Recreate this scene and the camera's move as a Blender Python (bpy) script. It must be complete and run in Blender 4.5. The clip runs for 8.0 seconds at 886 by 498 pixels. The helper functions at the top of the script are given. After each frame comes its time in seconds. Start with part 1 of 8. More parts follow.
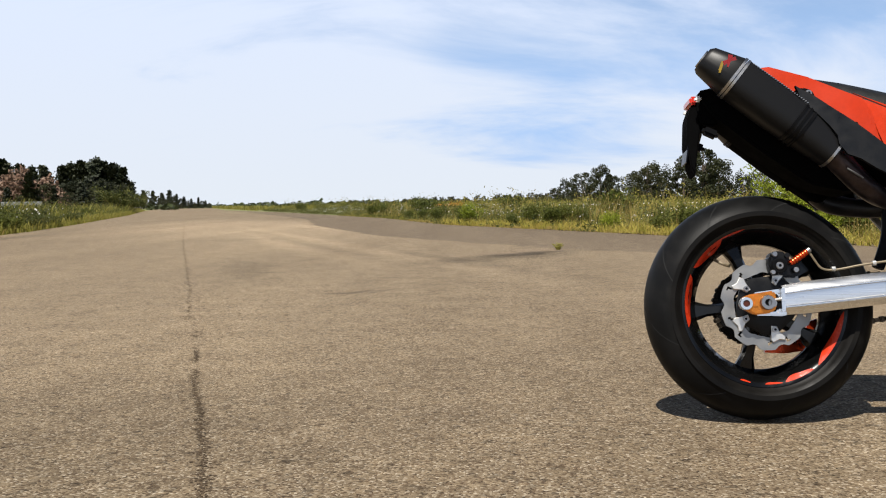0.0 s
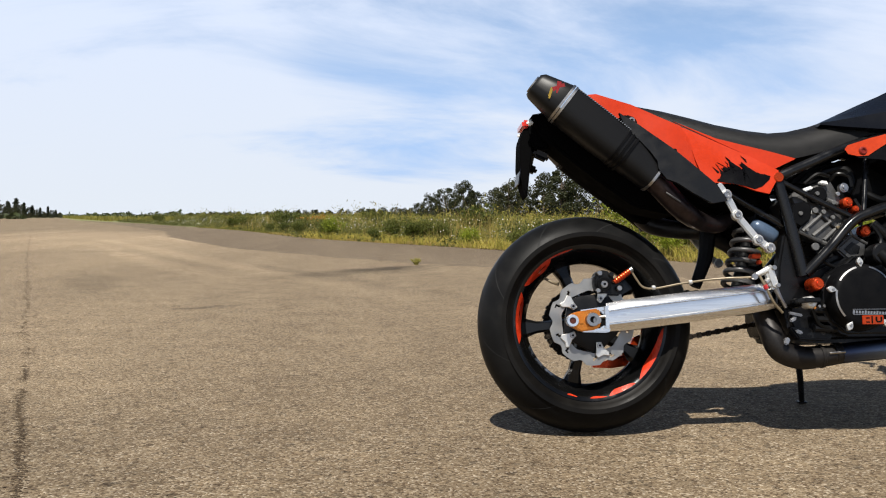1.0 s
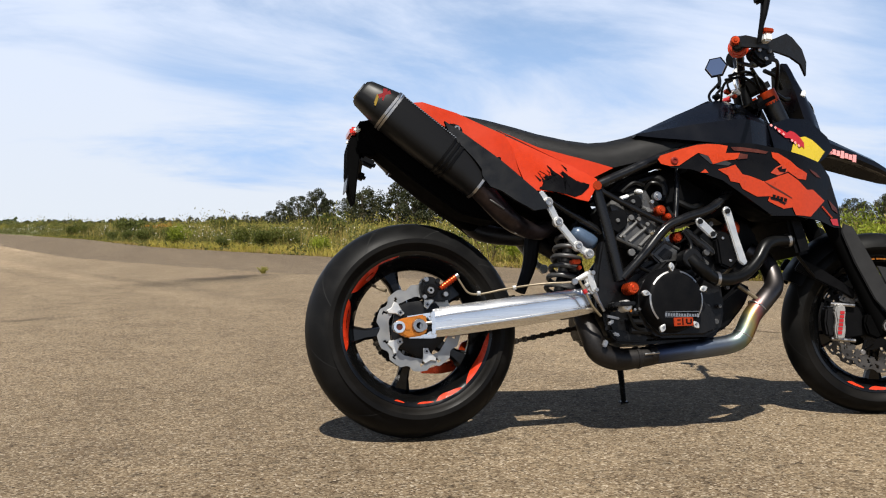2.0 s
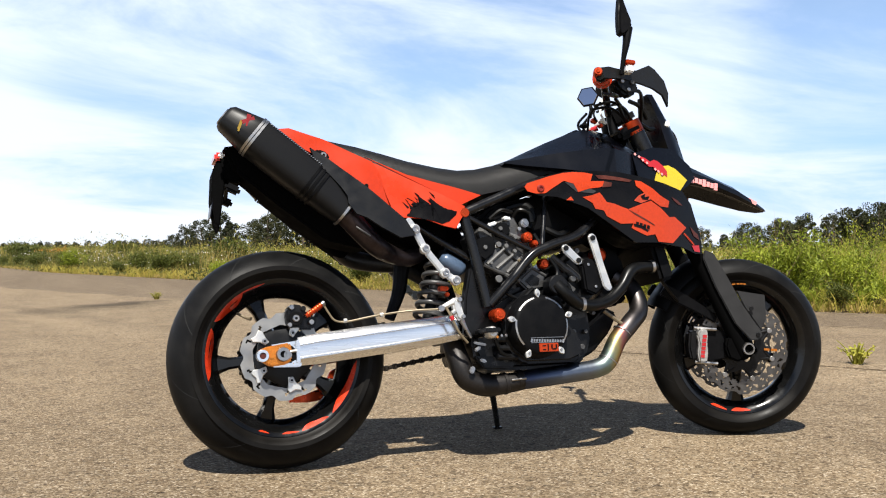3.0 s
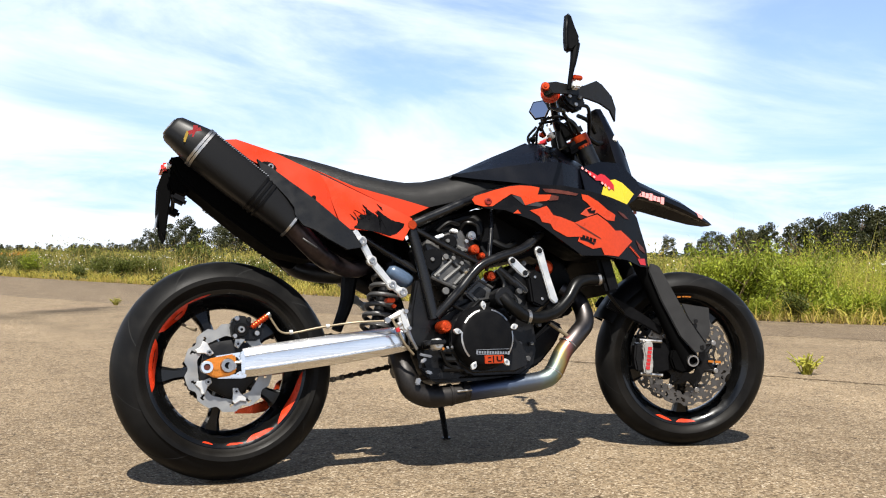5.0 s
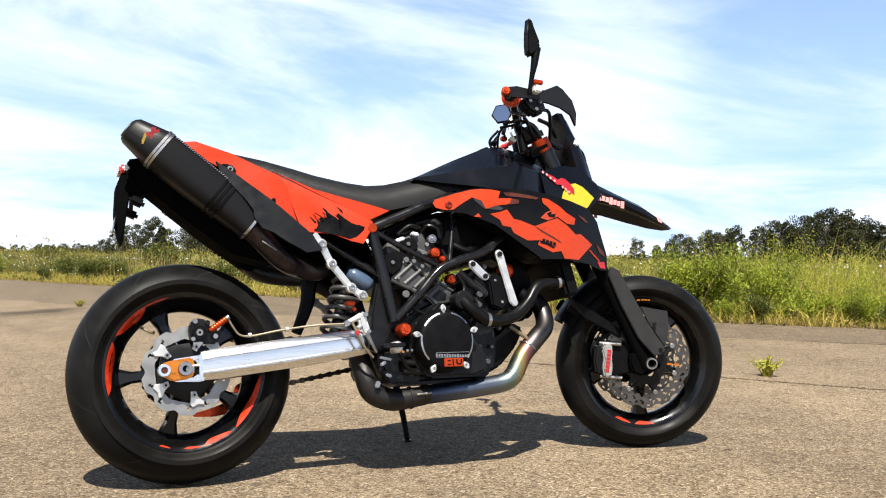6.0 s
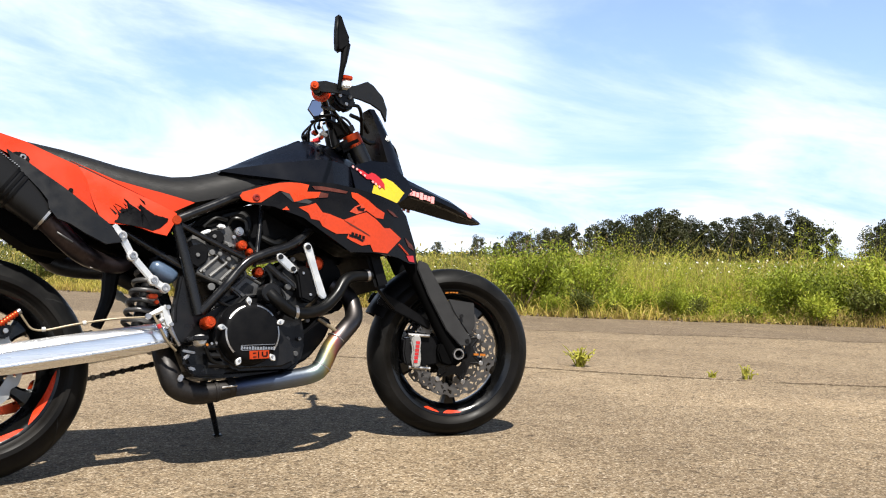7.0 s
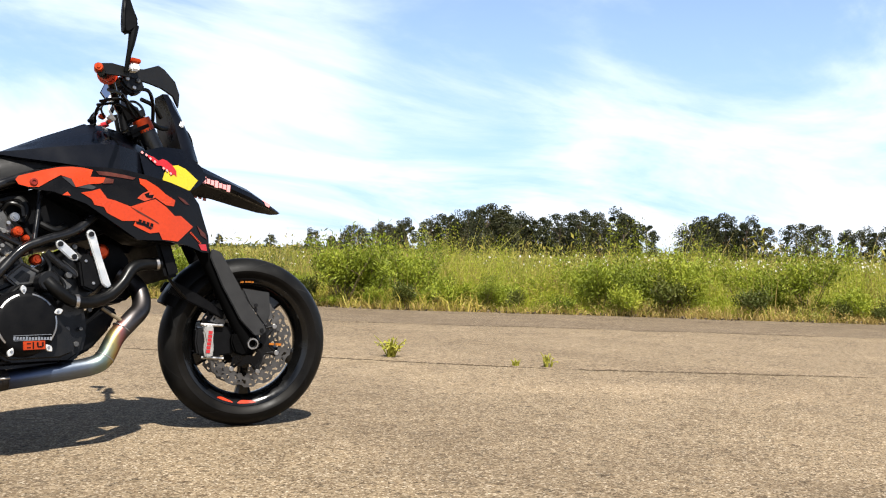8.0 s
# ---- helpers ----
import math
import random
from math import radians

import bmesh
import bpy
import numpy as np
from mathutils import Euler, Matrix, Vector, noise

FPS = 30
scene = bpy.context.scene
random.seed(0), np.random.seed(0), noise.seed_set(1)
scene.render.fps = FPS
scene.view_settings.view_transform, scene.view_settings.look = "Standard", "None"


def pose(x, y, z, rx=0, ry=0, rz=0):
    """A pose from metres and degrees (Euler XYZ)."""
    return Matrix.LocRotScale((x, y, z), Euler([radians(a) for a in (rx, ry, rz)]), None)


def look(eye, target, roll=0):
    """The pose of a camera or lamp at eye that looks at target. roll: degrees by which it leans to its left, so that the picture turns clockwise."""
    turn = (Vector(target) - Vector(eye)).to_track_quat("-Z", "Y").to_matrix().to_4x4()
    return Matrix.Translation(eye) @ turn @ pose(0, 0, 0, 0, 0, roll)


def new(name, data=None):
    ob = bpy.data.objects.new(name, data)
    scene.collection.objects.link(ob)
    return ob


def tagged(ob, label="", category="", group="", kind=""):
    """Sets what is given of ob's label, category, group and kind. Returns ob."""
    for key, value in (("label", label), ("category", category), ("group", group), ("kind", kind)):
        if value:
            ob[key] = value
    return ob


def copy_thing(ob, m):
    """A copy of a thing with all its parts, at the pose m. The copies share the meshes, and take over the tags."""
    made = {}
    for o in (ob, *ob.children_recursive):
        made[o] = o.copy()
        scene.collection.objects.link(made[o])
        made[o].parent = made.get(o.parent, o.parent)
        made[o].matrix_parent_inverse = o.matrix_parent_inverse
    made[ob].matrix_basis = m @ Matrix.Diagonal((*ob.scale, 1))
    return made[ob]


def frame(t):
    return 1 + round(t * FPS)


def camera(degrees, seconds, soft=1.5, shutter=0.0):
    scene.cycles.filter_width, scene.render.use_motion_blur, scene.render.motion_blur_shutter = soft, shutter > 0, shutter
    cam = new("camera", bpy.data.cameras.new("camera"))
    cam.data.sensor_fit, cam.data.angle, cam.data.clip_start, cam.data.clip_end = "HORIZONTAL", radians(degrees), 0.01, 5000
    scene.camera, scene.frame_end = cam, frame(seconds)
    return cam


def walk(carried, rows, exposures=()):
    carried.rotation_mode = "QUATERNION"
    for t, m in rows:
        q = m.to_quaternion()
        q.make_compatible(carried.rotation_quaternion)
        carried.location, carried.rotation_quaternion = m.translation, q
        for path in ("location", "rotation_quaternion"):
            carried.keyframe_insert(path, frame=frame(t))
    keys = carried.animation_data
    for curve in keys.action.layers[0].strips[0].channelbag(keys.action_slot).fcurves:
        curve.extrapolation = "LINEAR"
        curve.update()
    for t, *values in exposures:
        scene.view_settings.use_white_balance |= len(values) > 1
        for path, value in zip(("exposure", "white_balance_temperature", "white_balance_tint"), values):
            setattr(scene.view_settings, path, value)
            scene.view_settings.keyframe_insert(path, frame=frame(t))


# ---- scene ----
cam = camera(49.3, 8.0, soft=1.1)
# the walk: seconds, eye, target, roll
PATH = [
    (0, (0.017, -0.028, 0.590), (-0.089, 1.968, 0.502), -0.8),
    (0.5, (0.050, -0.042, 0.598), (0.076, 1.956, 0.524), -0.1),
    (1, (0.093, -0.049, 0.600), (0.268, 1.942, 0.539), 0.0),
    (1.5, (0.129, -0.051, 0.598), (0.453, 1.922, 0.545), 0.1),
    (2, (0.168, -0.056, 0.596), (0.640, 1.887, 0.552), 0.0),
    (2.2, (0.186, -0.058, 0.597), (0.711, 1.871, 0.559), 0.1),
    (3.3, (0.309, -0.086, 0.617), (0.984, 1.797, 0.634), 0.1),
    (3.5, (0.321, -0.087, 0.625), (1.004, 1.792, 0.646), 0.4),
    (4, (0.330, -0.101, 0.624), (1.041, 1.768, 0.648), 0.6),
    (5.5, (0.329, -0.122, 0.622), (1.052, 1.743, 0.638), 0.2),
    (6, (0.353, -0.135, 0.627), (1.129, 1.708, 0.649), 0.5),
    (6.5, (0.387, -0.173, 0.621), (1.283, 1.615, 0.639), 0.5),
    (7, (0.430, -0.223, 0.618), (1.492, 1.471, 0.636), 0.7),
    (7.5, (0.470, -0.272, 0.612), (1.667, 1.330, 0.625), 0.8),
    (8, (0.521, -0.327, 0.607), (1.854, 1.163, 0.617), 1.1),
]
walk(cam, [(t, look(eye, target, roll)) for t, eye, target, roll in PATH],
     [(0.0, 0.60), (2.2, 0.62), (3.3, 1.05), (5.5, 1.11), (8.0, 1.15)])

# ---- world and sun ----
SUN_AZ, SUN_EL = radians(200), radians(60)  # azimuth clockwise from +y
world = bpy.data.worlds.new("world")
scene.world = world
world.use_nodes = True
wn, wl = world.node_tree.nodes, world.node_tree.links
wn.clear()
w_out = wn.new("ShaderNodeOutputWorld")
w_bg = wn.new("ShaderNodeBackground")
w_bg.inputs["Strength"].default_value = 0.043
sky = wn.new("ShaderNodeTexSky")
sky.sky_type, sky.sun_disc = "NISHITA", False
sky.sun_elevation, sky.sun_rotation = SUN_EL, SUN_AZ
sky.air_density, sky.dust_density, sky.ozone_density = 1.0, 0.6, 1.5


def wmath(op, a, b=None, clamp=False):
    n = wn.new("ShaderNodeMath")
    n.operation, n.use_clamp = op, clamp
    for i, v in enumerate((a, b)):
        if v is None:
            continue
        if isinstance(v, (int, float)):
            n.inputs[i].default_value = v
        else:
            wl.new(v, n.inputs[i])
    return n.outputs[0]


# thin high cloud, spread on a flat layer above
w_co = wn.new("ShaderNodeTexCoord")
w_sep = wn.new("ShaderNodeSeparateXYZ")
wl.new(w_co.outputs["Generated"], w_sep.inputs[0])
w_h = wmath("MAXIMUM", wmath("ADD", w_sep.outputs["Z"], 0.22), 0.10)
w_comb = wn.new("ShaderNodeCombineXYZ")
wl.new(wmath("DIVIDE", w_sep.outputs["X"], w_h), w_comb.inputs[0])
wl.new(wmath("DIVIDE", w_sep.outputs["Y"], w_h), w_comb.inputs[1])
w_map = wn.new("ShaderNodeMapping")
w_map.inputs["Rotation"].default_value = (0, 0, radians(38))
w_map.inputs["Scale"].default_value = (0.9, 1.5, 1.0)
w_map.inputs["Location"].default_value = (3.1, 1.7, 0)
wl.new(w_comb.outputs[0], w_map.inputs[0])
w_n1 = wn.new("ShaderNodeTexNoise")
w_n1.inputs["Scale"].default_value, w_n1.inputs["Detail"].default_value = 0.95, 9.0
w_n1.inputs["Roughness"].default_value, w_n1.inputs["Distortion"].default_value = 0.60, 0.6
wl.new(w_map.outputs[0], w_n1.inputs["Vector"])
w_ramp = wn.new("ShaderNodeValToRGB")
w_ramp.color_ramp.interpolation = "EASE"
w_ramp.color_ramp.elements[0].position, w_ramp.color_ramp.elements[1].position = 0.33, 0.66


def sky_gap(az, el, spread, depth):
    """A soft thinning of the cloud round one direction."""
    a, e = radians(az), radians(el)
    dot = wn.new("ShaderNodeVectorMath")
    dot.operation = "DOT_PRODUCT"
    dot.inputs[1].default_value = (math.sin(a) * math.cos(e), math.cos(a) * math.cos(e), math.sin(e))
    wl.new(w_co.outputs["Generated"], dot.inputs[0])
    r = wn.new("ShaderNodeMapRange")
    r.interpolation_type = "SMOOTHERSTEP"
    r.inputs[1].default_value, r.inputs[2].default_value = math.cos(radians(spread)), 1.0
    r.inputs[3].default_value, r.inputs[4].default_value = 0.0, depth
    wl.new(dot.outputs["Value"], r.inputs[0])
    return r.outputs[0]


w_gaps = None
for gap in ((7, 12, 14, 0.09), (59, 12, 10, 0.09), (43, 9, 9, 0.12), (22, 13, 9, 0.08), (46, 2, 6, 0.04), (1, 8, 7, 0.05)):
    w_gaps = sky_gap(*gap) if w_gaps is None else wmath("ADD", w_gaps, sky_gap(*gap))
w_cover = wmath("ADD", wmath("ADD", w_n1.outputs["Fac"], 0.115), wmath("MULTIPLY", w_sep.outputs["X"], -0.18))  # thicker towards the west
w_band = wn.new("ShaderNodeMapRange")  # haze whitens the sky low down
w_band.interpolation_type = "SMOOTHSTEP"
w_band.inputs[1].default_value, w_band.inputs[2].default_value = 0.0, 0.20
w_band.inputs[3].default_value, w_band.inputs[4].default_value = 0.10, 0.0
wl.new(w_sep.outputs["Z"], w_band.inputs[0])
wl.new(wmath("ADD", wmath("SUBTRACT", w_cover, w_gaps), w_band.outputs[0]), w_ramp.inputs["Fac"])
w_mix = wn.new("ShaderNodeMix")
w_mix.data_type = "RGBA"
w_thin = wn.new("ShaderNodeMapRange")  # the veil thins out towards the zenith
w_thin.inputs[1].default_value, w_thin.inputs[2].default_value = 0.28, 0.44
w_thin.inputs[3].default_value, w_thin.inputs[4].default_value = 1.0, 0.05
wl.new(w_sep.outputs["Z"], w_thin.inputs[0])
wl.new(wmath("MULTIPLY", w_ramp.outputs["Color"], w_thin.outputs[0]), w_mix.inputs["Factor"])
w_pale = wn.new("ShaderNodeMix")  # haze lifts the blue a little
w_pale.data_type = "RGBA"
w_low = wn.new("ShaderNodeMapRange")
w_low.inputs[1].default_value, w_low.inputs[2].default_value = 0.1, 0.48
w_low.inputs[3].default_value, w_low.inputs[4].default_value = 0.88, 0.0
wl.new(w_sep.outputs["Z"], w_low.inputs[0])
wl.new(w_low.outputs[0], w_pale.inputs["Factor"])
wl.new(sky.outputs["Color"], w_pale.inputs["A"])
w_pale.inputs["B"].default_value = (6.6, 9.9, 15.8, 1)
wl.new(w_pale.outputs["Result"], w_mix.inputs["A"])
w_cloud = wn.new("ShaderNodeMix")  # the haze near the horizon is neutral, the veil above it bluish
w_cloud.data_type = "RGBA"
w_cloud.inputs["A"].default_value, w_cloud.inputs["B"].default_value = (12.1, 13.0, 14.3, 1), (11.5, 12.9, 15.7, 1)
w_hz = wn.new("ShaderNodeMapRange")
w_hz.inputs[1].default_value, w_hz.inputs[2].default_value = 0.02, 0.20
wl.new(w_sep.outputs["Z"], w_hz.inputs[0])
wl.new(w_hz.outputs[0], w_cloud.inputs["Factor"])
wl.new(w_cloud.outputs["Result"], w_mix.inputs["B"])
wl.new(w_mix.outputs["Result"], w_bg.inputs["Color"])
wl.new(w_bg.outputs[0], w_out.inputs[0])

sun = new("sun", bpy.data.lights.new("sun", "SUN"))
sun.data.energy, sun.data.angle, sun.data.color = 5.0, radians(0.55), (1.0, 0.955, 0.88)
sun_dir = Vector((math.sin(SUN_AZ) * math.cos(SUN_EL), math.cos(SUN_AZ) * math.cos(SUN_EL), math.sin(SUN_EL)))
sun.matrix_world = look(sun_dir * 60, (0, 0, 0))

# ---- materials ----
def material(name, build):
    m = bpy.data.materials.new(name)
    m.use_nodes = True
    nt = m.node_tree
    build(nt, nt.nodes, nt.links, nt.nodes["Principled BSDF"])
    return m


def noise_node(n, l, scale, detail=4.0, rough=0.55, coord="Object", stretch=None):
    co = n.new("ShaderNodeTexCoord")
    t = n.new("ShaderNodeTexNoise")
    t.inputs["Scale"].default_value, t.inputs["Detail"].default_value, t.inputs["Roughness"].default_value = scale, detail, rough
    if stretch:
        mp = n.new("ShaderNodeMapping")
        mp.inputs["Scale"].default_value = stretch
        l.new(co.outputs[coord], mp.inputs[0])
        l.new(mp.outputs[0], t.inputs["Vector"])
    else:
        l.new(co.outputs[coord], t.inputs["Vector"])
    return t


def ramp(n, l, src, stops):
    r = n.new("ShaderNodeValToRGB")
    while len(r.color_ramp.elements) < len(stops):
        r.color_ramp.elements.new(0.5)
    for e, (p, c) in zip(r.color_ramp.elements, stops):
        e.position, e.color = p, (*c, 1)
    l.new(src, r.inputs["Fac"])
    return r


def mixed(n, l, fac, a, b, mode="MIX"):
    m = n.new("ShaderNodeMix")
    m.data_type, m.blend_type = "RGBA", mode
    for key, v in (("Factor", fac), ("A", a), ("B", b)):
        if isinstance(v, (int, float)):
            m.inputs[key].default_value = v
        elif isinstance(v, tuple):
            m.inputs[key].default_value = (*v, 1)
        else:
            l.new(v, m.inputs[key])
    return m.outputs["Result"]


def bumped(n, l, b, src, strength, dist):
    k = n.new("ShaderNodeBump")
    k.inputs["Strength"].default_value, k.inputs["Distance"].default_value = strength, dist
    l.new(src, k.inputs["Height"])
    l.new(k.outputs[0], b.inputs["Normal"])
    return k


def surface(name, colour, rough=0.5, metal=0.0, vary=0.25, scale=30.0, bump=0.0, coat=0.0, rough_vary=0.12, spec=0.5):
    """A plain material with uneven colour and gloss: grain and larger smudges."""
    def build(nt, n, l, b):
        fine = noise_node(n, l, scale * 6, 3)
        big = noise_node(n, l, scale * 0.5, 4)
        mix = mixed(n, l, 0.5, fine.outputs["Fac"], big.outputs["Fac"])
        lo = tuple(max(c * (1 - vary), 0) for c in colour)
        hi = tuple(min(c * (1 + vary), 1) for c in colour)
        l.new(ramp(n, l, mix, [(0.3, lo), (0.7, hi)]).outputs[0], b.inputs["Base Color"])
        mr = n.new("ShaderNodeMapRange")
        mr.inputs[1].default_value, mr.inputs[2].default_value = 0.3, 0.7
        mr.inputs[3].default_value, mr.inputs[4].default_value = max(rough - rough_vary, 0.03), min(rough + rough_vary, 1)
        l.new(big.outputs["Fac"], mr.inputs[0])
        l.new(mr.outputs[0], b.inputs["Roughness"])
        b.inputs["Metallic"].default_value = metal
        b.inputs["Coat Weight"].default_value = coat
        b.inputs["Coat Roughness"].default_value = 0.08
        b.inputs["Specular IOR Level"].default_value = spec
        if bump:
            bumped(n, l, b, fine.outputs["Fac"], bump, 0.001)
    return material(name, build)


M_BLACK = surface("black_plastic", (0.0028, 0.0028, 0.0032), 0.5, vary=0.35, bump=0.25, scale=60, spec=0.08)
M_SATIN = surface("satin_black_paint", (0.0026, 0.003, 0.005), 0.28, vary=0.25, coat=0.0, scale=20, spec=0.20)
M_SEAT = surface("seat_vinyl", (0.0085, 0.0082, 0.008), 0.5, vary=0.25, bump=0.5, scale=120, spec=0.2)
M_ORANGE = surface("orange_plastic", (0.42, 0.027, 0.0036), 0.34, vary=0.12, coat=0.04, scale=14, spec=0.3)
M_ORANGE_DECAL = surface("orange_decal", (0.395, 0.033, 0.0045), 0.32, vary=0.2, coat=0.05, scale=20, spec=0.3)
M_BROWN_DECAL = surface("faded_brown_decal", (0.060, 0.014, 0.008), 0.35, vary=0.6, scale=60, spec=0.3)
M_RUST_DECAL = surface("scuffed_orange_decal", (0.34, 0.035, 0.008), 0.34, vary=0.6, scale=70)
M_GREY_DECAL = surface("dark_grey_decal", (0.022, 0.021, 0.022), 0.34, vary=0.3, scale=30, spec=0.3)
M_BLACK_DECAL = surface("black_decal", (0.003, 0.0026, 0.0026), 0.26, vary=0.3, spec=0.16, scale=30)
M_YELLOW = surface("yellow_decal", (0.54, 0.39, 0.012), 0.3, vary=0.1, coat=0.2)
M_RED = surface("red_decal", (0.36, 0.012, 0.016), 0.32, vary=0.15, coat=0.05)
# near-black that puts shade into the colour of far and under parts
M_SHADE = surface("shade_black_plastic", (0.0022, 0.0022, 0.0023), 0.85, vary=0.3, scale=40, spec=0.02)
M_DULLRED = surface("dull_red_emblem", (0.22, 0.012, 0.012), 0.35, vary=0.3, scale=80)
M_DULLGOLD = surface("dull_gold_emblem", (0.26, 0.17, 0.02), 0.35, vary=0.3, scale=80)
M_BOLTRED = surface("dark_red_screw", (0.16, 0.012, 0.006), 0.35, vary=0.2, spec=0.3)
M_PINK = surface("pale_red_decal", (0.70, 0.27, 0.26), 0.35, vary=0.15)
M_ANOD = surface("orange_anodised", (0.50, 0.050, 0.009), 0.30, metal=0.75, vary=0.2, scale=60)
M_GOLD = surface("gold_orange_anodised", (0.62, 0.20, 0.03), 0.3, metal=0.8, vary=0.3, scale=90)


def b_alu(nt, n, l, b):
    """Polished aluminium with fine lengthways brushing and a few dull smears."""
    f = noise_node(n, l, 30, 4, 0.6, stretch=(0.25, 9, 9))
    g = noise_node(n, l, 7, 3, stretch=(0.5, 2, 5))
    l.new(ramp(n, l, f.outputs["Fac"], [(0.3, (0.69, 0.69, 0.69)), (0.7, (0.83, 0.83, 0.82))]).outputs[0], b.inputs["Base Color"])
    l.new(ramp(n, l, g.outputs["Fac"], [(0.35, (0.17, 0.17, 0.17)), (0.7, (0.34, 0.34, 0.34))]).outputs[0], b.inputs["Roughness"])
    b.inputs["Metallic"].default_value = 1.0
    bumped(n, l, b, f.outputs["Fac"], 0.12, 0.0006)


M_ALU = material("brushed_aluminium", b_alu)
M_SILVER = surface("cast_aluminium", (0.62, 0.61, 0.58), 0.42, metal=0.85, vary=0.15, scale=60, bump=0.2)
M_STEEL = surface("steel", (0.36, 0.35, 0.34), 0.35, metal=1.0, vary=0.25, scale=70)
M_DARKMETAL = surface("dark_engine_metal", (0.007, 0.007, 0.0075), 0.34, metal=0.3, vary=0.4, scale=50, bump=0.3, spec=0.24)
M_GREYMETAL = surface("grey_engine_metal", (0.060, 0.059, 0.058), 0.42, metal=0.4, vary=0.35, scale=50, bump=0.3)
M_FRAME = surface("frame_black_powdercoat", (0.005, 0.005, 0.0055), 0.24, vary=0.3, scale=40, spec=0.34)
M_HOSE = surface("rubber_hose", (0.003, 0.003, 0.003), 0.36, vary=0.3, scale=40, spec=0.18)
M_RIM = surface("rim_black", (0.003, 0.003, 0.003), 0.20, vary=0.4, scale=40, spec=0.34)
M_RIMRED = surface("rim_orange_tape", (0.46, 0.030, 0.008), 0.25, vary=0.35, coat=0.3)
M_CHAIN = surface("oily_chain", (0.022, 0.017, 0.012), 0.5, metal=0.6, vary=0.5, scale=120)
M_BRASS = surface("braided_brake_hose", (0.17, 0.135, 0.085), 0.45, metal=0.3, vary=0.3, scale=200)
M_MIRROR = surface("mirror_glass", (0.60, 0.62, 0.72), 0.04, metal=1.0, vary=0.02, rough_vary=0.01)
M_BLUEGREY = surface("pale_blue_reservoir", (0.060, 0.092, 0.145), 0.35, metal=0.2, vary=0.2)
M_LENS = surface("white_lens", (0.7, 0.7, 0.68), 0.12, vary=0.1, coat=0.6)
M_REDLENS = surface("red_lens", (0.5, 0.03, 0.02), 0.15, vary=0.1, coat=0.6)


def b_tyre(nt, n, l, b):
    g = noise_node(n, l, 9, 5)
    f = noise_node(n, l, 320, 2)
    tread = ramp(n, l, g.outputs["Fac"], [(0.3, (0.004, 0.004, 0.0042)), (0.55, (0.0062, 0.0062, 0.0062)), (0.75, (0.013, 0.0123, 0.0115))])
    dust = ramp(n, l, g.outputs["Fac"], [(0.25, (0.0028, 0.0026, 0.0024)), (0.75, (0.0095, 0.0084, 0.0072))])  # road dust clings to the sidewall
    co = n.new("ShaderNodeTexCoord")
    flat = n.new("ShaderNodeVectorMath")
    flat.operation = "MULTIPLY"
    flat.inputs[1].default_value = (1, 0, 1)
    l.new(co.outputs["Object"], flat.inputs[0])
    rad = n.new("ShaderNodeVectorMath")
    rad.operation = "LENGTH"
    l.new(flat.outputs[0], rad.inputs[0])
    zone = n.new("ShaderNodeMapRange")
    zone.inputs[1].default_value, zone.inputs[2].default_value, zone.inputs[3].default_value, zone.inputs[4].default_value = 0.238, 0.262, 1.0, 0.0
    l.new(rad.outputs["Value"], zone.inputs[0])
    l.new(mixed(n, l, zone.outputs[0], tread.outputs[0], dust.outputs[0]), b.inputs["Base Color"])
    l.new(ramp(n, l, g.outputs["Fac"], [(0.35, (0.34, 0.34, 0.34)), (0.7, (0.58, 0.58, 0.58))]).outputs[0], b.inputs["Roughness"])
    b.inputs["Specular IOR Level"].default_value = 0.085
    bumped(n, l, b, f.outputs["Fac"], 0.25, 0.0006)


M_TYRE = material("tyre_rubber", b_tyre)
M_GROOVE = surface("tyre_groove", (0.0012, 0.0012, 0.0012), 0.9, vary=0.2)


def b_carbon(nt, n, l, b):
    co = n.new("ShaderNodeTexCoord")
    w = n.new("ShaderNodeTexChecker")
    w.inputs["Scale"].default_value = 420
    l.new(co.outputs["Object"], w.inputs["Vector"])
    g = noise_node(n, l, 12, 3)
    col = mixed(n, l, w.outputs["Fac"], (0.005, 0.005, 0.0054), (0.010, 0.010, 0.0108))
    l.new(mixed(n, l, g.outputs["Fac"], col, (0.008, 0.008, 0.0083)), b.inputs["Base Color"])
    b.inputs["Roughness"].default_value = 0.36
    b.inputs["Specular IOR Level"].default_value = 0.13


M_CARBON = material("carbon_fibre", b_carbon)


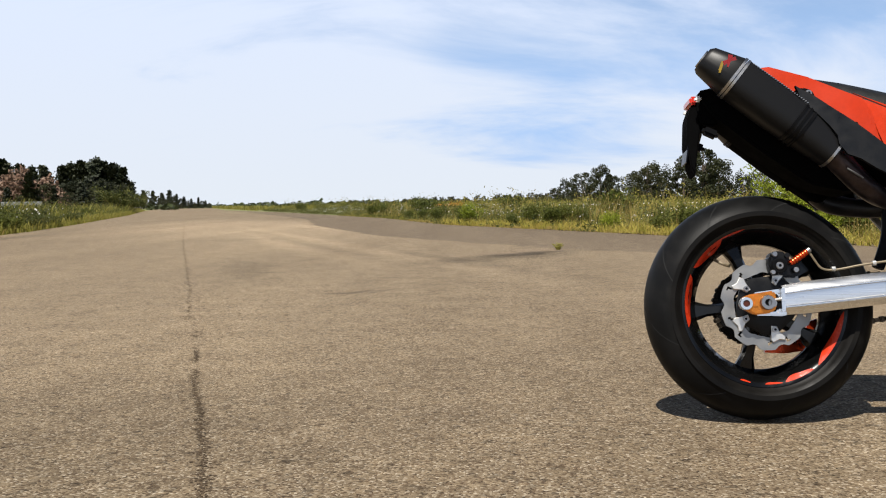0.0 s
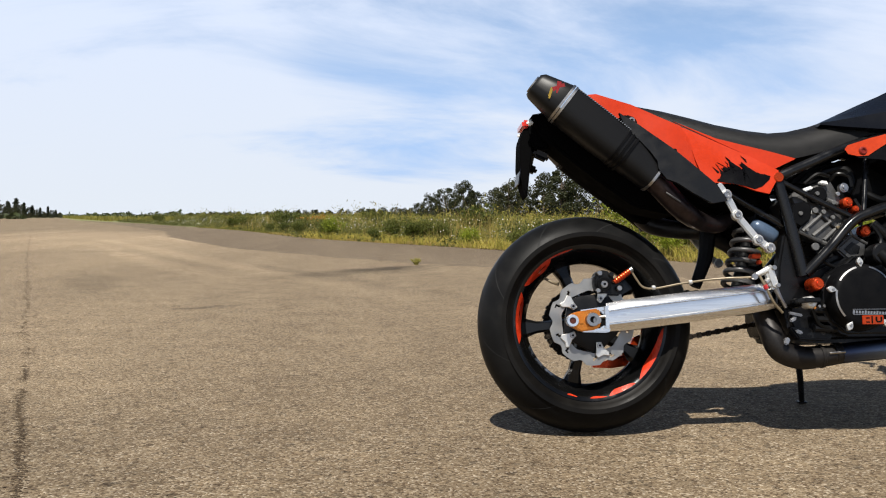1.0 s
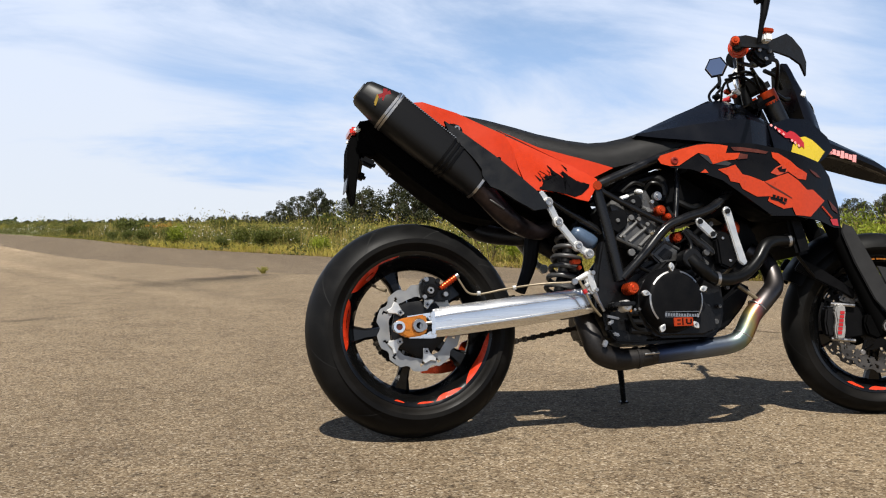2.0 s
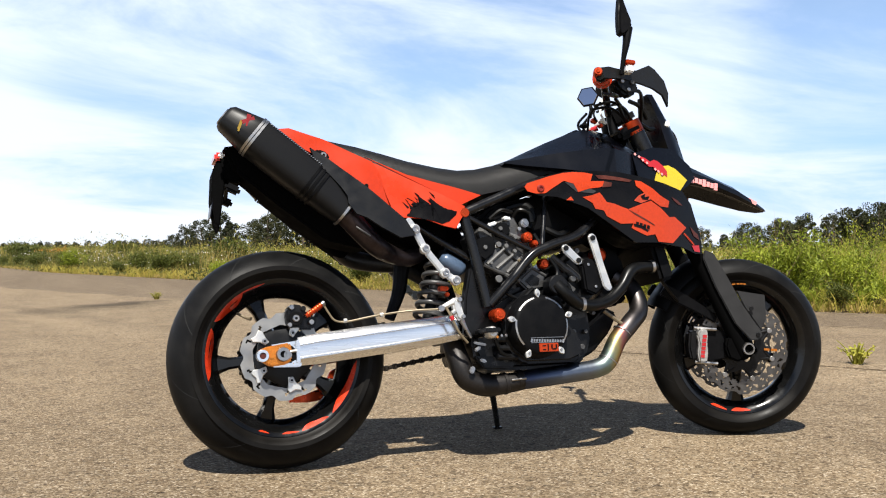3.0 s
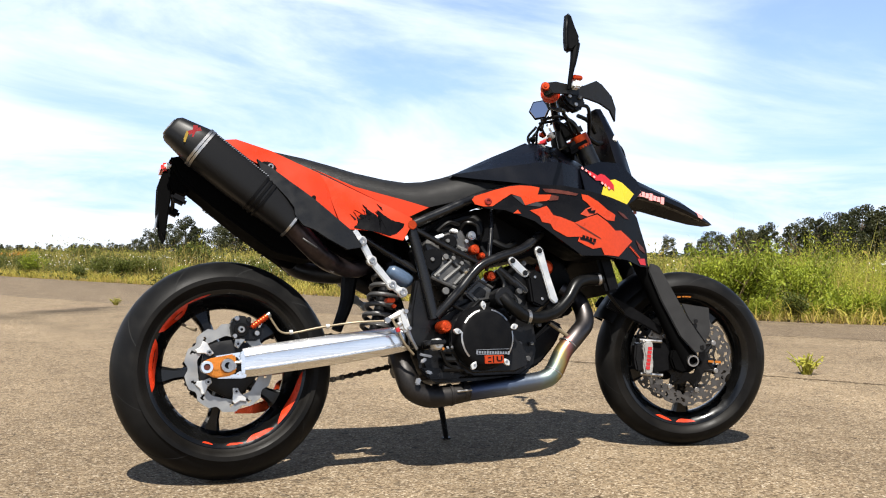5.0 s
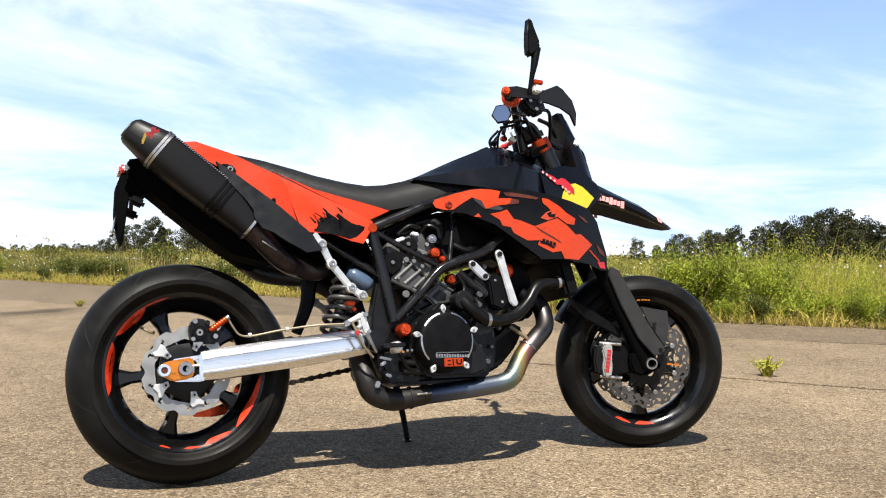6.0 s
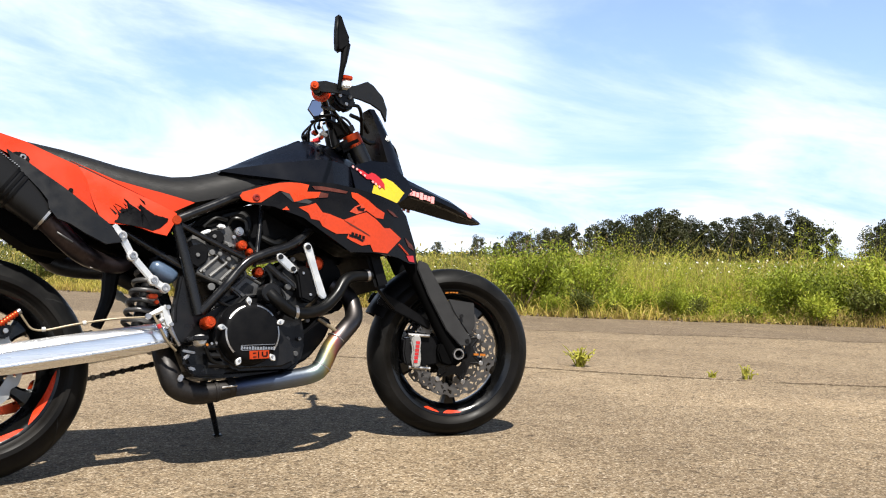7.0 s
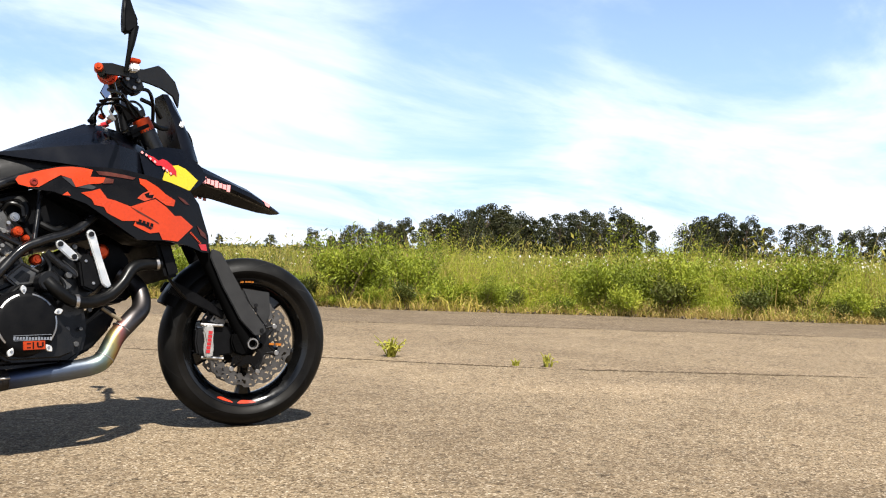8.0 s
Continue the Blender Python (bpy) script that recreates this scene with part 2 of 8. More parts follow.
def b_titan(nt, n, l, b):
    """Heat-tinted pipe: straw, purple and blue bands along its length near the front kink."""
    co = n.new("ShaderNodeTexCoord")
    sep = n.new("ShaderNodeSeparateXYZ")
    l.new(co.outputs["Object"], sep.inputs[0])
    g = noise_node(n, l, 18, 4)
    a = n.new("ShaderNodeMath")
    a.operation = "MULTIPLY_ADD"
    l.new(g.outputs["Fac"], a.inputs[0])
    a.inputs[1].default_value = 0.04
    l.new(sep.outputs["X"], a.inputs[2])
    mr = n.new("ShaderNodeMapRange")
    mr.inputs[1].default_value, mr.inputs[2].default_value = 0.52, 1.17
    l.new(a.outputs[0], mr.inputs[0])
    r = ramp(n, l, mr.outputs[0], [(0.0, (0.0216, 0.0196, 0.0182)), (0.22, (0.036, 0.0315, 0.0294)), (0.34, (0.0504, 0.063, 0.105)), (0.50, (0.108, 0.133, 0.182)), (0.64, (0.144, 0.161, 0.182)),
                                   (0.725, (0.175, 0.225, 0.19)), (0.765, (0.37, 0.285, 0.105)), (0.80, (0.31, 0.118, 0.105)), (0.835, (0.095, 0.085, 0.083)), (1.0, (0.044, 0.041, 0.040))])
    l.new(r.outputs[0], b.inputs["Base Color"])
    b.inputs["Metallic"].default_value = 1.0
    l.new(ramp(n, l, g.outputs["Fac"], [(0.3, (0.32, 0.32, 0.32)), (0.7, (0.50, 0.50, 0.50))]).outputs[0], b.inputs["Roughness"])


M_TITAN = material("heat_tinted_titanium", b_titan)
M_TINTPIPE = surface("heat_stained_pipe", (0.040, 0.030, 0.030), 0.40, metal=0.85, vary=0.6, scale=9)
M_CALIPER = surface("dull_silver_caliper", (0.40, 0.39, 0.37), 0.4, metal=0.7, vary=0.2, scale=60)
M_SOOT = surface("sooty_steel", (0.014, 0.012, 0.011), 0.45, metal=0.5, vary=0.5, scale=30)


# worn, stained and bleached streaks of the paving, then a broad tone patch: the two ends, half width, lighter (+) or
# darker (-)
STREAKS = ((-1.9, 0.9, -0.75, 3.4, 0.75, -0.20), (-4.4, 3.6, -5.6, 7.6, 1.2, -0.10), (-0.9, 9.6, 1.3, 13.0, 0.42, -0.34), (-0.2, 10.9, 1.0, 12.6, 0.22, -0.30),
           (-1.25, 6.5, -0.70, 6.85, 0.11, -0.42), (-1.9, 7.4, -3.0, 11.4, 0.24, -0.18), (-6.4, 17.8, -3.4, 19.1, 0.32, -0.22), (-9.0, 12.5, -14.2, 34.0, 0.42, -0.22),
           (1.7, 3.6, -9.6, 35.5, 0.24, 0.24), (4.6, 7.2, -8.0, 36.0, 0.75, 0.36), (-0.5, 7.6, -6.6, 25.0, 0.34, 0.22), (-2.0, 12.0, -14.0, 50.0, 4.0, 0.40), (-1.4, 11.0, -5.4, 22.0, 0.16, -0.22), (1.2, 6.6, -1.8, 14.2, 0.16, -0.16), (3.1, 3.3, 6.2, 0.5, 0.26, 0.20), (4.4, 1.5, 7.6, -2.0, 0.5, 0.10),
           # broad patch that only tones the near paving down
           (-5.0, 2.4, 5.0, 2.0, 1.7, -0.10))


def b_asphalt(nt, n, l, b, tone=(0.54, 0.532, 0.50), streaks=STREAKS):
    co = n.new("ShaderNodeTexCoord")
    v = n.new("ShaderNodeTexVoronoi")
    v.inputs["Scale"].default_value = 185
    l.new(co.outputs["Object"], v.inputs["Vector"])
    v2 = n.new("ShaderNodeTexVoronoi")
    v2.inputs["Scale"].default_value = 58
    l.new(co.outputs["Object"], v2.inputs["Vector"])
    mid = noise_node(n, l, 3.2, 6, 0.6)
    turn = n.new("ShaderNodeMapping")  # lengthways wear runs with the runway
    turn.inputs["Rotation"].default_value, turn.inputs["Scale"].default_value = (0, 0, radians(-18.4)), (1.0, 0.09, 1.0)
    l.new(co.outputs["Object"], turn.inputs[0])
    big = n.new("ShaderNodeTexNoise")
    big.inputs["Scale"].default_value, big.inputs["Detail"].default_value, big.inputs["Roughness"].default_value = 0.75, 5.0, 0.6
    l.new(turn.outputs[0], big.inputs["Vector"])
    cell = n.new("ShaderNodeSeparateColor")
    l.new(v.outputs["Color"], cell.inputs[0])
    cell2 = n.new("ShaderNodeSeparateColor")
    l.new(v2.outputs["Color"], cell2.inputs[0])
    stone = ramp(n, l, cell.outputs[0], [(0.0, (0.080, 0.059, 0.038)), (0.16, (0.190, 0.130, 0.083)), (0.40, (0.285, 0.216, 0.142)), (0.70, (0.345, 0.264, 0.177)), (0.89, (0.475, 0.38, 0.273)), (1.0, (0.69, 0.59, 0.47))])
    pits = ramp(n, l, cell2.outputs[1], [(0.0, (0.58, 0.58, 0.58)), (0.14, (0.92, 0.92, 0.92)), (0.8, (1.04, 1.04, 1.04)), (1.0, (1.16, 1.15, 1.13))])
    c = mixed(n, l, 1.0, stone.outputs[0], pits.outputs[0], "MULTIPLY")
    v3 = n.new("ShaderNodeTexVoronoi")  # scattered larger pits where stones have come out
    v3.inputs["Scale"].default_value = 16
    l.new(co.outputs["Object"], v3.inputs["Vector"])
    cell3 = n.new("ShaderNodeSeparateColor")
    l.new(v3.outputs["Color"], cell3.inputs[0])
    lost = n.new("ShaderNodeMath")
    lost.operation = "MULTIPLY_ADD"
    l.new(cell3.outputs[2], lost.inputs[0])
    lost.inputs[1].default_value = 0.9
    l.new(v3.outputs["Distance"], lost.inputs[2])
    c = mixed(n, l, 1.0, c, ramp(n, l, lost.outputs[0], [(0.0, (0.52, 0.50, 0.48)), (0.20, (0.62, 0.60, 0.58)), (0.30, (1.0, 1.0, 1.0))]).outputs[0], "MULTIPLY")
    blot = ramp(n, l, mid.outputs["Fac"], [(0.3, (0.86, 0.852, 0.845)), (0.7, (1.15, 1.15, 1.14))])
    c = mixed(n, l, 1.0, c, blot.outputs[0], "MULTIPLY")
    wide = ramp(n, l, big.outputs["Fac"], [(0.34, (0.87, 0.86, 0.85)), (0.5, (1.0, 1.0, 1.0)), (0.66, (1.12, 1.12, 1.11))])
    c = mixed(n, l, 1.0, c, wide.outputs[0], "MULTIPLY")
    c = mixed(n, l, 1.0, c, tone, "MULTIPLY")
    warp = n.new("ShaderNodeVectorMath")  # the streaks' outlines wander
    warp.operation = "MULTIPLY_ADD"
    wn2 = noise_node(n, l, 1.6, 5, 0.65)
    l.new(wn2.outputs["Color"], warp.inputs[0])
    warp.inputs[1].default_value = (0.7, 0.7, 0.0)
    l.new(co.outputs["Object"], warp.inputs[2])
    total = None
    for x0, y0, x1, y1, half, amount in streaks:
        mp = n.new("ShaderNodeMapping")
        mp.vector_type = "TEXTURE"
        mp.inputs["Location"].default_value = ((x0 + x1) / 2 + 0.35, (y0 + y1) / 2 + 0.35, 0)
        mp.inputs["Rotation"].default_value = (0, 0, math.atan2(y1 - y0, x1 - x0))
        mp.inputs["Scale"].default_value = (math.hypot(x1 - x0, y1 - y0) * 0.56, half * 1.5, 1e4)
        l.new(warp.outputs[0], mp.inputs[0])
        ln = n.new("ShaderNodeVectorMath")
        ln.operation = "LENGTH"
        l.new(mp.outputs[0], ln.inputs[0])
        mr = n.new("ShaderNodeMapRange")
        mr.interpolation_type = "SMOOTHSTEP"
        mr.inputs[1].default_value, mr.inputs[2].default_value, mr.inputs[3].default_value, mr.inputs[4].default_value = 0.25, 1.0, amount, 0.0
        l.new(ln.outputs["Value"], mr.inputs[0])
        if total is None:
            total = mr.outputs[0]
        else:
            ad = n.new("ShaderNodeMath")
            ad.operation = "ADD"
            l.new(total, ad.inputs[0])
            l.new(mr.outputs[0], ad.inputs[1])
            total = ad.outputs[0]
    gain = n.new("ShaderNodeMath")
    gain.operation = "ADD"
    gain.inputs[1].default_value = 1.0
    l.new(total, gain.inputs[0])
    c = mixed(n, l, 1.0, c, gain.outputs[0], "MULTIPLY")
    l.new(c, b.inputs["Base Color"])
    b.inputs["Roughness"].default_value = 0.9
    b.inputs["Specular IOR Level"].default_value = 0.14
    h = mixed(n, l, 0.5, v.outputs["Distance"], v2.outputs["Distance"])
    k = bumped(n, l, b, h, 0.55, 0.003)
    k.invert = True


M_ASPHALT = material("worn_asphalt", b_asphalt)
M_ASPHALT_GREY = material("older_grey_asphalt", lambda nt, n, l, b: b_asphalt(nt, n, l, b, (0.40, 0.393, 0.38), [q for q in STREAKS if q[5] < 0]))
M_TAR = surface("dark_crack", (0.070, 0.050, 0.032), 0.95, vary=0.5, scale=20, bump=0.4, spec=0.05)


def b_soil(nt, n, l, b):
    g = noise_node(n, l, 0.9, 6, 0.65)
    f = noise_node(n, l, 22, 4)
    c = mixed(n, l, 0.5, g.outputs["Fac"], f.outputs["Fac"])
    l.new(ramp(n, l, c, [(0.35, (0.055, 0.075, 0.018)), (0.5, (0.14, 0.15, 0.04)), (0.65, (0.26, 0.20, 0.09))]).outputs[0], b.inputs["Base Color"])
    b.inputs["Roughness"].default_value = 0.95
    bumped(n, l, b, f.outputs["Fac"], 0.6, 0.03)


M_SOIL = material("dry_grass_soil", b_soil)


def foliage(name, stops, rough=0.6, trans=0.25, per_object=False, differ=0.0):
    def build(nt, n, l, b):
        if per_object:
            oi = n.new("ShaderNodeObjectInfo")
            gi = n.new("ShaderNodeNewGeometry")
            a = n.new("ShaderNodeMath")
            a.operation = "MULTIPLY_ADD"
            l.new(oi.outputs["Random"], a.inputs[0])
            a.inputs[1].default_value = 0.5
            h = n.new("ShaderNodeMath")
            h.operation = "MULTIPLY"
            l.new(gi.outputs["Random Per Island"], h.inputs[0])
            h.inputs[1].default_value = 0.5
            l.new(h.outputs[0], a.inputs[2])
            src = a.outputs[0]
        else:
            gi = n.new("ShaderNodeNewGeometry")
            big = noise_node(n, l, 1.9, 4)
            firm = n.new("ShaderNodeMapRange")  # plants of one kind stand in patches
            firm.inputs[1].default_value, firm.inputs[2].default_value = 0.28, 0.72
            firm.inputs[3].default_value, firm.inputs[4].default_value = 0.16, 0.84
            l.new(big.outputs["Fac"], firm.inputs[0])
            a = n.new("ShaderNodeMath")
            a.operation = "MULTIPLY_ADD"
            l.new(gi.outputs["Random Per Island"], a.inputs[0])
            a.inputs[1].default_value = 0.26
            h = n.new("ShaderNodeMath")
            h.operation = "MULTIPLY"
            l.new(firm.outputs[0], h.inputs[0])
            h.inputs[1].default_value = 0.74
            l.new(h.outputs[0], a.inputs[2])
            src = a.outputs[0]
            if differ:  # no two shrubs have quite the same green
                oi = n.new("ShaderNodeObjectInfo")
                k = n.new("ShaderNodeMath")
                k.operation = "MULTIPLY_ADD"
                l.new(oi.outputs["Random"], k.inputs[0])
                k.inputs[1].default_value = differ
                l.new(src, k.inputs[2])
                m = n.new("ShaderNodeMath")
                m.operation = "SUBTRACT"
                l.new(k.outputs[0], m.inputs[0])
                m.inputs[1].default_value = differ * 0.5
                src = m.outputs[0]
        c = ramp(n, l, src, stops).outputs[0]
        l.new(c, b.inputs["Base Color"])
        b.inputs["Roughness"].default_value = rough
        b.inputs["Specular IOR Level"].default_value = 0.25
        t = n.new("ShaderNodeBsdfTranslucent")
        l.new(c, t.inputs["Color"])
        mx = n.new("ShaderNodeMixShader")
        mx.inputs[0].default_value = trans
        l.new(b.outputs[0], mx.inputs[1])
        l.new(t.outputs[0], mx.inputs[2])
        l.new(mx.outputs[0], n["Material Output"].inputs["Surface"])
    return material(name, build)


M_GRASS = foliage("tall_grass", [(0.2, (0.144, 0.184, 0.0213)), (0.42, (0.301, 0.327, 0.0382)), (0.6, (0.39, 0.369, 0.0678)), (0.8, (0.424, 0.327, 0.111))], trans=0.5)
M_STRAW = foliage("dry_straw", [(0.2, (0.281, 0.194, 0.0554)), (0.6, (0.399, 0.298, 0.0963)), (0.9, (0.31, 0.164, 0.0554))], trans=0.3)
M_WEED = foliage("yellowish_weed_leaves", [(0.15, (0.136, 0.171, 0.0153)), (0.42, (0.281, 0.317, 0.0271)), (0.62, (0.374, 0.378, 0.0424)), (0.85, (0.424, 0.352, 0.0934))], trans=0.5)
M_CISTUS = foliage("dark_rockrose_leaves", [(0.15, (0.022, 0.030, 0.008)), (0.45, (0.062, 0.072, 0.015)), (0.7, (0.115, 0.108, 0.026)), (0.9, (0.150, 0.098, 0.040))], trans=0.25)
M_FARGRASS = foliage("olive_grass", [(0.2, (0.080, 0.088, 0.016)), (0.45, (0.190, 0.178, 0.030)), (0.65, (0.265, 0.222, 0.050)), (0.85, (0.290, 0.200, 0.075))], trans=0.3)
M_OCHREGRASS = foliage("ochre_grass", [(0.2, (0.23, 0.225, 0.036)), (0.5, (0.38, 0.32, 0.058)), (0.85, (0.43, 0.30, 0.080))], trans=0.3)
M_SCRUB = foliage("far_dark_scrub", [(0.2, (0.0221, 0.0313, 0.0118)), (0.6, (0.0443, 0.056, 0.0185)), (0.9, (0.0738, 0.0746, 0.0295))], trans=0.15)
M_BUSH = foliage("shrub_leaves", [(0.15, (0.075, 0.090, 0.013)), (0.40, (0.165, 0.205, 0.017)), (0.62, (0.275, 0.312, 0.028)), (0.85, (0.401, 0.36, 0.056))], trans=0.36, differ=0.24)
M_DKBUSH = foliage("dark_shrub_leaves", [(0.1, (0.034, 0.042, 0.008)), (0.5, (0.078, 0.092, 0.014)), (0.9, (0.135, 0.135, 0.026))], trans=0.25, differ=0.24)
M_OLIVE = foliage("olive_weeds", [(0.15, (0.0764, 0.0858, 0.0153)), (0.42, (0.204, 0.198, 0.0339)), (0.62, (0.323, 0.266, 0.0595)), (0.85, (0.339, 0.206, 0.0764))], trans=0.3)
M_FLOWER = surface("white_petals", (0.80, 0.78, 0.74), 0.6, vary=0.1)
M_TUFT = foliage("yellowing_weed", [(0.2, (0.24, 0.25, 0.028)), (0.6, (0.34, 0.315, 0.045)), (0.9, (0.34, 0.24, 0.065))], trans=0.35)
M_ROTOR = surface("bright_disc_steel", (0.27, 0.27, 0.265), 0.48, metal=0.85, vary=0.12, scale=70)
M_RIB = surface("light_grey_casting", (0.12, 0.118, 0.114), 0.45, metal=0.4, vary=0.25, scale=60, bump=0.2)
M_DISC = surface("brake_disc_steel", (0.13, 0.124, 0.118), 0.42, metal=1.0, vary=0.25, scale=70)
M_SHIELD = surface("black_shield_plastic", (0.0055, 0.0055, 0.0058), 0.38, vary=0.35, bump=0.25, scale=50, spec=0.3)
M_GUARD = surface("grey_black_plastic", (0.022, 0.022, 0.0225), 0.55, vary=0.3, bump=0.25, scale=60, spec=0.2)
M_SEEDHEAD = foliage("brown_seed_heads", [(0.2, (0.118, 0.0672, 0.0258)), (0.6, (0.207, 0.126, 0.0517)), (0.9, (0.266, 0.187, 0.0886))], trans=0.2)
M_OCHRE = foliage("orange_blossom", [(0.2, (0.332, 0.126, 0.0148)), (0.8, (0.443, 0.224, 0.0295))], trans=0.2)
M_TREE = foliage("tree_leaves", [(0.1, (0.0146, 0.0185, 0.00673)), (0.45, (0.0281, 0.032, 0.0106)), (0.75, (0.038, 0.040, 0.0137)), (0.95, (0.053, 0.048, 0.0190))], trans=0.12, per_object=True)
M_PINE = foliage("pine_needles", [(0.1, (0.00824, 0.0119, 0.00531)), (0.5, (0.0177, 0.0227, 0.00888)), (0.9, (0.0366, 0.037, 0.0154))], trans=0.08, per_object=True)
M_BARK = surface("bark", (0.10, 0.075, 0.055), 0.9, vary=0.4, scale=6)
M_STEM = surface("brown_stem", (0.14, 0.10, 0.045), 0.8, vary=0.4, scale=30)
M_RUBBLE = foliage("red_brown_rubble", [(0.1, (0.059, 0.0313, 0.0207)), (0.5, (0.148, 0.0858, 0.0554)), (0.9, (0.266, 0.194, 0.14))], trans=0.0)
M_CLOD = foliage("crumbled_soil", [(0.1, (0.0369, 0.0261, 0.0162)), (0.6, (0.0963, 0.0709, 0.0443)), (0.95, (0.221, 0.187, 0.133))], rough=0.95, trans=0.0)
M_CONCRETE = surface("grey_concrete", (0.17, 0.175, 0.18), 0.85, vary=0.25, scale=2, bump=0.3)

# ---- mesh helpers ----
def finish(bm, name, mat, smooth=35):
    bmesh.ops.recalc_face_normals(bm, faces=bm.faces[:])
    me = bpy.data.meshes.new(name)
    bm.to_mesh(me)
    bm.free()
    me.materials.append(mat)
    me.polygons.foreach_set("use_smooth", [smooth > 0] * len(me.polygons))
    if smooth > 0:
        me.set_sharp_from_angle(angle=radians(smooth))
    return me


def part(name, bm, mat, parent, label="", xf=None, smooth=35):
    """One mesh object under a thing or under a part."""
    ob = new(name, finish(bm, name, mat, smooth))
    ob.parent = parent
    if xf is not None:
        ob.matrix_basis = xf
    if label:
        tagged(ob, label)
    return ob


def thing(name, label, category, m=None, group="", kind=""):
    ob = new(name)
    ob.empty_display_size = 0.1
    if m is not None:
        ob.matrix_basis = m
    return tagged(ob, label, category, group, kind)


def V(x, w, z):
    """Bike axes: x ahead, w to its right-hand side, z up."""
    return Vector((x, -w, z))


def curve(pts, n=6):
    """Points on a smooth line through pts."""
    p = [Vector(q) for q in pts]
    if len(p) == 2 or n < 2:
        return p
    p = [p[0] * 2 - p[1]] + p + [p[-1] * 2 - p[-2]]
    out = []
    for a, b, c, d in zip(p, p[1:], p[2:], p[3:]):
        for k in range(n):
            t = k / n
            out.append(0.5 * (2 * b + (c - a) * t + (2 * a - 5 * b + 4 * c - d) * t * t + (3 * b - a - 3 * c + d) * t ** 3))
    return out + [p[-2]]


def tube(bm, pts, r, seg=10, n=6, cap=True):
    """A round bar along a smooth line; r: one radius or one for each given point."""
    line = curve(pts, n)
    if isinstance(r, (int, float)):
        radii = [r] * len(line)
    else:
        radii = np.interp(np.linspace(0, len(r) - 1, len(line)), range(len(r)), r).tolist()
    side = None
    rings = []
    for i, c in enumerate(line):
        d = (line[min(i + 1, len(line) - 1)] - line[max(i - 1, 0)]).normalized()
        if side is None:
            side = d.orthogonal().normalized()
        side = (side - d * side.dot(d)).normalized()
        up = d.cross(side)
        rings.append([bm.verts.new(c + radii[i] * (math.cos(2 * math.pi * k / seg) * side + math.sin(2 * math.pi * k / seg) * up)) for k in range(seg)])
    for a, b in zip(rings, rings[1:]):
        for k in range(seg):
            bm.faces.new((a[k], a[(k + 1) % seg], b[(k + 1) % seg], b[k]))
    if cap:
        bm.faces.new(rings[0][::-1])
        bm.faces.new(rings[-1])
    return bm


def lathe(bm, profile, centre, axis, seg=48, a0=0.0, a1=360.0, closed=False, wave=None):
    """Turn (radius, along) points about an axis; closed: the profile is a loop."""
    ax = Vector(axis).normalized()
    u = Vector((1, 0, 0)) if abs(ax.x) < 0.7 else Vector((0, 0, 1))
    u = (u - ax * u.dot(ax)).normalized()
    v = ax.cross(u)
    full = abs(a1 - a0) > 359.9
    steps = seg if full else max(2, int(seg * abs(a1 - a0) / 360) + 1)
    rows = []
    for s in range(steps):
        a = radians(a0 + (a1 - a0) * s / (steps if full else steps - 1))
        d = math.cos(a) * u + math.sin(a) * v
        k = wave(a) if wave else 1.0
        rows.append([bm.verts.new(Vector(centre) + d * r * k + ax * h) for r, h in profile])
    m = len(profile)
    for s in range(steps if full else steps - 1):
        a, b = rows[s], rows[(s + 1) % steps]
        for k in range(m if closed else m - 1):
            bm.faces.new((a[k], b[k], b[(k + 1) % m], a[(k + 1) % m]))
    if not full and closed:
        bm.faces.new(rows[0])
        bm.faces.new(rows[-1][::-1])
    bmesh.ops.remove_doubles(bm, verts=bm.verts[:], dist=1e-6)
    return bm


def disc_cyl(bm, centre, axis, r, length, bev=0.0, seg=20):
    """A round plug centred on a point, with a chamfered rim."""
    h = length / 2
    b = bev or min(r, length) * 0.12
    return lathe(bm, [(0, -h), (r - b, -h), (r, -h + b), (r, h - b), (r - b, h), (0, h)], centre, axis, seg)


def box(bm, centre, size, rot=None, bev=0.004, segs=2):
    q = bmesh.new()
    bmesh.ops.create_cube(q, size=1)
    bmesh.ops.scale(q, vec=size, verts=q.verts)
    if bev:
        bmesh.ops.bevel(q, geom=q.edges[:], offset=bev, segments=segs, affect="EDGES")
    m = Matrix.Translation(centre) @ (rot.to_4x4() if rot is not None else Matrix())
    bmesh.ops.transform(q, matrix=m, verts=q.verts)
    return join(bm, q)


def join(bm, q):
    me = bpy.data.meshes.new("tmp")
    q.to_mesh(me)
    q.free()
    bm.from_mesh(me)
    bpy.data.meshes.remove(me)
    return bm


def prism(bm, outline, w0, w1, bev=0.003, segs=2):
    """A flat plate: an outline in x, z between two distances to the side."""
    q = bmesh.new()
    f = q.faces.new([q.verts.new(V(x, w0, z)) for x, z in outline])
    got = bmesh.ops.extrude_face_region(q, geom=[f])
    vs = [e for e in got["geom"] if isinstance(e, bmesh.types.BMVert)]
    bmesh.ops.translate(q, verts=vs, vec=V(0, w1 - w0, 0))
    if bev:
        bmesh.ops.bevel(q, geom=q.edges[:], offset=bev, segments=segs, affect="EDGES", clamp_overlap=True)
    return join(bm, q)


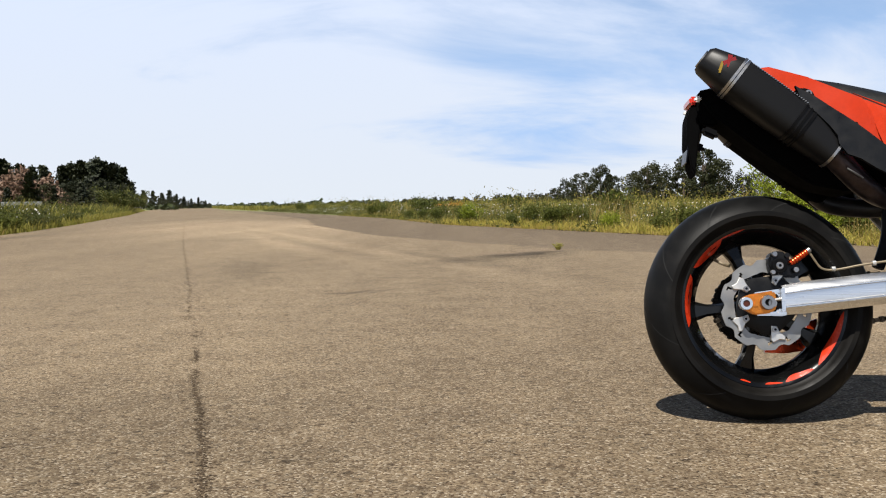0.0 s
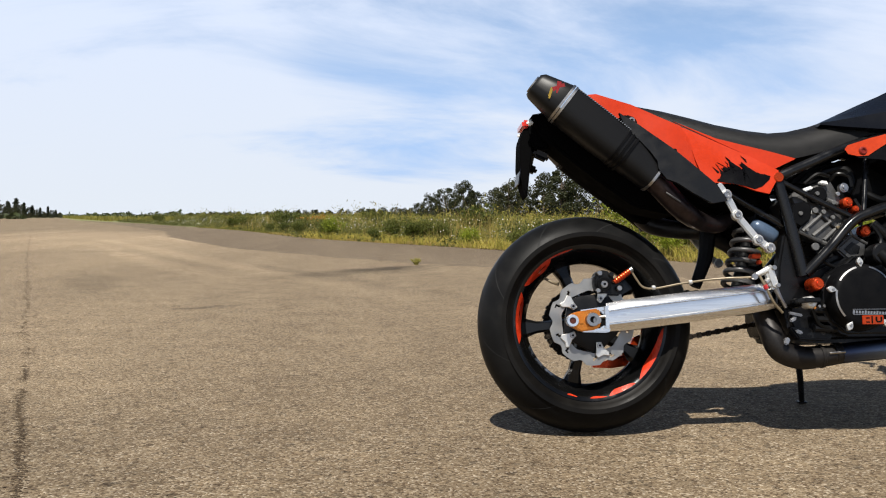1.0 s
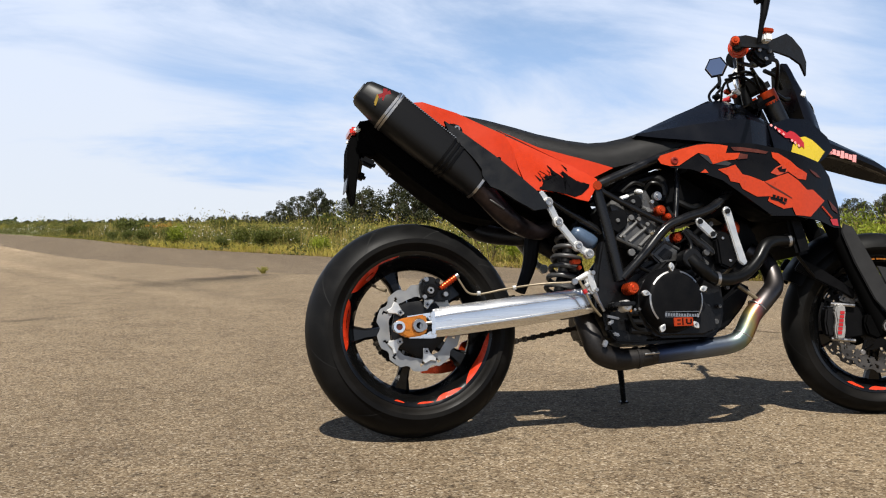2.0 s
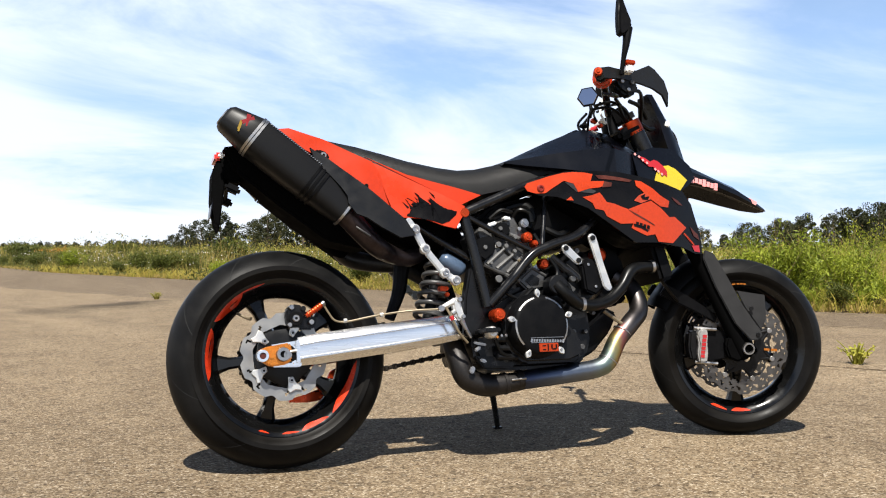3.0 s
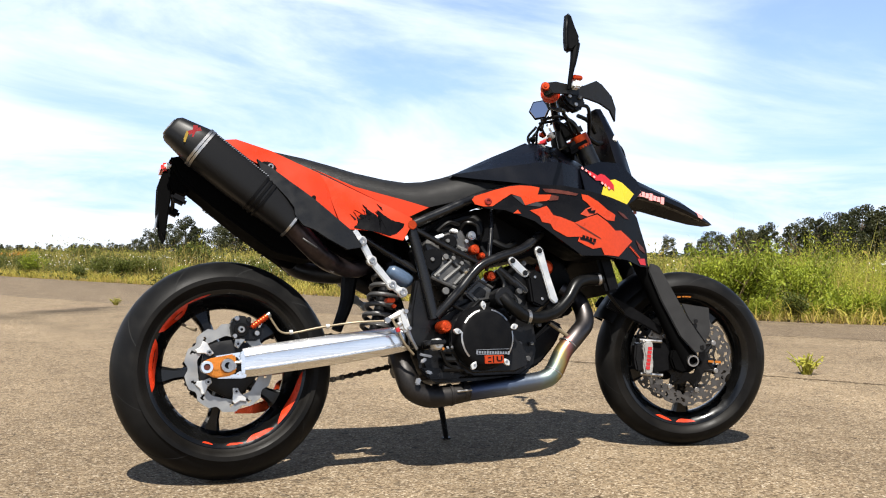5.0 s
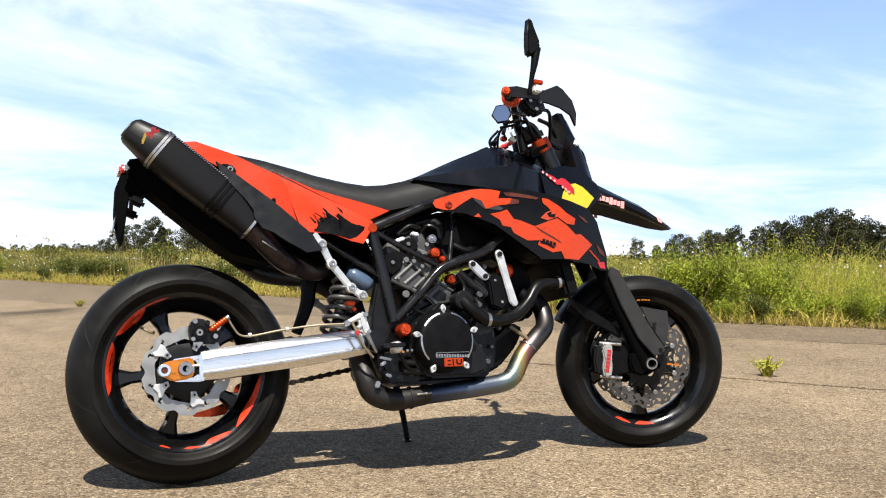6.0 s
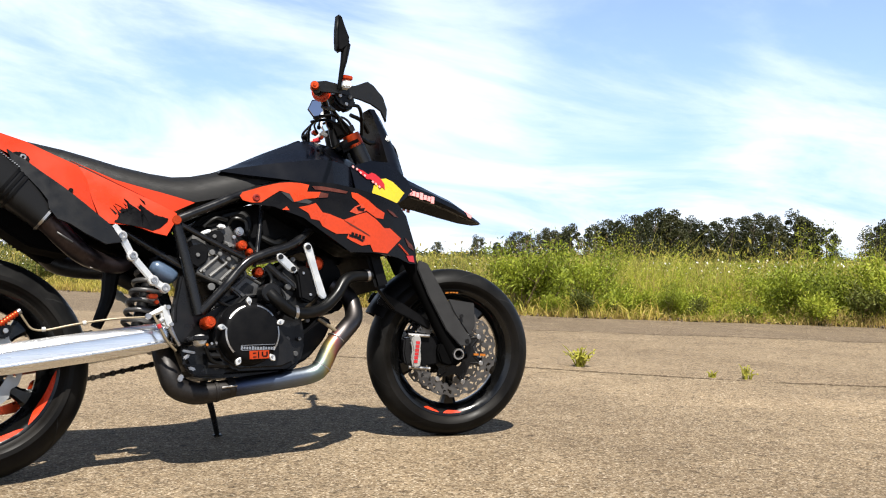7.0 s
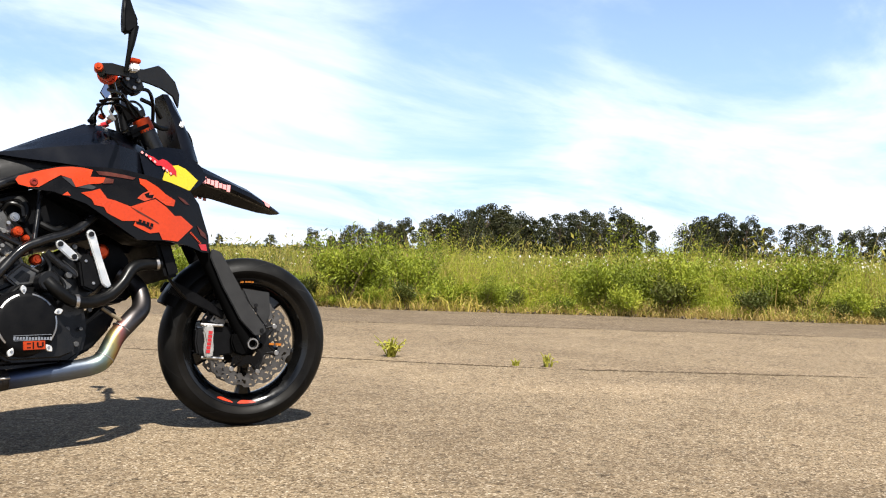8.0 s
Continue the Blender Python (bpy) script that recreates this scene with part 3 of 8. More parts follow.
def sheet(bm, outline, wfun, thick=0.004, longest=0.04):
    """A shaped panel: an outline in x, z, laid on the surface w = wfun(x, z)."""
    q = bmesh.new()
    q.faces.new([q.verts.new((x, 0, z)) for x, z in outline])
    bmesh.ops.triangulate(q, faces=q.faces[:])
    for _ in range(5):
        long = [e for e in q.edges if e.calc_length() > longest]
        if not long:
            break
        bmesh.ops.subdivide_edges(q, edges=long, cuts=1)
        bmesh.ops.triangulate(q, faces=[f for f in q.faces if len(f.verts) > 3])
        bmesh.ops.beautify_fill(q, faces=q.faces[:], edges=[e for e in q.edges if not e.is_boundary])
    rim = [e for e in q.edges if e.is_boundary]
    for v in q.verts:
        v.co.y = -wfun(v.co.x, v.co.z)
    got = bmesh.ops.extrude_face_region(q, geom=q.faces[:])
    for e in got["geom"]:
        if isinstance(e, bmesh.types.BMVert):
            e.co.y += thick * (1 if wfun(e.co.x, e.co.z) > 0 else -1)
    return join(bm, q)


def loft(bm, rings, cap=True):
    """A skin over closed rings of equal count."""
    vs = [[bm.verts.new(p) for p in ring] for ring in rings]
    m = len(rings[0])
    for a, b in zip(vs, vs[1:]):
        for k in range(m):
            bm.faces.new((a[k], a[(k + 1) % m], b[(k + 1) % m], b[k]))
    if cap:
        bm.faces.new(vs[0][::-1])
        bm.faces.new(vs[-1])
    return bm


def soften(bm, offset=0.004, segs=2, angle=28):
    es = [e for e in bm.edges if len(e.link_faces) == 2 and e.calc_face_angle(0) > radians(angle)]
    bmesh.ops.bevel(bm, geom=es, offset=offset, segments=segs, affect="EDGES", clamp_overlap=True)
    return bm


def quads(name, verts, faces, mat, parent=None, smooth=False):
    """One mesh object out of arrays, for what nobody could count."""
    me = bpy.data.meshes.new(name)
    me.from_pydata(verts, [], faces)
    me.materials.append(mat)
    if smooth:
        me.polygons.foreach_set("use_smooth", [True] * len(me.polygons))
    ob = new(name, me)
    ob.parent = parent
    return ob

# ---- ground and runway ----
RIGHT_EDGE = [(46, -60), (22, -18), (13.2, -1.5), (9.8, 4.0), (8.2, 6.2), (7.0, 7.7), (5.3, 11.5), (2.6, 19.5), (-1.5, 31), (-5.2, 46), (-18, 84), (-35, 135), (-80, 270)]
LEFT_EDGE = [(12, -60), (2, -22), (-5.4, 1.0), (-12.5, 23.5), (-17.2, 38.6), (-30, 78), (-52, 141), (-92, 262)]


def along(edge, y):
    ys = [p[1] for p in edge]
    return float(np.interp(y, ys, [p[0] for p in edge]))


def rise(y):
    """The land climbs very gently away from the near end of the runway."""
    return 0.0045 * (np.clip(y, 30.0, 420.0) - 30.0)


def tilt(bm):
    for y in (30.0, 420.0):
        bmesh.ops.bisect_plane(bm, geom=bm.verts[:] + bm.edges[:] + bm.faces[:], plane_co=(0, y, 0), plane_no=(0, 1, 0))
    for v in bm.verts:
        v.co.z += float(rise(v.co.y))


def ragged(edge, step, amp, seed):
    """The edge of the paving, broken by small bites."""
    out = []
    for (x0, y0), (x1, y1) in zip(edge, edge[1:]):
        n = max(1, int(math.hypot(x1 - x0, y1 - y0) / step)) if y1 < 60 and y0 > -25 else 1
        for k in range(n):
            t = k / n
            x, y = x0 + (x1 - x0) * t, y0 + (y1 - y0) * t
            out.append((x + amp * noise.noise((x * 2.3, y * 2.3, seed)) + amp * 0.6 * noise.noise((x * 9, y * 9, seed)), y))
    return out + [edge[-1]]


bm = bmesh.new()
for r0, r1 in ((0, 60), (60, 400), (400, 3500)):
    seg = 48
    ring = lambda r: [Vector((r * math.cos(2 * math.pi * k / seg), r * math.sin(2 * math.pi * k / seg), -0.03)) for k in range(seg)]
    if r0 == 0:
        outer = [bm.verts.new(p) for p in ring(r1)]
        bm.faces.new(outer)
    else:
        inner, outer = outer, [bm.verts.new(p) for p in ring(r1)]
        for k in range(seg):
            bm.faces.new((inner[k], inner[(k + 1) % seg], outer[(k + 1) % seg], outer[k]))
tilt(bm)
ground = part("ground", bm, M_SOIL, None, smooth=0)
tagged(ground, "flat grassland soil with dry and green patches", "ground", kind="structure")

bm = bmesh.new()
rim = ragged(RIGHT_EDGE, 0.16, 0.10, 1.0)
lim = ragged(LEFT_EDGE, 0.5, 0.12, 5.0)
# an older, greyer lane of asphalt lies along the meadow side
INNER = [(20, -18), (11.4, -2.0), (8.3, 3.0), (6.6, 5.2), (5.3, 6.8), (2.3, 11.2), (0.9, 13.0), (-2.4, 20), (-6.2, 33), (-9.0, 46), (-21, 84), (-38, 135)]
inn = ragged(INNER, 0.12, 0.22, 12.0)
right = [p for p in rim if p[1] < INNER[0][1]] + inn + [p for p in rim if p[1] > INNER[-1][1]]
top = [bm.verts.new((x, y, 0)) for x, y in right] + [bm.verts.new((x, y, 0)) for x, y in reversed(lim)]
f = bm.faces.new(top)
got = bmesh.ops.extrude_face_region(bm, geom=[f])
bmesh.ops.translate(bm, verts=[e for e in got["geom"] if isinstance(e, bmesh.types.BMVert)], vec=(0, 0, -0.05))
tilt(bm)
road = part("runway", bm, M_ASPHALT, None, smooth=0)
tagged(road, "worn tan-grey asphalt runway with coarse aggregate and cracks", "runway", kind="structure")


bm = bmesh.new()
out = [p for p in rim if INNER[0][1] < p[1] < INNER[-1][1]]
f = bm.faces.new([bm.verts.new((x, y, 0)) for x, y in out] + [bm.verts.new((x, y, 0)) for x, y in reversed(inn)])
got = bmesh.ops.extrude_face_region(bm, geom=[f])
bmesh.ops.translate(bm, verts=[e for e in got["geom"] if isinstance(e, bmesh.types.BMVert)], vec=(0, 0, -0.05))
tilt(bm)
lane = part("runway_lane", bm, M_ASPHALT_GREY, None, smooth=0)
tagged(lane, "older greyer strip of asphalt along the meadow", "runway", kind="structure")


def flecks(name, pts, n, spread, size, mat, label, seed, gaps=0.0, lift=0.0006):
    """A crack, seam or stain: many small ragged crumbs scattered along a line."""
    g = np.random.default_rng(seed)
    P = np.array(pts, float)
    L = np.concatenate([[0], np.cumsum(np.hypot(*np.diff(P, axis=0).T))])
    u = g.random(n) * L[-1]
    x, y = np.interp(u, L, P[:, 0]), np.interp(u, L, P[:, 1])
    k = np.clip(np.searchsorted(L, u) - 1, 0, len(P) - 2)
    t = (P[k + 1] - P[k]) / np.hypot(*(P[k + 1] - P[k]).T)[:, None]
    wob = np.array([noise.noise((a * 1.1, b * 1.1, seed)) * 1.6 + 0.7 * noise.noise((a * 5, b * 5, seed)) for a, b in zip(x, y)])
    thick = np.array([noise.noise((a * 3.3, b * 3.3, seed + 9.0)) for a, b in zip(x, y)])
    o = spread * (wob + g.normal(size=n) * (0.35 + 0.5 * np.clip(thick + 0.3, 0, 1)))
    keep = thick > gaps - 0.5
    x, y = (x - t[:, 1] * o)[keep], (y + t[:, 0] * o)[keep]
    m = len(x)
    a = g.random(m) * 6.28
    rr = size * (0.4 + 1.1 * g.random(m) ** 2)
    zz = lift + 0.0012 * g.random(m) + rise(y)
    v = np.stack([np.stack([x + np.cos(a + j * 1.257) * rr * q[:, j], y + np.sin(a + j * 1.257) * rr * q[:, j], zz], 1)
                  for q in [0.55 + 0.8 * g.random((m, 5))] for j in range(5)], 1).reshape(-1, 3)
    return tagged(quads(name, v.tolist(), np.arange(5 * m).reshape(-1, 5).tolist(), mat, road), label, kind="stuff")


CRACK = [(-0.30, 0.8), (-0.35, 1.0), (-0.7, 2.27), (-1.25, 3.95), (-3.64, 11.24), (-6.74, 20.66), (-11.5, 35.4)]
flecks("crack", CRACK[:4], 2000, 0.017, 0.0038, M_TAR, "gritty dark lengthways crack in the asphalt", 1, 0.18)
flecks("crack", CRACK[3:], 2200, 0.02, 0.008, M_TAR, "gritty dark lengthways crack in the asphalt", 2, 0.25)
flecks("crack", [(2.4, 6.1), (3.77, 4.15), (4.47, 3.07), (5.5, 2.02), (7.5, -0.5)], 4200, 0.020, 0.008, M_TAR, "narrow crack with tufts of weed", 3, 0.2)
flecks("crack", [(3.9, 8.6), (5.6, 6.35), (7.05, 4.65), (8.8, 2.2)], 2400, 0.030, 0.010, M_TAR, "narrow crack near the runway edge", 4, 0.2)
flecks("crack", [(5.9, 8.7), (7.3, 6.75), (8.8, 4.4), (10.4, 1.8)], 1400, 0.045, 0.010, M_TAR, "broken crack along the runway edge", 5, 0.3)


# ---- plants ----
rng = np.random.default_rng(7)


def field_spots(n, edge, side, y0, y1, dmax, near=1.0, dmin=0.0):
    """Spots beside the paving: thick close to its edge and close by, thinner far off."""
    u = rng.random(n)
    y = y0 + (y1 - y0) * u ** near
    d = dmin + dmax * rng.random(n) ** 1.7
    xs = np.interp(y, [p[1] for p in edge], [p[0] for p in edge])
    return np.stack([xs + side * d * 1.12, y], 1), d


def blades(name, spots, heights, width, lean, mat, label, category):
    """Blades of grass: a bent, pointed strip for each spot."""
    n = len(spots)
    a = rng.random(n) * 2 * np.pi
    b = rng.random(n) * 2 * np.pi
    dx, dy = np.cos(a), np.sin(a)
    lx, ly = np.cos(b) * lean * heights * rng.random(n), np.sin(b) * lean * heights * rng.random(n)
    w = width * (0.6 + 0.8 * rng.random(n))
    x, y = spots[:, 0], spots[:, 1]
    z0 = np.full(n, -0.03)
    v = np.stack([
        np.stack([x - dx * w, y - dy * w, z0], 1), np.stack([x + dx * w, y + dy * w, z0], 1),
        np.stack([x + lx * 0.35 + dx * w * 0.75, y + ly * 0.35 + dy * w * 0.75, heights * 0.6], 1),
        np.stack([x + lx * 0.35 - dx * w * 0.75, y + ly * 0.35 - dy * w * 0.75, heights * 0.6], 1),
        np.stack([x + lx, y + ly, heights], 1)], 1).reshape(-1, 3)
    v[:, 2] += rise(v[:, 1])
    i = np.arange(n) * 5
    faces = [(k, k + 1, k + 2, k + 3) for k in i.tolist()] + [(k + 3, k + 2, k + 4) for k in i.tolist()]
    ob = quads(name, v.tolist(), faces, mat)
    return tagged(ob, label, category, kind="stuff")


def tops(x, y, seed):
    """How tall the growth is at a spot: clumps and hollows."""
    return np.array([0.70 + 0.75 * noise.noise((p * 0.5, q * 0.5, seed)) + 0.45 * noise.noise((p * 1.6, q * 1.6, seed)) for p, q in zip(x, y)])


def grow(spots, d, lo, hi, seed):
    rise = np.clip(0.15 + d / 1.7, 0.15, 1.0)
    return np.clip((lo + (hi - lo) * rng.random(len(spots))) * rise * tops(spots[:, 0], spots[:, 1], seed) * 1.3, 0.05, 1.5)


def patchy(spots, d, seed, keep):
    """Leaves out spots where a slow noise is low, so that straw shows between the clumps."""
    ok = np.array([noise.noise((x * 0.8, y * 0.8, seed)) + 0.25 * noise.noise((x * 2.6, y * 2.6, seed)) for x, y in spots]) > keep
    return spots[ok], d[ok]


s, d = field_spots(13000, RIGHT_EDGE, 1, -6, 12, 7.0, dmin=0.1)
blades("tall_grass", s, grow(s, d, 0.3, 0.78, 2.0), 0.0032, 1.1, M_GRASS, "tall yellow-green meadow grass beside the runway", "grass")
s, d = field_spots(20000, RIGHT_EDGE, 1, 10, 60, 14.0)
blades("tall_grass", s, grow(s, d, 0.2, 0.55, 3.0), 0.009, 1.0, M_FARGRASS, "olive and brownish meadow grass beside the runway", "grass")
s, d = field_spots(34000, RIGHT_EDGE, 1, -30, 130, 60.0, dmin=12)
blades("far_grass", s, np.clip(grow(s, d, 0.35, 0.65, 4.0), 0.25, 0.8), 0.018, 0.9, M_FARGRASS, "far meadow of olive-green tall grass", "grass")
s, d = field_spots(9000, RIGHT_EDGE, 1, 120, 300, 90.0)
blades("far_grass", s, 0.35 + 0.4 * rng.random(len(s)), 0.05, 0.9, M_FARGRASS, "far meadow of olive-green tall grass", "grass")
s, d = field_spots(26000, RIGHT_EDGE, 1, -6, 40, 1.1)
blades("straw", s, 0.015 + 0.075 * rng.random(len(s)) ** 1.5, 0.005, 2.6, M_STRAW, "dry straw and dead grass along the runway edge", "dry grass")
s, d = patchy(*field_spots(14000, RIGHT_EDGE, 1, -6, 22, 3.2), 29.0, 0.22)
blades("straw", s, 0.06 + 0.22 * rng.random(len(s)) * np.clip(0.4 + d, 0.4, 1), 0.0032, 1.9, M_STRAW, "clumps of yellow-brown dry grass at the runway edge", "dry grass")
s, d = field_spots(5000, RIGHT_EDGE, 1, -6, 60, 9.0, dmin=0.4)
blades("straw", s, grow(s, d, 0.55, 0.95, 5.0), 0.003, 0.6, M_STRAW, "thin dry stalks standing in the meadow", "dry grass")
s, d = patchy(*field_spots(15000, RIGHT_EDGE, 1, 7, 32, 3.4), 47.0, -0.25)
blades("short_grass", s, 0.05 + 0.20 * rng.random(len(s)) ** 1.5, 0.0065, 1.6, M_OCHREGRASS, "short ochre and olive grass beside the runway", "grass")
s, d = field_spots(16000, LEFT_EDGE, -1, 8, 150, 16.0)
blades("verge_grass", s, np.clip(grow(s, d, 0.5, 1.0, 6.0), 0.15, 1.2), 0.022, 0.9, M_FARGRASS, "olive-green grass verge on the far side of the runway", "grass")
s, d = field_spots(6000, LEFT_EDGE, -1, 8, 90, 1.8)
blades("verge_grass", s, 0.1 + 0.35 * rng.random(len(s)), 0.010, 1.0, M_FARGRASS, "olive grass along the far runway edge", "grass")


s, d = patchy(*field_spots(12000, RIGHT_EDGE, 1, -4, 17, 1.2), 33.0, 0.12)
blades("straw", s, 0.04 + 0.13 * rng.random(len(s)), 0.004, 1.6, M_STRAW, "low ochre dry grass along the runway edge", "dry grass")


def weeds(name, plants, per, leaf, spread, mat, label, lo, hi, seed):
    """Low broad-leaved weeds: clumps of leaves round upright stalks, past counting."""
    spots, d = plants
    h = grow(spots, d, lo, hi, seed)
    n = len(spots)
    k = rng.random((n, per, 1)) ** 0.9
    c = np.concatenate([spots, np.zeros((n, 1))], 1)[:, None, :] + np.concatenate([np.clip(rng.normal(size=(n, per, 2)), -1.7, 1.7) * spread * (1.05 - 0.85 * k ** 2), k * h[:, None, None]], 2)
    c = c.reshape(-1, 3)
    d1 = rng.normal(size=c.shape) + (0, 0, 0.75)
    d1 /= np.linalg.norm(d1, axis=1)[:, None]
    d2 = np.cross(d1, rng.normal(size=c.shape))
    d2 /= np.linalg.norm(d2, axis=1)[:, None]
    L = (leaf * (0.5 + rng.random(len(c))))[:, None]
    v = np.stack([c, c + d1 * L * 0.45 + d2 * L * 0.15, c + d1 * L, c + d1 * L * 0.45 - d2 * L * 0.15], 1).reshape(-1, 3)
    v[:, 2] += rise(v[:, 1])
    f = np.arange(len(v)).reshape(-1, 4)
    if leaf < 0.05:  # close by, the stalks show as well
        blades("weed_stalks", spots, h * 1.04, 0.0022, 0.0, mat, "thin upright stalks of the meadow weeds", "weeds")
    return tagged(quads(name, v.tolist(), f.tolist(), mat), label, "weeds", kind="stuff")


NEAR_WEED = "yellow-green leafy weeds in the meadow"
weeds("meadow_weeds", patchy(*field_spots(4600, RIGHT_EDGE, 1, -5, 11, 5.5, dmin=0.3), 21.0, -0.04), 66, 0.031, 0.12, M_WEED, NEAR_WEED, 0.32, 0.74, 2.0)
weeds("meadow_weeds", patchy(*field_spots(2200, RIGHT_EDGE, 1, -5, 13, 6, dmin=0.1), 23.0, 0.0), 46, 0.028, 0.09, M_OLIVE, "olive and brownish leafy weeds in the meadow", 0.32, 0.78, 2.0)
weeds("meadow_weeds", patchy(*field_spots(1600, RIGHT_EDGE, 1, -5, 16, 5, dmin=0.05), 27.0, 0.02), 34, 0.024, 0.10, M_STRAW, "dry brown weeds in the meadow", 0.25, 0.7, 2.0)
weeds("meadow_weeds", patchy(*field_spots(900, RIGHT_EDGE, 1, -5, 12, 3.5, dmin=0.1), 61.0, 0.10), 34, 0.020, 0.05, M_SEEDHEAD, "dry reddish-brown weeds standing in the meadow", 0.4, 0.8, 2.0)
weeds("meadow_weeds", patchy(*field_spots(3600, RIGHT_EDGE, 1, 10, 60, 13, dmin=0.9), 45.0, -0.15), 50, 0.053, 0.22, M_CISTUS, "dark green rockrose bushes in the meadow", 0.28, 0.62, 3.0)
weeds("meadow_weeds", patchy(*field_spots(1500, RIGHT_EDGE, 1, 10, 60, 12, dmin=0.1), 25.0, 0.0), 36, 0.045, 0.16, M_FARGRASS, "olive-brown leafy weeds in the meadow", 0.25, 0.6, 3.0)
weeds("meadow_weeds", field_spots(1500, RIGHT_EDGE, 1, 20, 110, 18, dmin=0.1), 40, 0.08, 0.30, M_CISTUS, "dark green rockrose bushes in the meadow", 0.35, 0.7, 3.0)
weeds("far_weeds", field_spots(2600, RIGHT_EDGE, 1, -30, 130, 60, dmin=16), 14, 0.20, 0.5, M_OLIVE, "far olive-green weeds in the meadow", 0.5, 0.85, 4.0)
weeds("far_weeds", patchy(*field_spots(1500, RIGHT_EDGE, 1, 24, 115, 26, dmin=2.5), 53.0, -0.1), 22, 0.10, 0.32, M_FARGRASS, "olive-brown bushes standing above the far meadow", 0.62, 1.0, 3.0)
weeds("verge_weeds", field_spots(1300, LEFT_EDGE, -1, 10, 120, 8, dmin=0.5), 34, 0.085, 0.3, M_CISTUS, "dark green weeds on the far verge", 0.5, 1.1, 6.0)


def specks(name, spots, z, size, mat, label, category, tall=1.0):
    """Small blossoms or seed heads: two crossed flat petals pairs at each spot."""
    v, f = [], []
    for (x, y), h in zip(spots.tolist(), (z + rise(spots[:, 1])).tolist()):
        r = size * (0.6 + 0.8 * random.random())
        for _ in range(2):
            a = random.random() * math.pi
            cx, cy = math.cos(a) * r, math.sin(a) * r
            k = len(v)
            v += [(x - cx, y - cy, h - 0.3 * r), (x, y, h - r * tall), (x + cx, y + cy, h + 0.3 * r), (x, y, h + r * tall)]
            f.append((k, k + 1, k + 2, k + 3))
    return tagged(quads(name, v, f, mat), label, category, kind="stuff")


s, d = patchy(*field_spots(4200, RIGHT_EDGE, 1, 13, 80, 16.0, dmin=1.0), 35.0, -0.12)
specks("white_flowers", s, np.clip(grow(s, d, 0.3, 0.55, 3.0), 0.15, 0.60), 0.014, M_FLOWER, "small white wild flowers scattered through the meadow", "flowers")
s, d = field_spots(1900, RIGHT_EDGE, 1, -10, 12, 30.0, dmin=6)
specks("white_flowers", s, 0.42 + 0.22 * rng.random(len(s)), 0.017, M_FLOWER, "small white wild flowers scattered through the meadow", "flowers")
s, d = patchy(*field_spots(150, LEFT_EDGE, -1, 20, 42, 3.0), 37.0, 0.05)
specks("white_flowers", s, 0.30 + 0.5 * rng.random(len(s)), 0.021, M_FLOWER, "white wild flowers on the far verge", "flowers")
s, d = field_spots(1500, RIGHT_EDGE, 1, -6, 30, 7.0, dmin=0.5)
h = np.minimum(grow(s, d, 0.5, 0.8, 5.0), 0.85)
blades("seed_stalks", s, h, 0.0025, 0.0, M_STRAW, "thin upright stalks of seeding grass", "dry grass")
specks("seed_heads", s, h - 0.012, 0.006, M_SEEDHEAD, "brown seed heads above the grass", "seed heads", 2.6)


def shrub(name, size, leaves, leaf, mat, label, group, seed, upright=1.0):
    """A shrub: forked stems and many small leaves with an uneven outline."""
    rr = random.Random(seed)
    ob = thing(name, label, "shrub", group=group)
    bm = bmesh.new()
    tips = []
    for k in range(9):
        a, b = rr.random() * 6.28, rr.uniform(0.15, 0.62)
        tip = Vector((math.cos(a) * b * size, math.sin(a) * b * size, size * rr.uniform(0.55, 1.0) * upright))
        mid = tip * 0.5 + Vector((rr.uniform(-1, 1), rr.uniform(-1, 1), 0)) * size * 0.06
        tube(bm, [(0, 0, -0.04), mid, tip], [0.004 * size + 0.002, 0.003 * size + 0.0015, 0.0012], seg=5, n=3)
        tips.append((mid, tip))
        for _ in range(2):
            t2 = mid + Vector((rr.uniform(-1, 1), rr.uniform(-1, 1), rr.uniform(0.2, 1))) * size * 0.32
            tube(bm, [mid, t2], [0.004, 0.0015], seg=4, n=1)
            tips.append((mid, t2))
    part("stem", bm, M_STEM, ob)
    v, f = [], []
    for _ in range(leaves):
        m0, t0 = rr.choice(tips)
        p = m0.lerp(t0, rr.random() ** 0.6) + Vector((rr.gauss(0, 1), rr.gauss(0, 1), rr.gauss(0, 0.8))) * size * 0.085
        p.z = max(p.z, 0.0)
        d1 = Vector((rr.gauss(0, 1), rr.gauss(0, 1), rr.gauss(0.9, 0.7))).normalized()
        d2 = d1.cross(Vector((rr.gauss(0, 1), rr.gauss(0, 1), rr.gauss(0, 1)))).normalized()
        L, W = leaf * rr.uniform(0.9, 2.1), leaf * rr.uniform(0.16, 0.30)
        k = len(v)
        v += [p, p + d1 * L * 0.5 + d2 * W, p + d1 * L, p + d1 * L * 0.5 - d2 * W]
        f.append((k, k + 1, k + 2, k + 3))
    quads("foliage", [tuple(q) for q in v], f, mat, ob)
    return ob


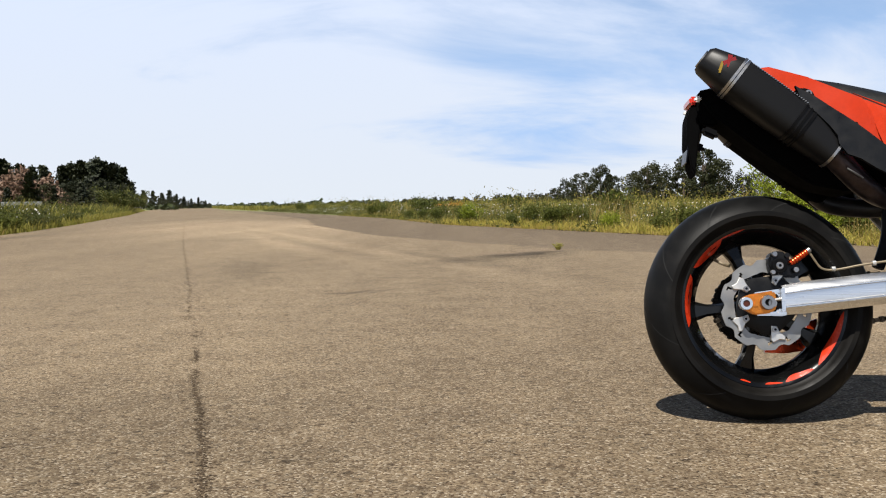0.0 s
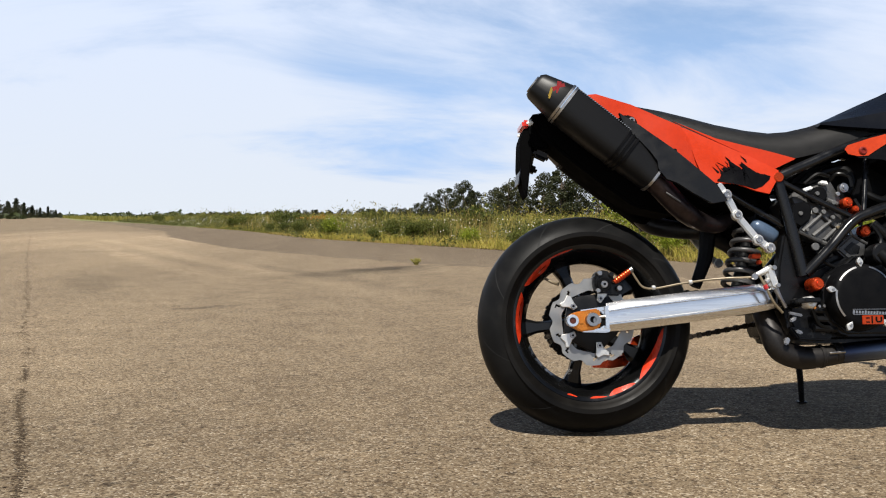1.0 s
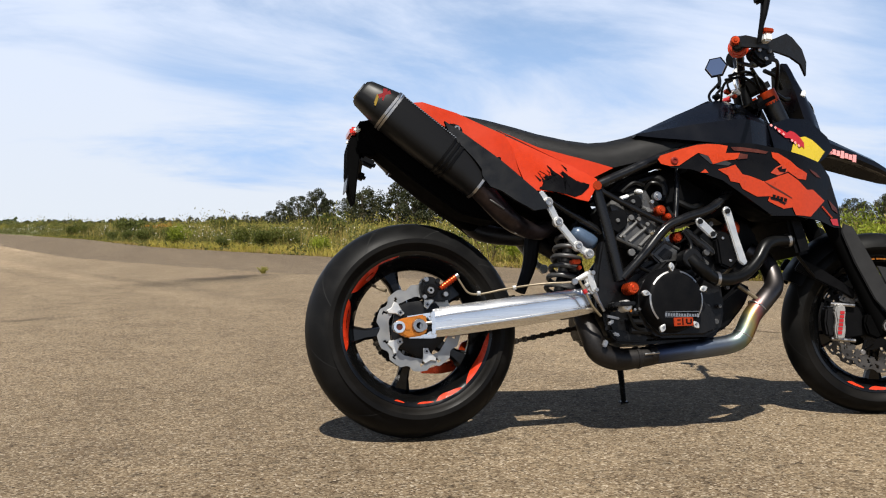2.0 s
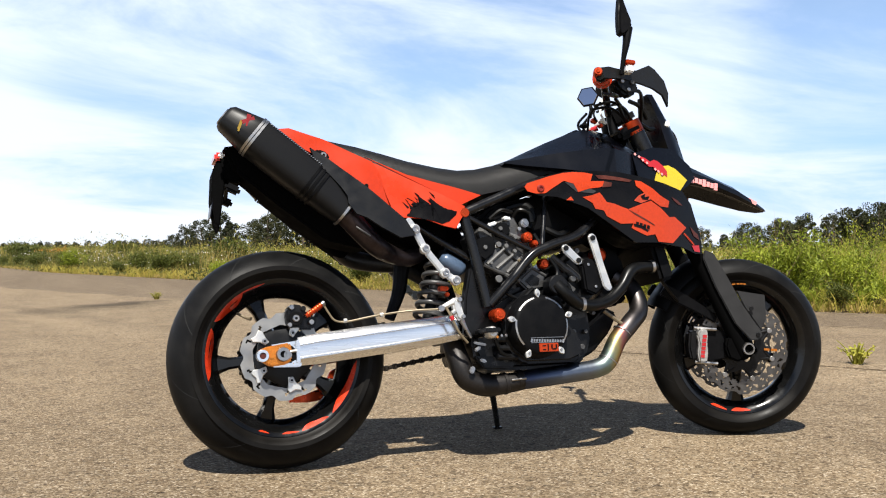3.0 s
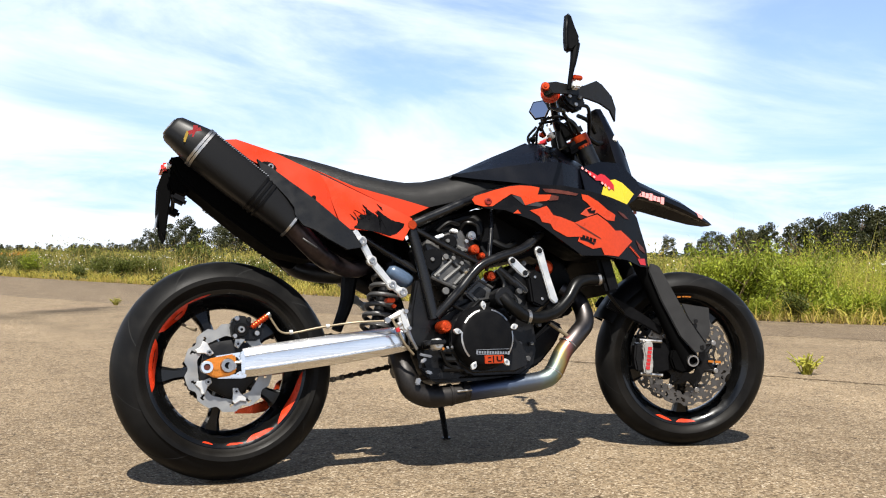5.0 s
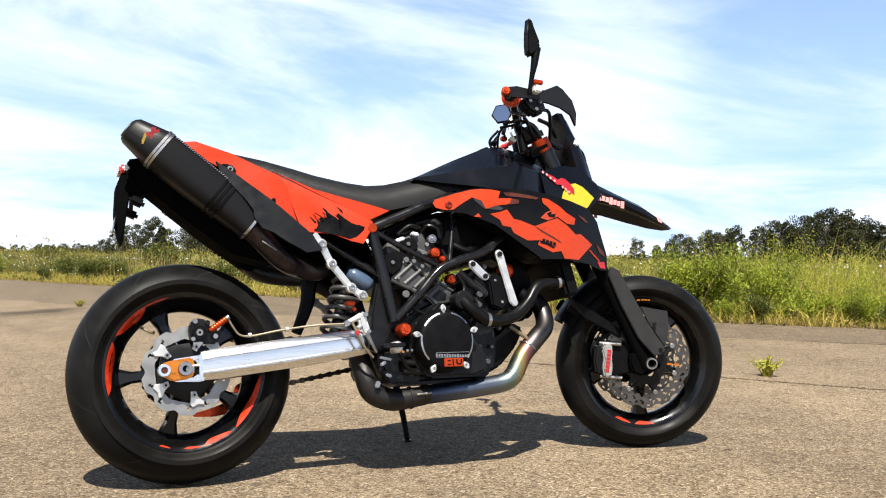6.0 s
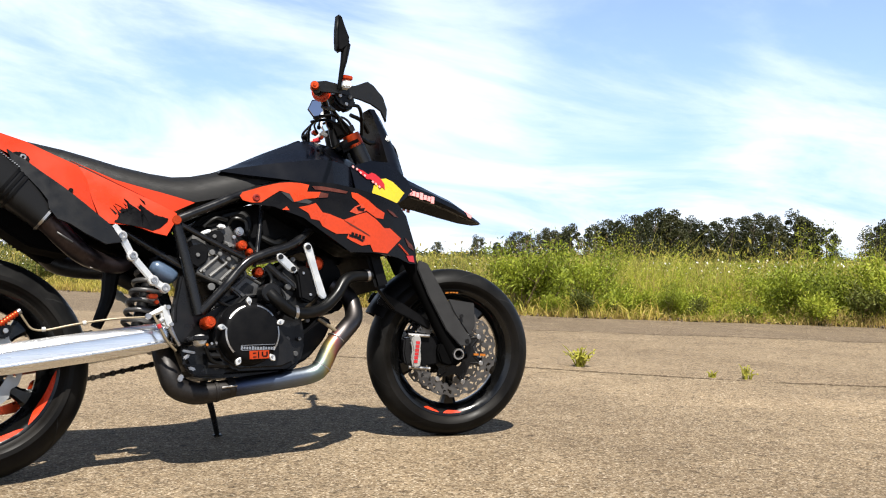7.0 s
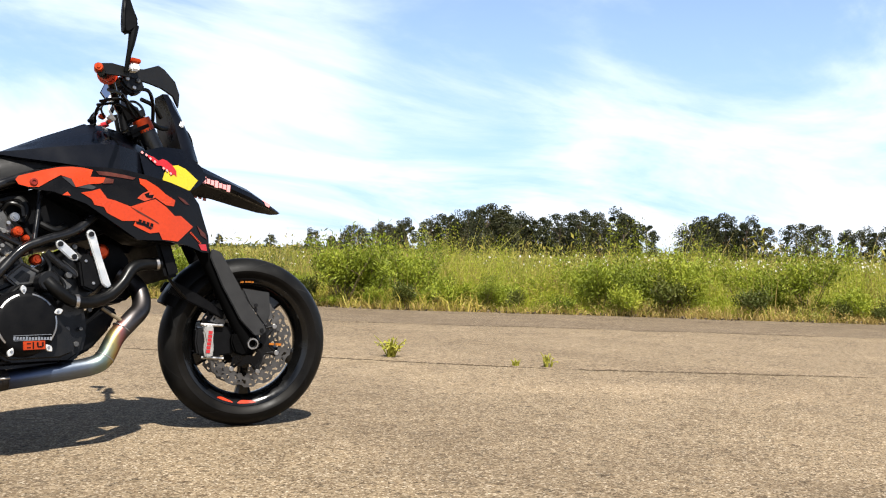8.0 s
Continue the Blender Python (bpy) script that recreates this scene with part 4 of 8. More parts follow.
SH = [shrub("shrub", 0.62, 2700, 0.031, M_BUSH, "leafy bright green shrub at the runway edge", "edge shrubs", 11),
      shrub("shrub", 0.45, 2000, 0.029, M_BUSH, "leafy bright green shrub at the runway edge", "edge shrubs", 12, 0.9),
      shrub("shrub", 0.72, 2500, 0.030, M_BUSH, "tall thin green shrub with brownish stems", "edge shrubs", 13, 1.1),
      shrub("weed_bush", 0.34, 1500, 0.028, M_BUSH, "low bright green weed at the runway edge", "edge shrubs", 14, 0.8),
      shrub("weed_bush", 0.42, 1700, 0.028, M_DKBUSH, "dark green leafy weed at the runway edge", "edge shrubs", 15, 0.95)]
DK = [shrub("dark_shrub", 0.9, 1500, 0.075, M_DKBUSH, "dark green broom shrub in the meadow", "meadow shrubs", 21, 0.8),
      shrub("dark_shrub", 1.2, 1500, 0.09, M_DKBUSH, "dark green broom shrub in the meadow", "meadow shrubs", 22, 0.7)]
OCH = shrub("flowering_shrub", 0.95, 4200, 0.07, M_OCHRE, "shrub covered with orange blossom in the meadow", "meadow shrubs", 31, 0.6)
LG = shrub("verge_shrub", 1.1, 1500, 0.07, M_CISTUS, "dull green shrub on the far verge", "meadow shrubs", 41, 0.8)


PLACED = set()


def place(src, x, y, s=1.0, z=0.0):
    m = Matrix.LocRotScale((x, y, z - 0.02 + float(rise(y))), Euler((0, 0, random.random() * 6.28)), (s, s, s))
    if src.name not in PLACED:
        PLACED.add(src.name)
        src.matrix_basis = m
        return src
    c = copy_thing(src, Matrix())
    c.matrix_basis = m
    return c


random.seed(5)
for x, y, k, s in ((7.15, 8.35, 0, 1.15), (7.9, 8.6, 2, 1.0), (7.6, 7.85, 3, 1.1), (8.1, 7.1, 3, 1.2), (8.9, 7.3, 1, 1.0), (9.6, 6.8, 2, 0.9), (9.25, 5.6, 0, 1.15), (9.05, 5.45, 2, 0.8),
                   (10.9, 5.6, 1, 1.0), (10.2, 4.9, 3, 1.0), (10.1, 4.1, 1, 0.95), (6.6, 9.6, 1, 1.1), (6.3, 10.8, 0, 0.9), (11.2, 2.6, 2, 1.0), (5.6, 12.6, 2, 1.0), (4.9, 14.6, 0, 1.0)):
    place(SH[k], x, y, s)
for i in range(44):
    y = random.uniform(-2.5, 13)
    place(SH[i * 3 % 4], along(RIGHT_EDGE, y) + random.uniform(0.12, 1.3), y, random.uniform(0.55, 1.15))
for i in range(40):
    y = random.uniform(-2.5, 11)
    place(SH[4 if i % 2 else (0, 2, 3, 1)[i // 2 % 4]], along(RIGHT_EDGE, y) + random.uniform(0.05, 0.7), y, random.uniform(0.5, 1.15))
for i in range(46):
    y = random.uniform(-3, 44)
    dd = random.uniform(0.25, 2.6)
    place(SH[i % 4 if y < 9 or i % 9 == 0 else 4], along(RIGHT_EDGE, y) + dd, y, random.uniform(0.7, 1.25) * (1.0 if y < 13 else 1.4))
for i in range(34):
    y = random.uniform(20, 120)
    place(DK[i % 2], along(RIGHT_EDGE, y) + random.uniform(0.8, 16), y, random.uniform(0.6, 1.2))
for x, y in ((-3.2, 54), (-2.7, 55), (-2.1, 53.4)):
    place(OCH, x, y, random.uniform(0.9, 1.15))
for i in range(22):
    y = random.uniform(20, 110)
    place(LG if i % 3 else DK[0], along(LEFT_EDGE, y) - random.uniform(0.4, 5), y, random.uniform(0.6, 1.2))

for k, y in enumerate((22.5, 23.6, 25.0, 26.2, 27.6, 29.0, 31.0, 33.0, 35.5)):
    place(DK[k % 2], along(LEFT_EDGE, y) - random.uniform(0.3, 1.3), y, random.uniform(0.55, 0.85))
for i in range(16):
    y = random.uniform(20, 42)
    place(LG, along(LEFT_EDGE, y) - random.uniform(0.1, 1.6), y, random.uniform(0.45, 0.85))


def clods(edge, y0, y1, n, seed):
    """Crumbled soil and paving along the broken edge: small lumps, past counting."""
    g = np.random.default_rng(seed)
    y = y0 + (y1 - y0) * g.random(n)
    x = np.interp(y, [p[1] for p in edge], [p[0] for p in edge]) + 0.06 + g.normal(size=n) * 0.07
    r = 0.006 + 0.030 * g.random(n) ** 2.5
    c = np.stack([x, y, r * 0.25], 1)
    e = g.normal(size=(n, 4, 3))
    e = e / np.linalg.norm(e, axis=2)[:, :, None] * r[:, None, None] * (1, 1, 0.7)
    v = (c[:, None, :] + e).reshape(-1, 3)
    f = (np.arange(n)[:, None, None] * 4 + np.array([(0, 1, 2), (0, 2, 3), (0, 3, 1), (1, 3, 2)])).reshape(-1, 3)
    return tagged(quads("soil_clods", v.tolist(), f.tolist(), M_CLOD), "crumbled dark soil along the broken runway edge", "soil", kind="stuff")


clods(rim, -6, 24, 5200, 77)


def tuft(x, y, h, n, label, mat=M_BUSH):
    """A weed growing out of a crack."""
    rr = random.Random(int(x * 100))
    ob = thing("weed_tuft", label, "weed", Matrix.Translation((x, y, 0)), group="weeds in the cracks")
    bm = bmesh.new()
    for _ in range(n):
        a, b = rr.random() * 6.28, rr.random() ** 0.7
        tip = Vector((math.cos(a) * b * h * 0.9, math.sin(a) * b * h * 0.9, h * rr.uniform(0.4, 1.0)))
        tube(bm, [(math.cos(a) * 0.02, math.sin(a) * 0.02, -0.01), tip * 0.55 + Vector((0, 0, h * 0.1)), tip], [0.003, 0.0035, 0.0008], seg=4, n=2)
        for _ in range(3):
            p = tip * rr.uniform(0.5, 1)
            e = Vector((rr.gauss(0, 1), rr.gauss(0, 1), rr.gauss(0.3, 0.6))).normalized() * h * 0.2
            q = e.orthogonal().normalized() * h * 0.05
            bm.faces.new([bm.verts.new(c) for c in (p, p + e * 0.5 + q, p + e, p + e * 0.5 - q)])
    part("foliage", bm, mat, ob)
    return ob


tuft(4.07, 4.08, 0.125, 42, "yellow-green weed tuft in a runway crack", M_TUFT)
tuft(4.48, 3.22, 0.08, 14, "small dry weed tuft in a runway crack", M_TUFT)
tuft(4.37, 3.36, 0.04, 16, "low flat weed tuft in a runway crack", M_TUFT)
tuft(0.86, 12.75, 0.10, 40, "low brownish weed on the runway", M_OLIVE)


# ---- trees ----
def tree(name, seed, height, width, blobs, leaves, leaf, mat, label, group, low=0.25):
    """A trunk with limbs and a crown of leaf clumps with gaps between them."""
    rr = random.Random(seed)
    ob = thing(name, label, "tree", group=group)
    bm = bmesh.new()
    lean = Vector((rr.uniform(-0.06, 0.06), rr.uniform(-0.06, 0.06), 0)) * height
    tube(bm, [(0, 0, -0.3), lean * 0.4 + Vector((0, 0, height * 0.45)), lean + Vector((0, 0, height * 0.9))], [height * 0.022, height * 0.016, height * 0.004], seg=6, n=3)
    cl = []
    for k in range(blobs):
        a = k * 2.4 + rr.uniform(-0.5, 0.5)
        t = low + (1 - low) * (k + 0.5) / blobs
        reach = width * 0.5 * (0.35 + 0.75 * math.sin(math.pi * min(1, (t - low) / (1 - low) * 0.75 + 0.2))) * rr.uniform(0.45, 0.95)
        c = Vector((math.cos(a) * reach, math.sin(a) * reach, height * (t - 0.06) + rr.uniform(-0.03, 0.03) * height)) + lean * t
        r = width * rr.uniform(0.08, 0.22)
        cl.append((c, r))
        tube(bm, [lean * t * 0.6 + Vector((0, 0, height * t * 0.62)), c], [height * 0.007, height * 0.002], seg=4, n=1)
    part("trunk", bm, M_BARK, ob)
    g = np.random.default_rng(seed)
    pick = g.integers(0, len(cl), leaves)
    cen, rad = np.array([tuple(c) for c, _ in cl])[pick], np.array([r for _, r in cl])[pick]
    unit = lambda a: a / np.linalg.norm(a, axis=1)[:, None]
    d0 = g.normal(size=(leaves, 3))
    d0 *= np.minimum(1.0, 1.75 / np.linalg.norm(d0, axis=1))[:, None]
    p = cen + d0 * (1.0, 1.0, 0.72) * (rad * 0.66)[:, None]  # loose clumps, flatter than wide
    d1 = unit(g.normal(size=(leaves, 3)))
    d2 = unit(np.cross(d1, g.normal(size=(leaves, 3))))
    L, W = (leaf * (0.25 + 0.4 * g.random(leaves)))[:, None], (leaf * (0.3 + 0.3 * g.random(leaves)))[:, None]
    v = np.stack([p - d1 * L, p + d2 * W, p + d1 * L, p - d2 * W], 1).reshape(-1, 3)
    f = np.arange(4 * leaves).reshape(-1, 4).tolist()
    quads("crown", v.tolist(), f, mat, ob)
    return ob


def conifer(name, seed, height, width, leaves, leaf, mat, label, group):
    rr = random.Random(seed)
    ob = thing(name, label, "tree", group=group)
    bm = bmesh.new()
    tube(bm, [(0, 0, -0.3), (0, 0, height * 0.97)], [height * 0.02, height * 0.003], seg=6, n=1)
    v, f = [], []
    for k in range(26):
        t = 0.12 + 0.86 * k / 26
        a, reach = k * 2.4, width * 0.5 * (1 - t) ** 0.75 * rr.uniform(0.7, 1.15) + 0.15
        base, tip = Vector((0, 0, height * t)), Vector((math.cos(a) * reach, math.sin(a) * reach, height * t - reach * 0.12))
        tube(bm, [base, tip], [height * 0.005, height * 0.001], seg=4, n=1)
        for _ in range(leaves // 26):
            p = base.lerp(tip, rr.random() ** 0.6) + Vector((rr.gauss(0, 1), rr.gauss(0, 1), rr.gauss(0, 0.7))) * width * 0.06
            d1 = Vector((rr.gauss(0, 1), rr.gauss(0, 1), rr.gauss(-0.2, 0.6))).normalized()
            d2 = d1.orthogonal().normalized()
            q = len(v)
            L, W = leaf * rr.uniform(0.5, 1.3), leaf * rr.uniform(0.25, 0.5)
            v += [p - d1 * L * 0.5, p + d2 * W, p + d1 * L * 0.5, p - d2 * W]
            f.append((q, q + 1, q + 2, q + 3))
    part("trunk", bm, M_BARK, ob)
    quads("crown", [tuple(q) for q in v], f, mat, ob)
    return ob


EUC = [tree("eucalyptus_tree", 50 + k, 10.0, wd, bl + 8, 4800, 0.36, M_TREE, "dark olive-green eucalyptus tree at the edge of the meadow", "far woodland", lo)
       for k, (wd, bl, lo) in enumerate(((7.0, 19, 0.06), (6.0, 16, 0.08), (8.5, 20, 0.06), (7.5, 22, 0.05), (5.5, 15, 0.12)))]
DKW = [tree("woodland_tree", 90 + k, 10.0, wd, 26, 3600, 0.42, M_PINE, "dark green tree in a dense far wood", "dark wood", 0.04) for k, wd in enumerate((6.0, 5.0, 7.0))]
PIN = [conifer("pine_tree", 70 + k, 10.0, wd, 1900, 0.63, M_PINE, "dark green conifer in the far woodland", "far conifers") for k, wd in enumerate((5.0, 4.2, 6.0))]


def stand(src, az, dist, height):
    a = radians(az)
    return place(src, math.sin(a) * dist, math.cos(a) * dist, max(height - float(rise(math.cos(a) * dist)), 0.35 * height) / 10.0)


random.seed(9)
WOOD = [(34.3, 1.35), (35.5, 1.0), (36.8, 1.65), (38.6, 1.85), (39.8, 2.05), (41.2, 2.2), (42.3, 2.45), (43.4, 2.7), (44.6, 3.05), (45.6, 2.85), (46.6, 2.5), (47.7, 2.35), (48.8, 2.55), (50.0, 2.75),
        (51.2, 2.55), (52.6, 2.8), (53.9, 2.0), (56.4, 2.1), (57.4, 2.45), (58.3, 2.55), (59.4, 2.4), (60.4, 1.9), (62.2, 2.1), (63.2, 2.0), (64.7, 1.7), (65.4, 1.85), (66.2, 1.7), (67.5, 2.3), (69, 2.4)]
for i, (az, el) in enumerate(WOOD):
    dd = 160 + random.uniform(-8, 8)
    stand(EUC[i % 5], az, dd, dd * math.tan(radians(el)) + 0.6)
    if 35 < az < 53.2 or 56.6 < az < 59.8:
        for _ in range(2):
            d2 = 174 + random.uniform(-6, 12)
            stand(EUC[random.randrange(5)], az + random.uniform(-0.7, 0.7), d2, d2 * math.tan(radians(el * random.uniform(0.62, 0.9))) + 0.6)
for i, (az, el) in enumerate(((2.6, 0.7), (3.6, 1.0), (4.4, 1.5), (5.3, 1.9), (6.3, 2.25), (6.9, 1.7), (8.1, 1.9), (8.9, 2.35), (9.6, 2.3), (11.0, 2.7), (12.0, 3.2), (12.9, 2.5), (14.2, 1.7), (15.2, 1.7), (16.5, 1.3), (18.2, 1.0), (20.5, 0.75), (22.5, 0.8), (25, 0.7), (29, 0.9), (32, 1.0))):
    dd = 125 + random.uniform(-6, 6)
    stand(EUC[(i * 2 + 1) % 5], az, dd, dd * math.tan(radians(el)) + 0.6)
    if az < 16:
        stand(EUC[i % 5], az + 0.3, dd + 10, (dd + 10) * math.tan(radians(el * 0.6)) + 0.6)
for i, (az, el) in enumerate(((-27.8, 2.3), (-27.0, 2.2), (-26.0, 2.5), (-25.2, 2.3), (-24.4, 2.6), (-24.0, 2.7), (-23.5, 2.9), (-23.1, 2.75), (-22.7, 3.0), (-22.3, 2.85), (-21.9, 2.75), (-21.6, 2.6), (-21.3, 2.5), (-21.0, 1.7), (-29.5, 2.4), (-31, 2.4))):
    dd = 190 + random.uniform(-8, 8)
    stand(PIN[i % 3], az, dd, dd * math.tan(radians(el)) + 0.6)
    stand(PIN[(i + 1) % 3], az + random.uniform(-0.2, 0.2), dd + 14, (dd + 14) * math.tan(radians(el * 0.97)) + 0.6)
    stand(DKW[(i + 2) % 3], az + random.uniform(-0.3, 0.3), dd - 14, (dd - 14) * math.tan(radians(el * 0.6)) + 0.6)
for i, (az, el) in enumerate(((-20.2, 1.15), (-19.7, 1.2), (-19.2, 1.0), (-18.8, 1.2), (-18.4, 0.95), (-18.0, 0.8), (-17.6, 0.65), (-17.2, 0.75), (-16.8, 0.55))):
    stand(PIN[i % 3], az, 270 + random.uniform(-10, 10), 270 * math.tan(radians(el)) + 0.6)
    stand(EUC[i % 5], az + 0.2, 262 + random.uniform(-8, 8), 262 * math.tan(radians(el * 0.72)) + 0.6)
    stand(EUC[(i + 3) % 5], az - 0.15, 255, 255 * math.tan(radians(el * 0.5)) + 0.6)
for i in range(60):
    az = random.uniform(-8.5, 5)
    dd = random.uniform(150, 220)
    stand(EUC[i % 5], az, dd, dd * math.tan(radians(random.uniform(0.28, 0.52) + 0.025 * (az + 8))) + 0.6)
n = 26000
a, dd = np.radians(-20 + 100 * rng.random(n)), 185 + 185 * rng.random(n)
c = np.stack([np.sin(a) * dd, np.cos(a) * dd, rng.random(n) ** 1.3 * 1.35 * tops(np.degrees(a) * 2, dd * 0.02, 41.0)], 1)
c[:, 2] += rise(c[:, 1])
c = c[~((c[:, 1] < 275) & (np.abs(c[:, 0] + 80 - (c[:, 1] - 262) * -0.33) < 7))]
n = len(c)
e1, e2 = rng.normal(size=c.shape) * (0.35, 0.35, 0.2), rng.normal(size=c.shape) * (0.3, 0.3, 0.2)
v = np.stack([c - e1, c + e2, c + e1, c - e2], 1).reshape(-1, 3)
tagged(quads("far_scrub", v.tolist(), np.arange(4 * n).reshape(-1, 4).tolist(), M_SCRUB), "thin line of dark scrub on the horizon", "scrub", kind="stuff")

# the red-brown heap and the grey wall in front of the left-hand wood
heap = thing("rubble_heap", "large heap of red-brown rubble before the dark wood", "rubble", Matrix.Translation((-54.5, 108, 0)))
v, f = [], []
for _ in range(6500):
    a, b = random.random() * 6.28, random.random() ** 0.6
    x, y = math.cos(a) * b * 7.4, math.sin(a) * b * 5.0
    hmax = 5.3 * (1 - b ** 3.0) * (0.85 + 0.55 * noise.noise((x * 0.55, y * 0.55, 3)))
    p = Vector((x, y, max(0, hmax) * random.uniform(0.4, 1.0) ** 0.6))
    e = [Vector((random.gauss(0, 1), random.gauss(0, 1), random.gauss(0, 1))).normalized() * random.uniform(0.12, 0.4) for _ in range(3)]
    k = len(v)
    v += [p, p + e[0], p + e[1], p + e[2]]
    f += [(k, k + 1, k + 2), (k, k + 2, k + 3), (k, k + 3, k + 1), (k + 1, k + 3, k + 2)]
tagged(quads("rubble", [tuple(q) for q in v], f, M_RUBBLE, heap), kind="stuff")
bm = bmesh.new()
for k in range(5):
    box(bm, (-53.0 + k * 2.02, 91 + k * 0.25, 0.8), (1.96, 0.14, 1.66), bev=0.02)
wall = part("low_wall", bm, M_CONCRETE, None)
tagged(wall, "low grey concrete panel wall beyond the verge", "wall", kind="structure")
for x, y, h, k in ((-48.6, 99, 4.6, 0), (-46.9, 101, 3.2, 1), (-51.5, 100, 3.0, 2), (-44.8, 103, 3.6, 0), (-43.4, 104, 3.0, 1), (-42.0, 101, 2.6, 2)):
    place(PIN[k], x, y, h / 10.0)
    place(EUC[k + 1], x + 0.8, y + 1.5, h * 0.075)
for x, y, h in ((-40.0, 100, 3.6), (-38.4, 101, 3.0), (-37.2, 99, 2.2)):
    place(LG, x, y, h / 1.1)
for az, el in ((-27.5, 2.95), (-27.2, 2.75), (-26.6, 2.7), (-25.4, 2.6)):
    stand(PIN[0], az, 150, 150 * math.tan(radians(el)) + 0.6)

# ---- the motorcycle ----
bike = thing("motorcycle", "orange and black supermoto motorcycle leaning on its side stand", "motorcycle", pose(0.72, 2.60, 0, -9.0, 0, 0.55))
RW, FW = (0.014, 0.308), (1.533, 0.291)  # wheel centres: x, z
HEAD, RAKE = Matrix.Translation(V(1.13, 0, 1.0)), Vector((-0.416, 0, 0.909))
STEER = HEAD @ Matrix.Rotation(radians(-18), 4, RAKE) @ HEAD.inverted()
BARS = HEAD @ Matrix.Rotation(radians(-33), 4, RAKE) @ HEAD.inverted()
RIGHT = Vector((0, -1, 0))


def wheel(name, m, R, tw, rim_r, spoke_w, spoke_at, tapes, lug, drop=0.044):
    """A road wheel about the local y axis: tyre, rim, five spokes, coloured tape on the rim."""
    w = new(name)
    w.parent, w.matrix_basis = bike, m
    # tyre: round crown, shoulder, sidewall, bead
    crown = []
    for k in range(13):
        a = radians(-74 + 148 * k / 12)
        crown.append((R - tw * 0.50 * (1 - math.cos(a)) * 1.05, tw * 0.5 * math.sin(a) / math.sin(radians(74))))
    wall_r = rim_r + 0.004
    sides = [(wall_r + (R - wall_r) * 0.38, 1.0), (wall_r + 0.014, 0.93), (wall_r + 0.011, 0.87), (wall_r, 0.80), (wall_r - 0.008, 0.74)]
    prof = [(r, -tw * 0.5 * k) for r, k in reversed(sides)] + crown + [(r, tw * 0.5 * k) for r, k in sides]
    bm = bmesh.new()
    lathe(bm, prof, (0, 0, 0), (0, 1, 0), 96)
    tyre = part("tyre", bm, M_TYRE, w, "worn black road tyre with curved grooves", smooth=50)
    # curved tread grooves
    for s in (1, -1):
        for k in range(9):
            g = bmesh.new()
            a0 = k * 40 + (20 if s < 0 else 0)
            row = []
            for j in range(9):
                t = j / 8
                a = radians(a0 + 26 * t ** 0.8)
                ang = radians(8 + 62 * t)
                for dd in (-1, 1):
                    a2 = a + dd * 0.0035 * (1 - 0.6 * t) / R
                    rr = R - tw * 0.50 * (1 - math.cos(ang)) * 1.05 + 0.0006
                    row.append(g.verts.new((rr * math.cos(a2), s * tw * 0.5 * math.sin(ang) / math.sin(radians(74)), rr * math.sin(a2))))
            for j in range(8):
                g.faces.new((row[2 * j], row[2 * j + 1], row[2 * j + 3], row[2 * j + 2]))
            part("tread_groove", g, M_GROOVE, w)
    # rim: both lips, wells and the inner barrel
    h = tw * 0.40
    bm = bmesh.new()
    lathe(bm, [(rim_r - 0.004, -h), (rim_r + 0.004, -h - 0.002), (rim_r + 0.006, -h + 0.004), (rim_r - 0.010, -h + 0.010), (rim_r - 0.020, -h * 0.5), (rim_r - 0.030, 0), (rim_r - 0.020, h * 0.5), (rim_r - 0.010, h - 0.010), (rim_r + 0.006, h - 0.004),
               (rim_r + 0.004, h + 0.002), (rim_r - 0.004, h), (rim_r - 0.016, h - 0.010), (rim_r - 0.026, h * 0.55), (rim_r - drop, 0.012), (rim_r - drop, -0.012), (rim_r - 0.026, -h * 0.55), (rim_r - 0.016, -h + 0.010)], (0, 0, 0), (0, 1, 0), 80, closed=True)
    part("rim", bm, M_RIM, w, "glossy black cast rim")
    face = [(rim_r - 0.0045, -h - 0.0006), (rim_r - 0.0168, -h + 0.0092), (rim_r - 0.0270, -h * 0.55 - 0.0006), (rim_r - 0.0365, -h * 0.3)]
    for a0, a1, wide in tapes:
        bm = bmesh.new()
        prev = None
        for k in range(25):
            u = k / 24
            s = 0.04 + wide * math.sin(math.pi * u) ** 0.8 * (0.8 + 0.2 * math.cos(5 * u))
            a = radians(a0 + (a1 - a0) * u)
            ring = []
            for m in (0.0, 0.33, 0.67, 1.0):
                q = min(s * m, 2.99)
                (r0, y0), (r1, y1) = face[int(q)], face[int(q) + 1]
                rr, yy = r0 + (r1 - r0) * (q % 1), y0 + (y1 - y0) * (q % 1)
                ring.append(bm.verts.new((rr * math.cos(a), yy, rr * math.sin(a))))
            if prev:
                for m in range(3):
                    bm.faces.new((prev[m], prev[m + 1], ring[m + 1], ring[m]))
            prev = ring
        part("rim_tape", bm, M_RIMRED, w, "tapered orange-red tape on the rim")
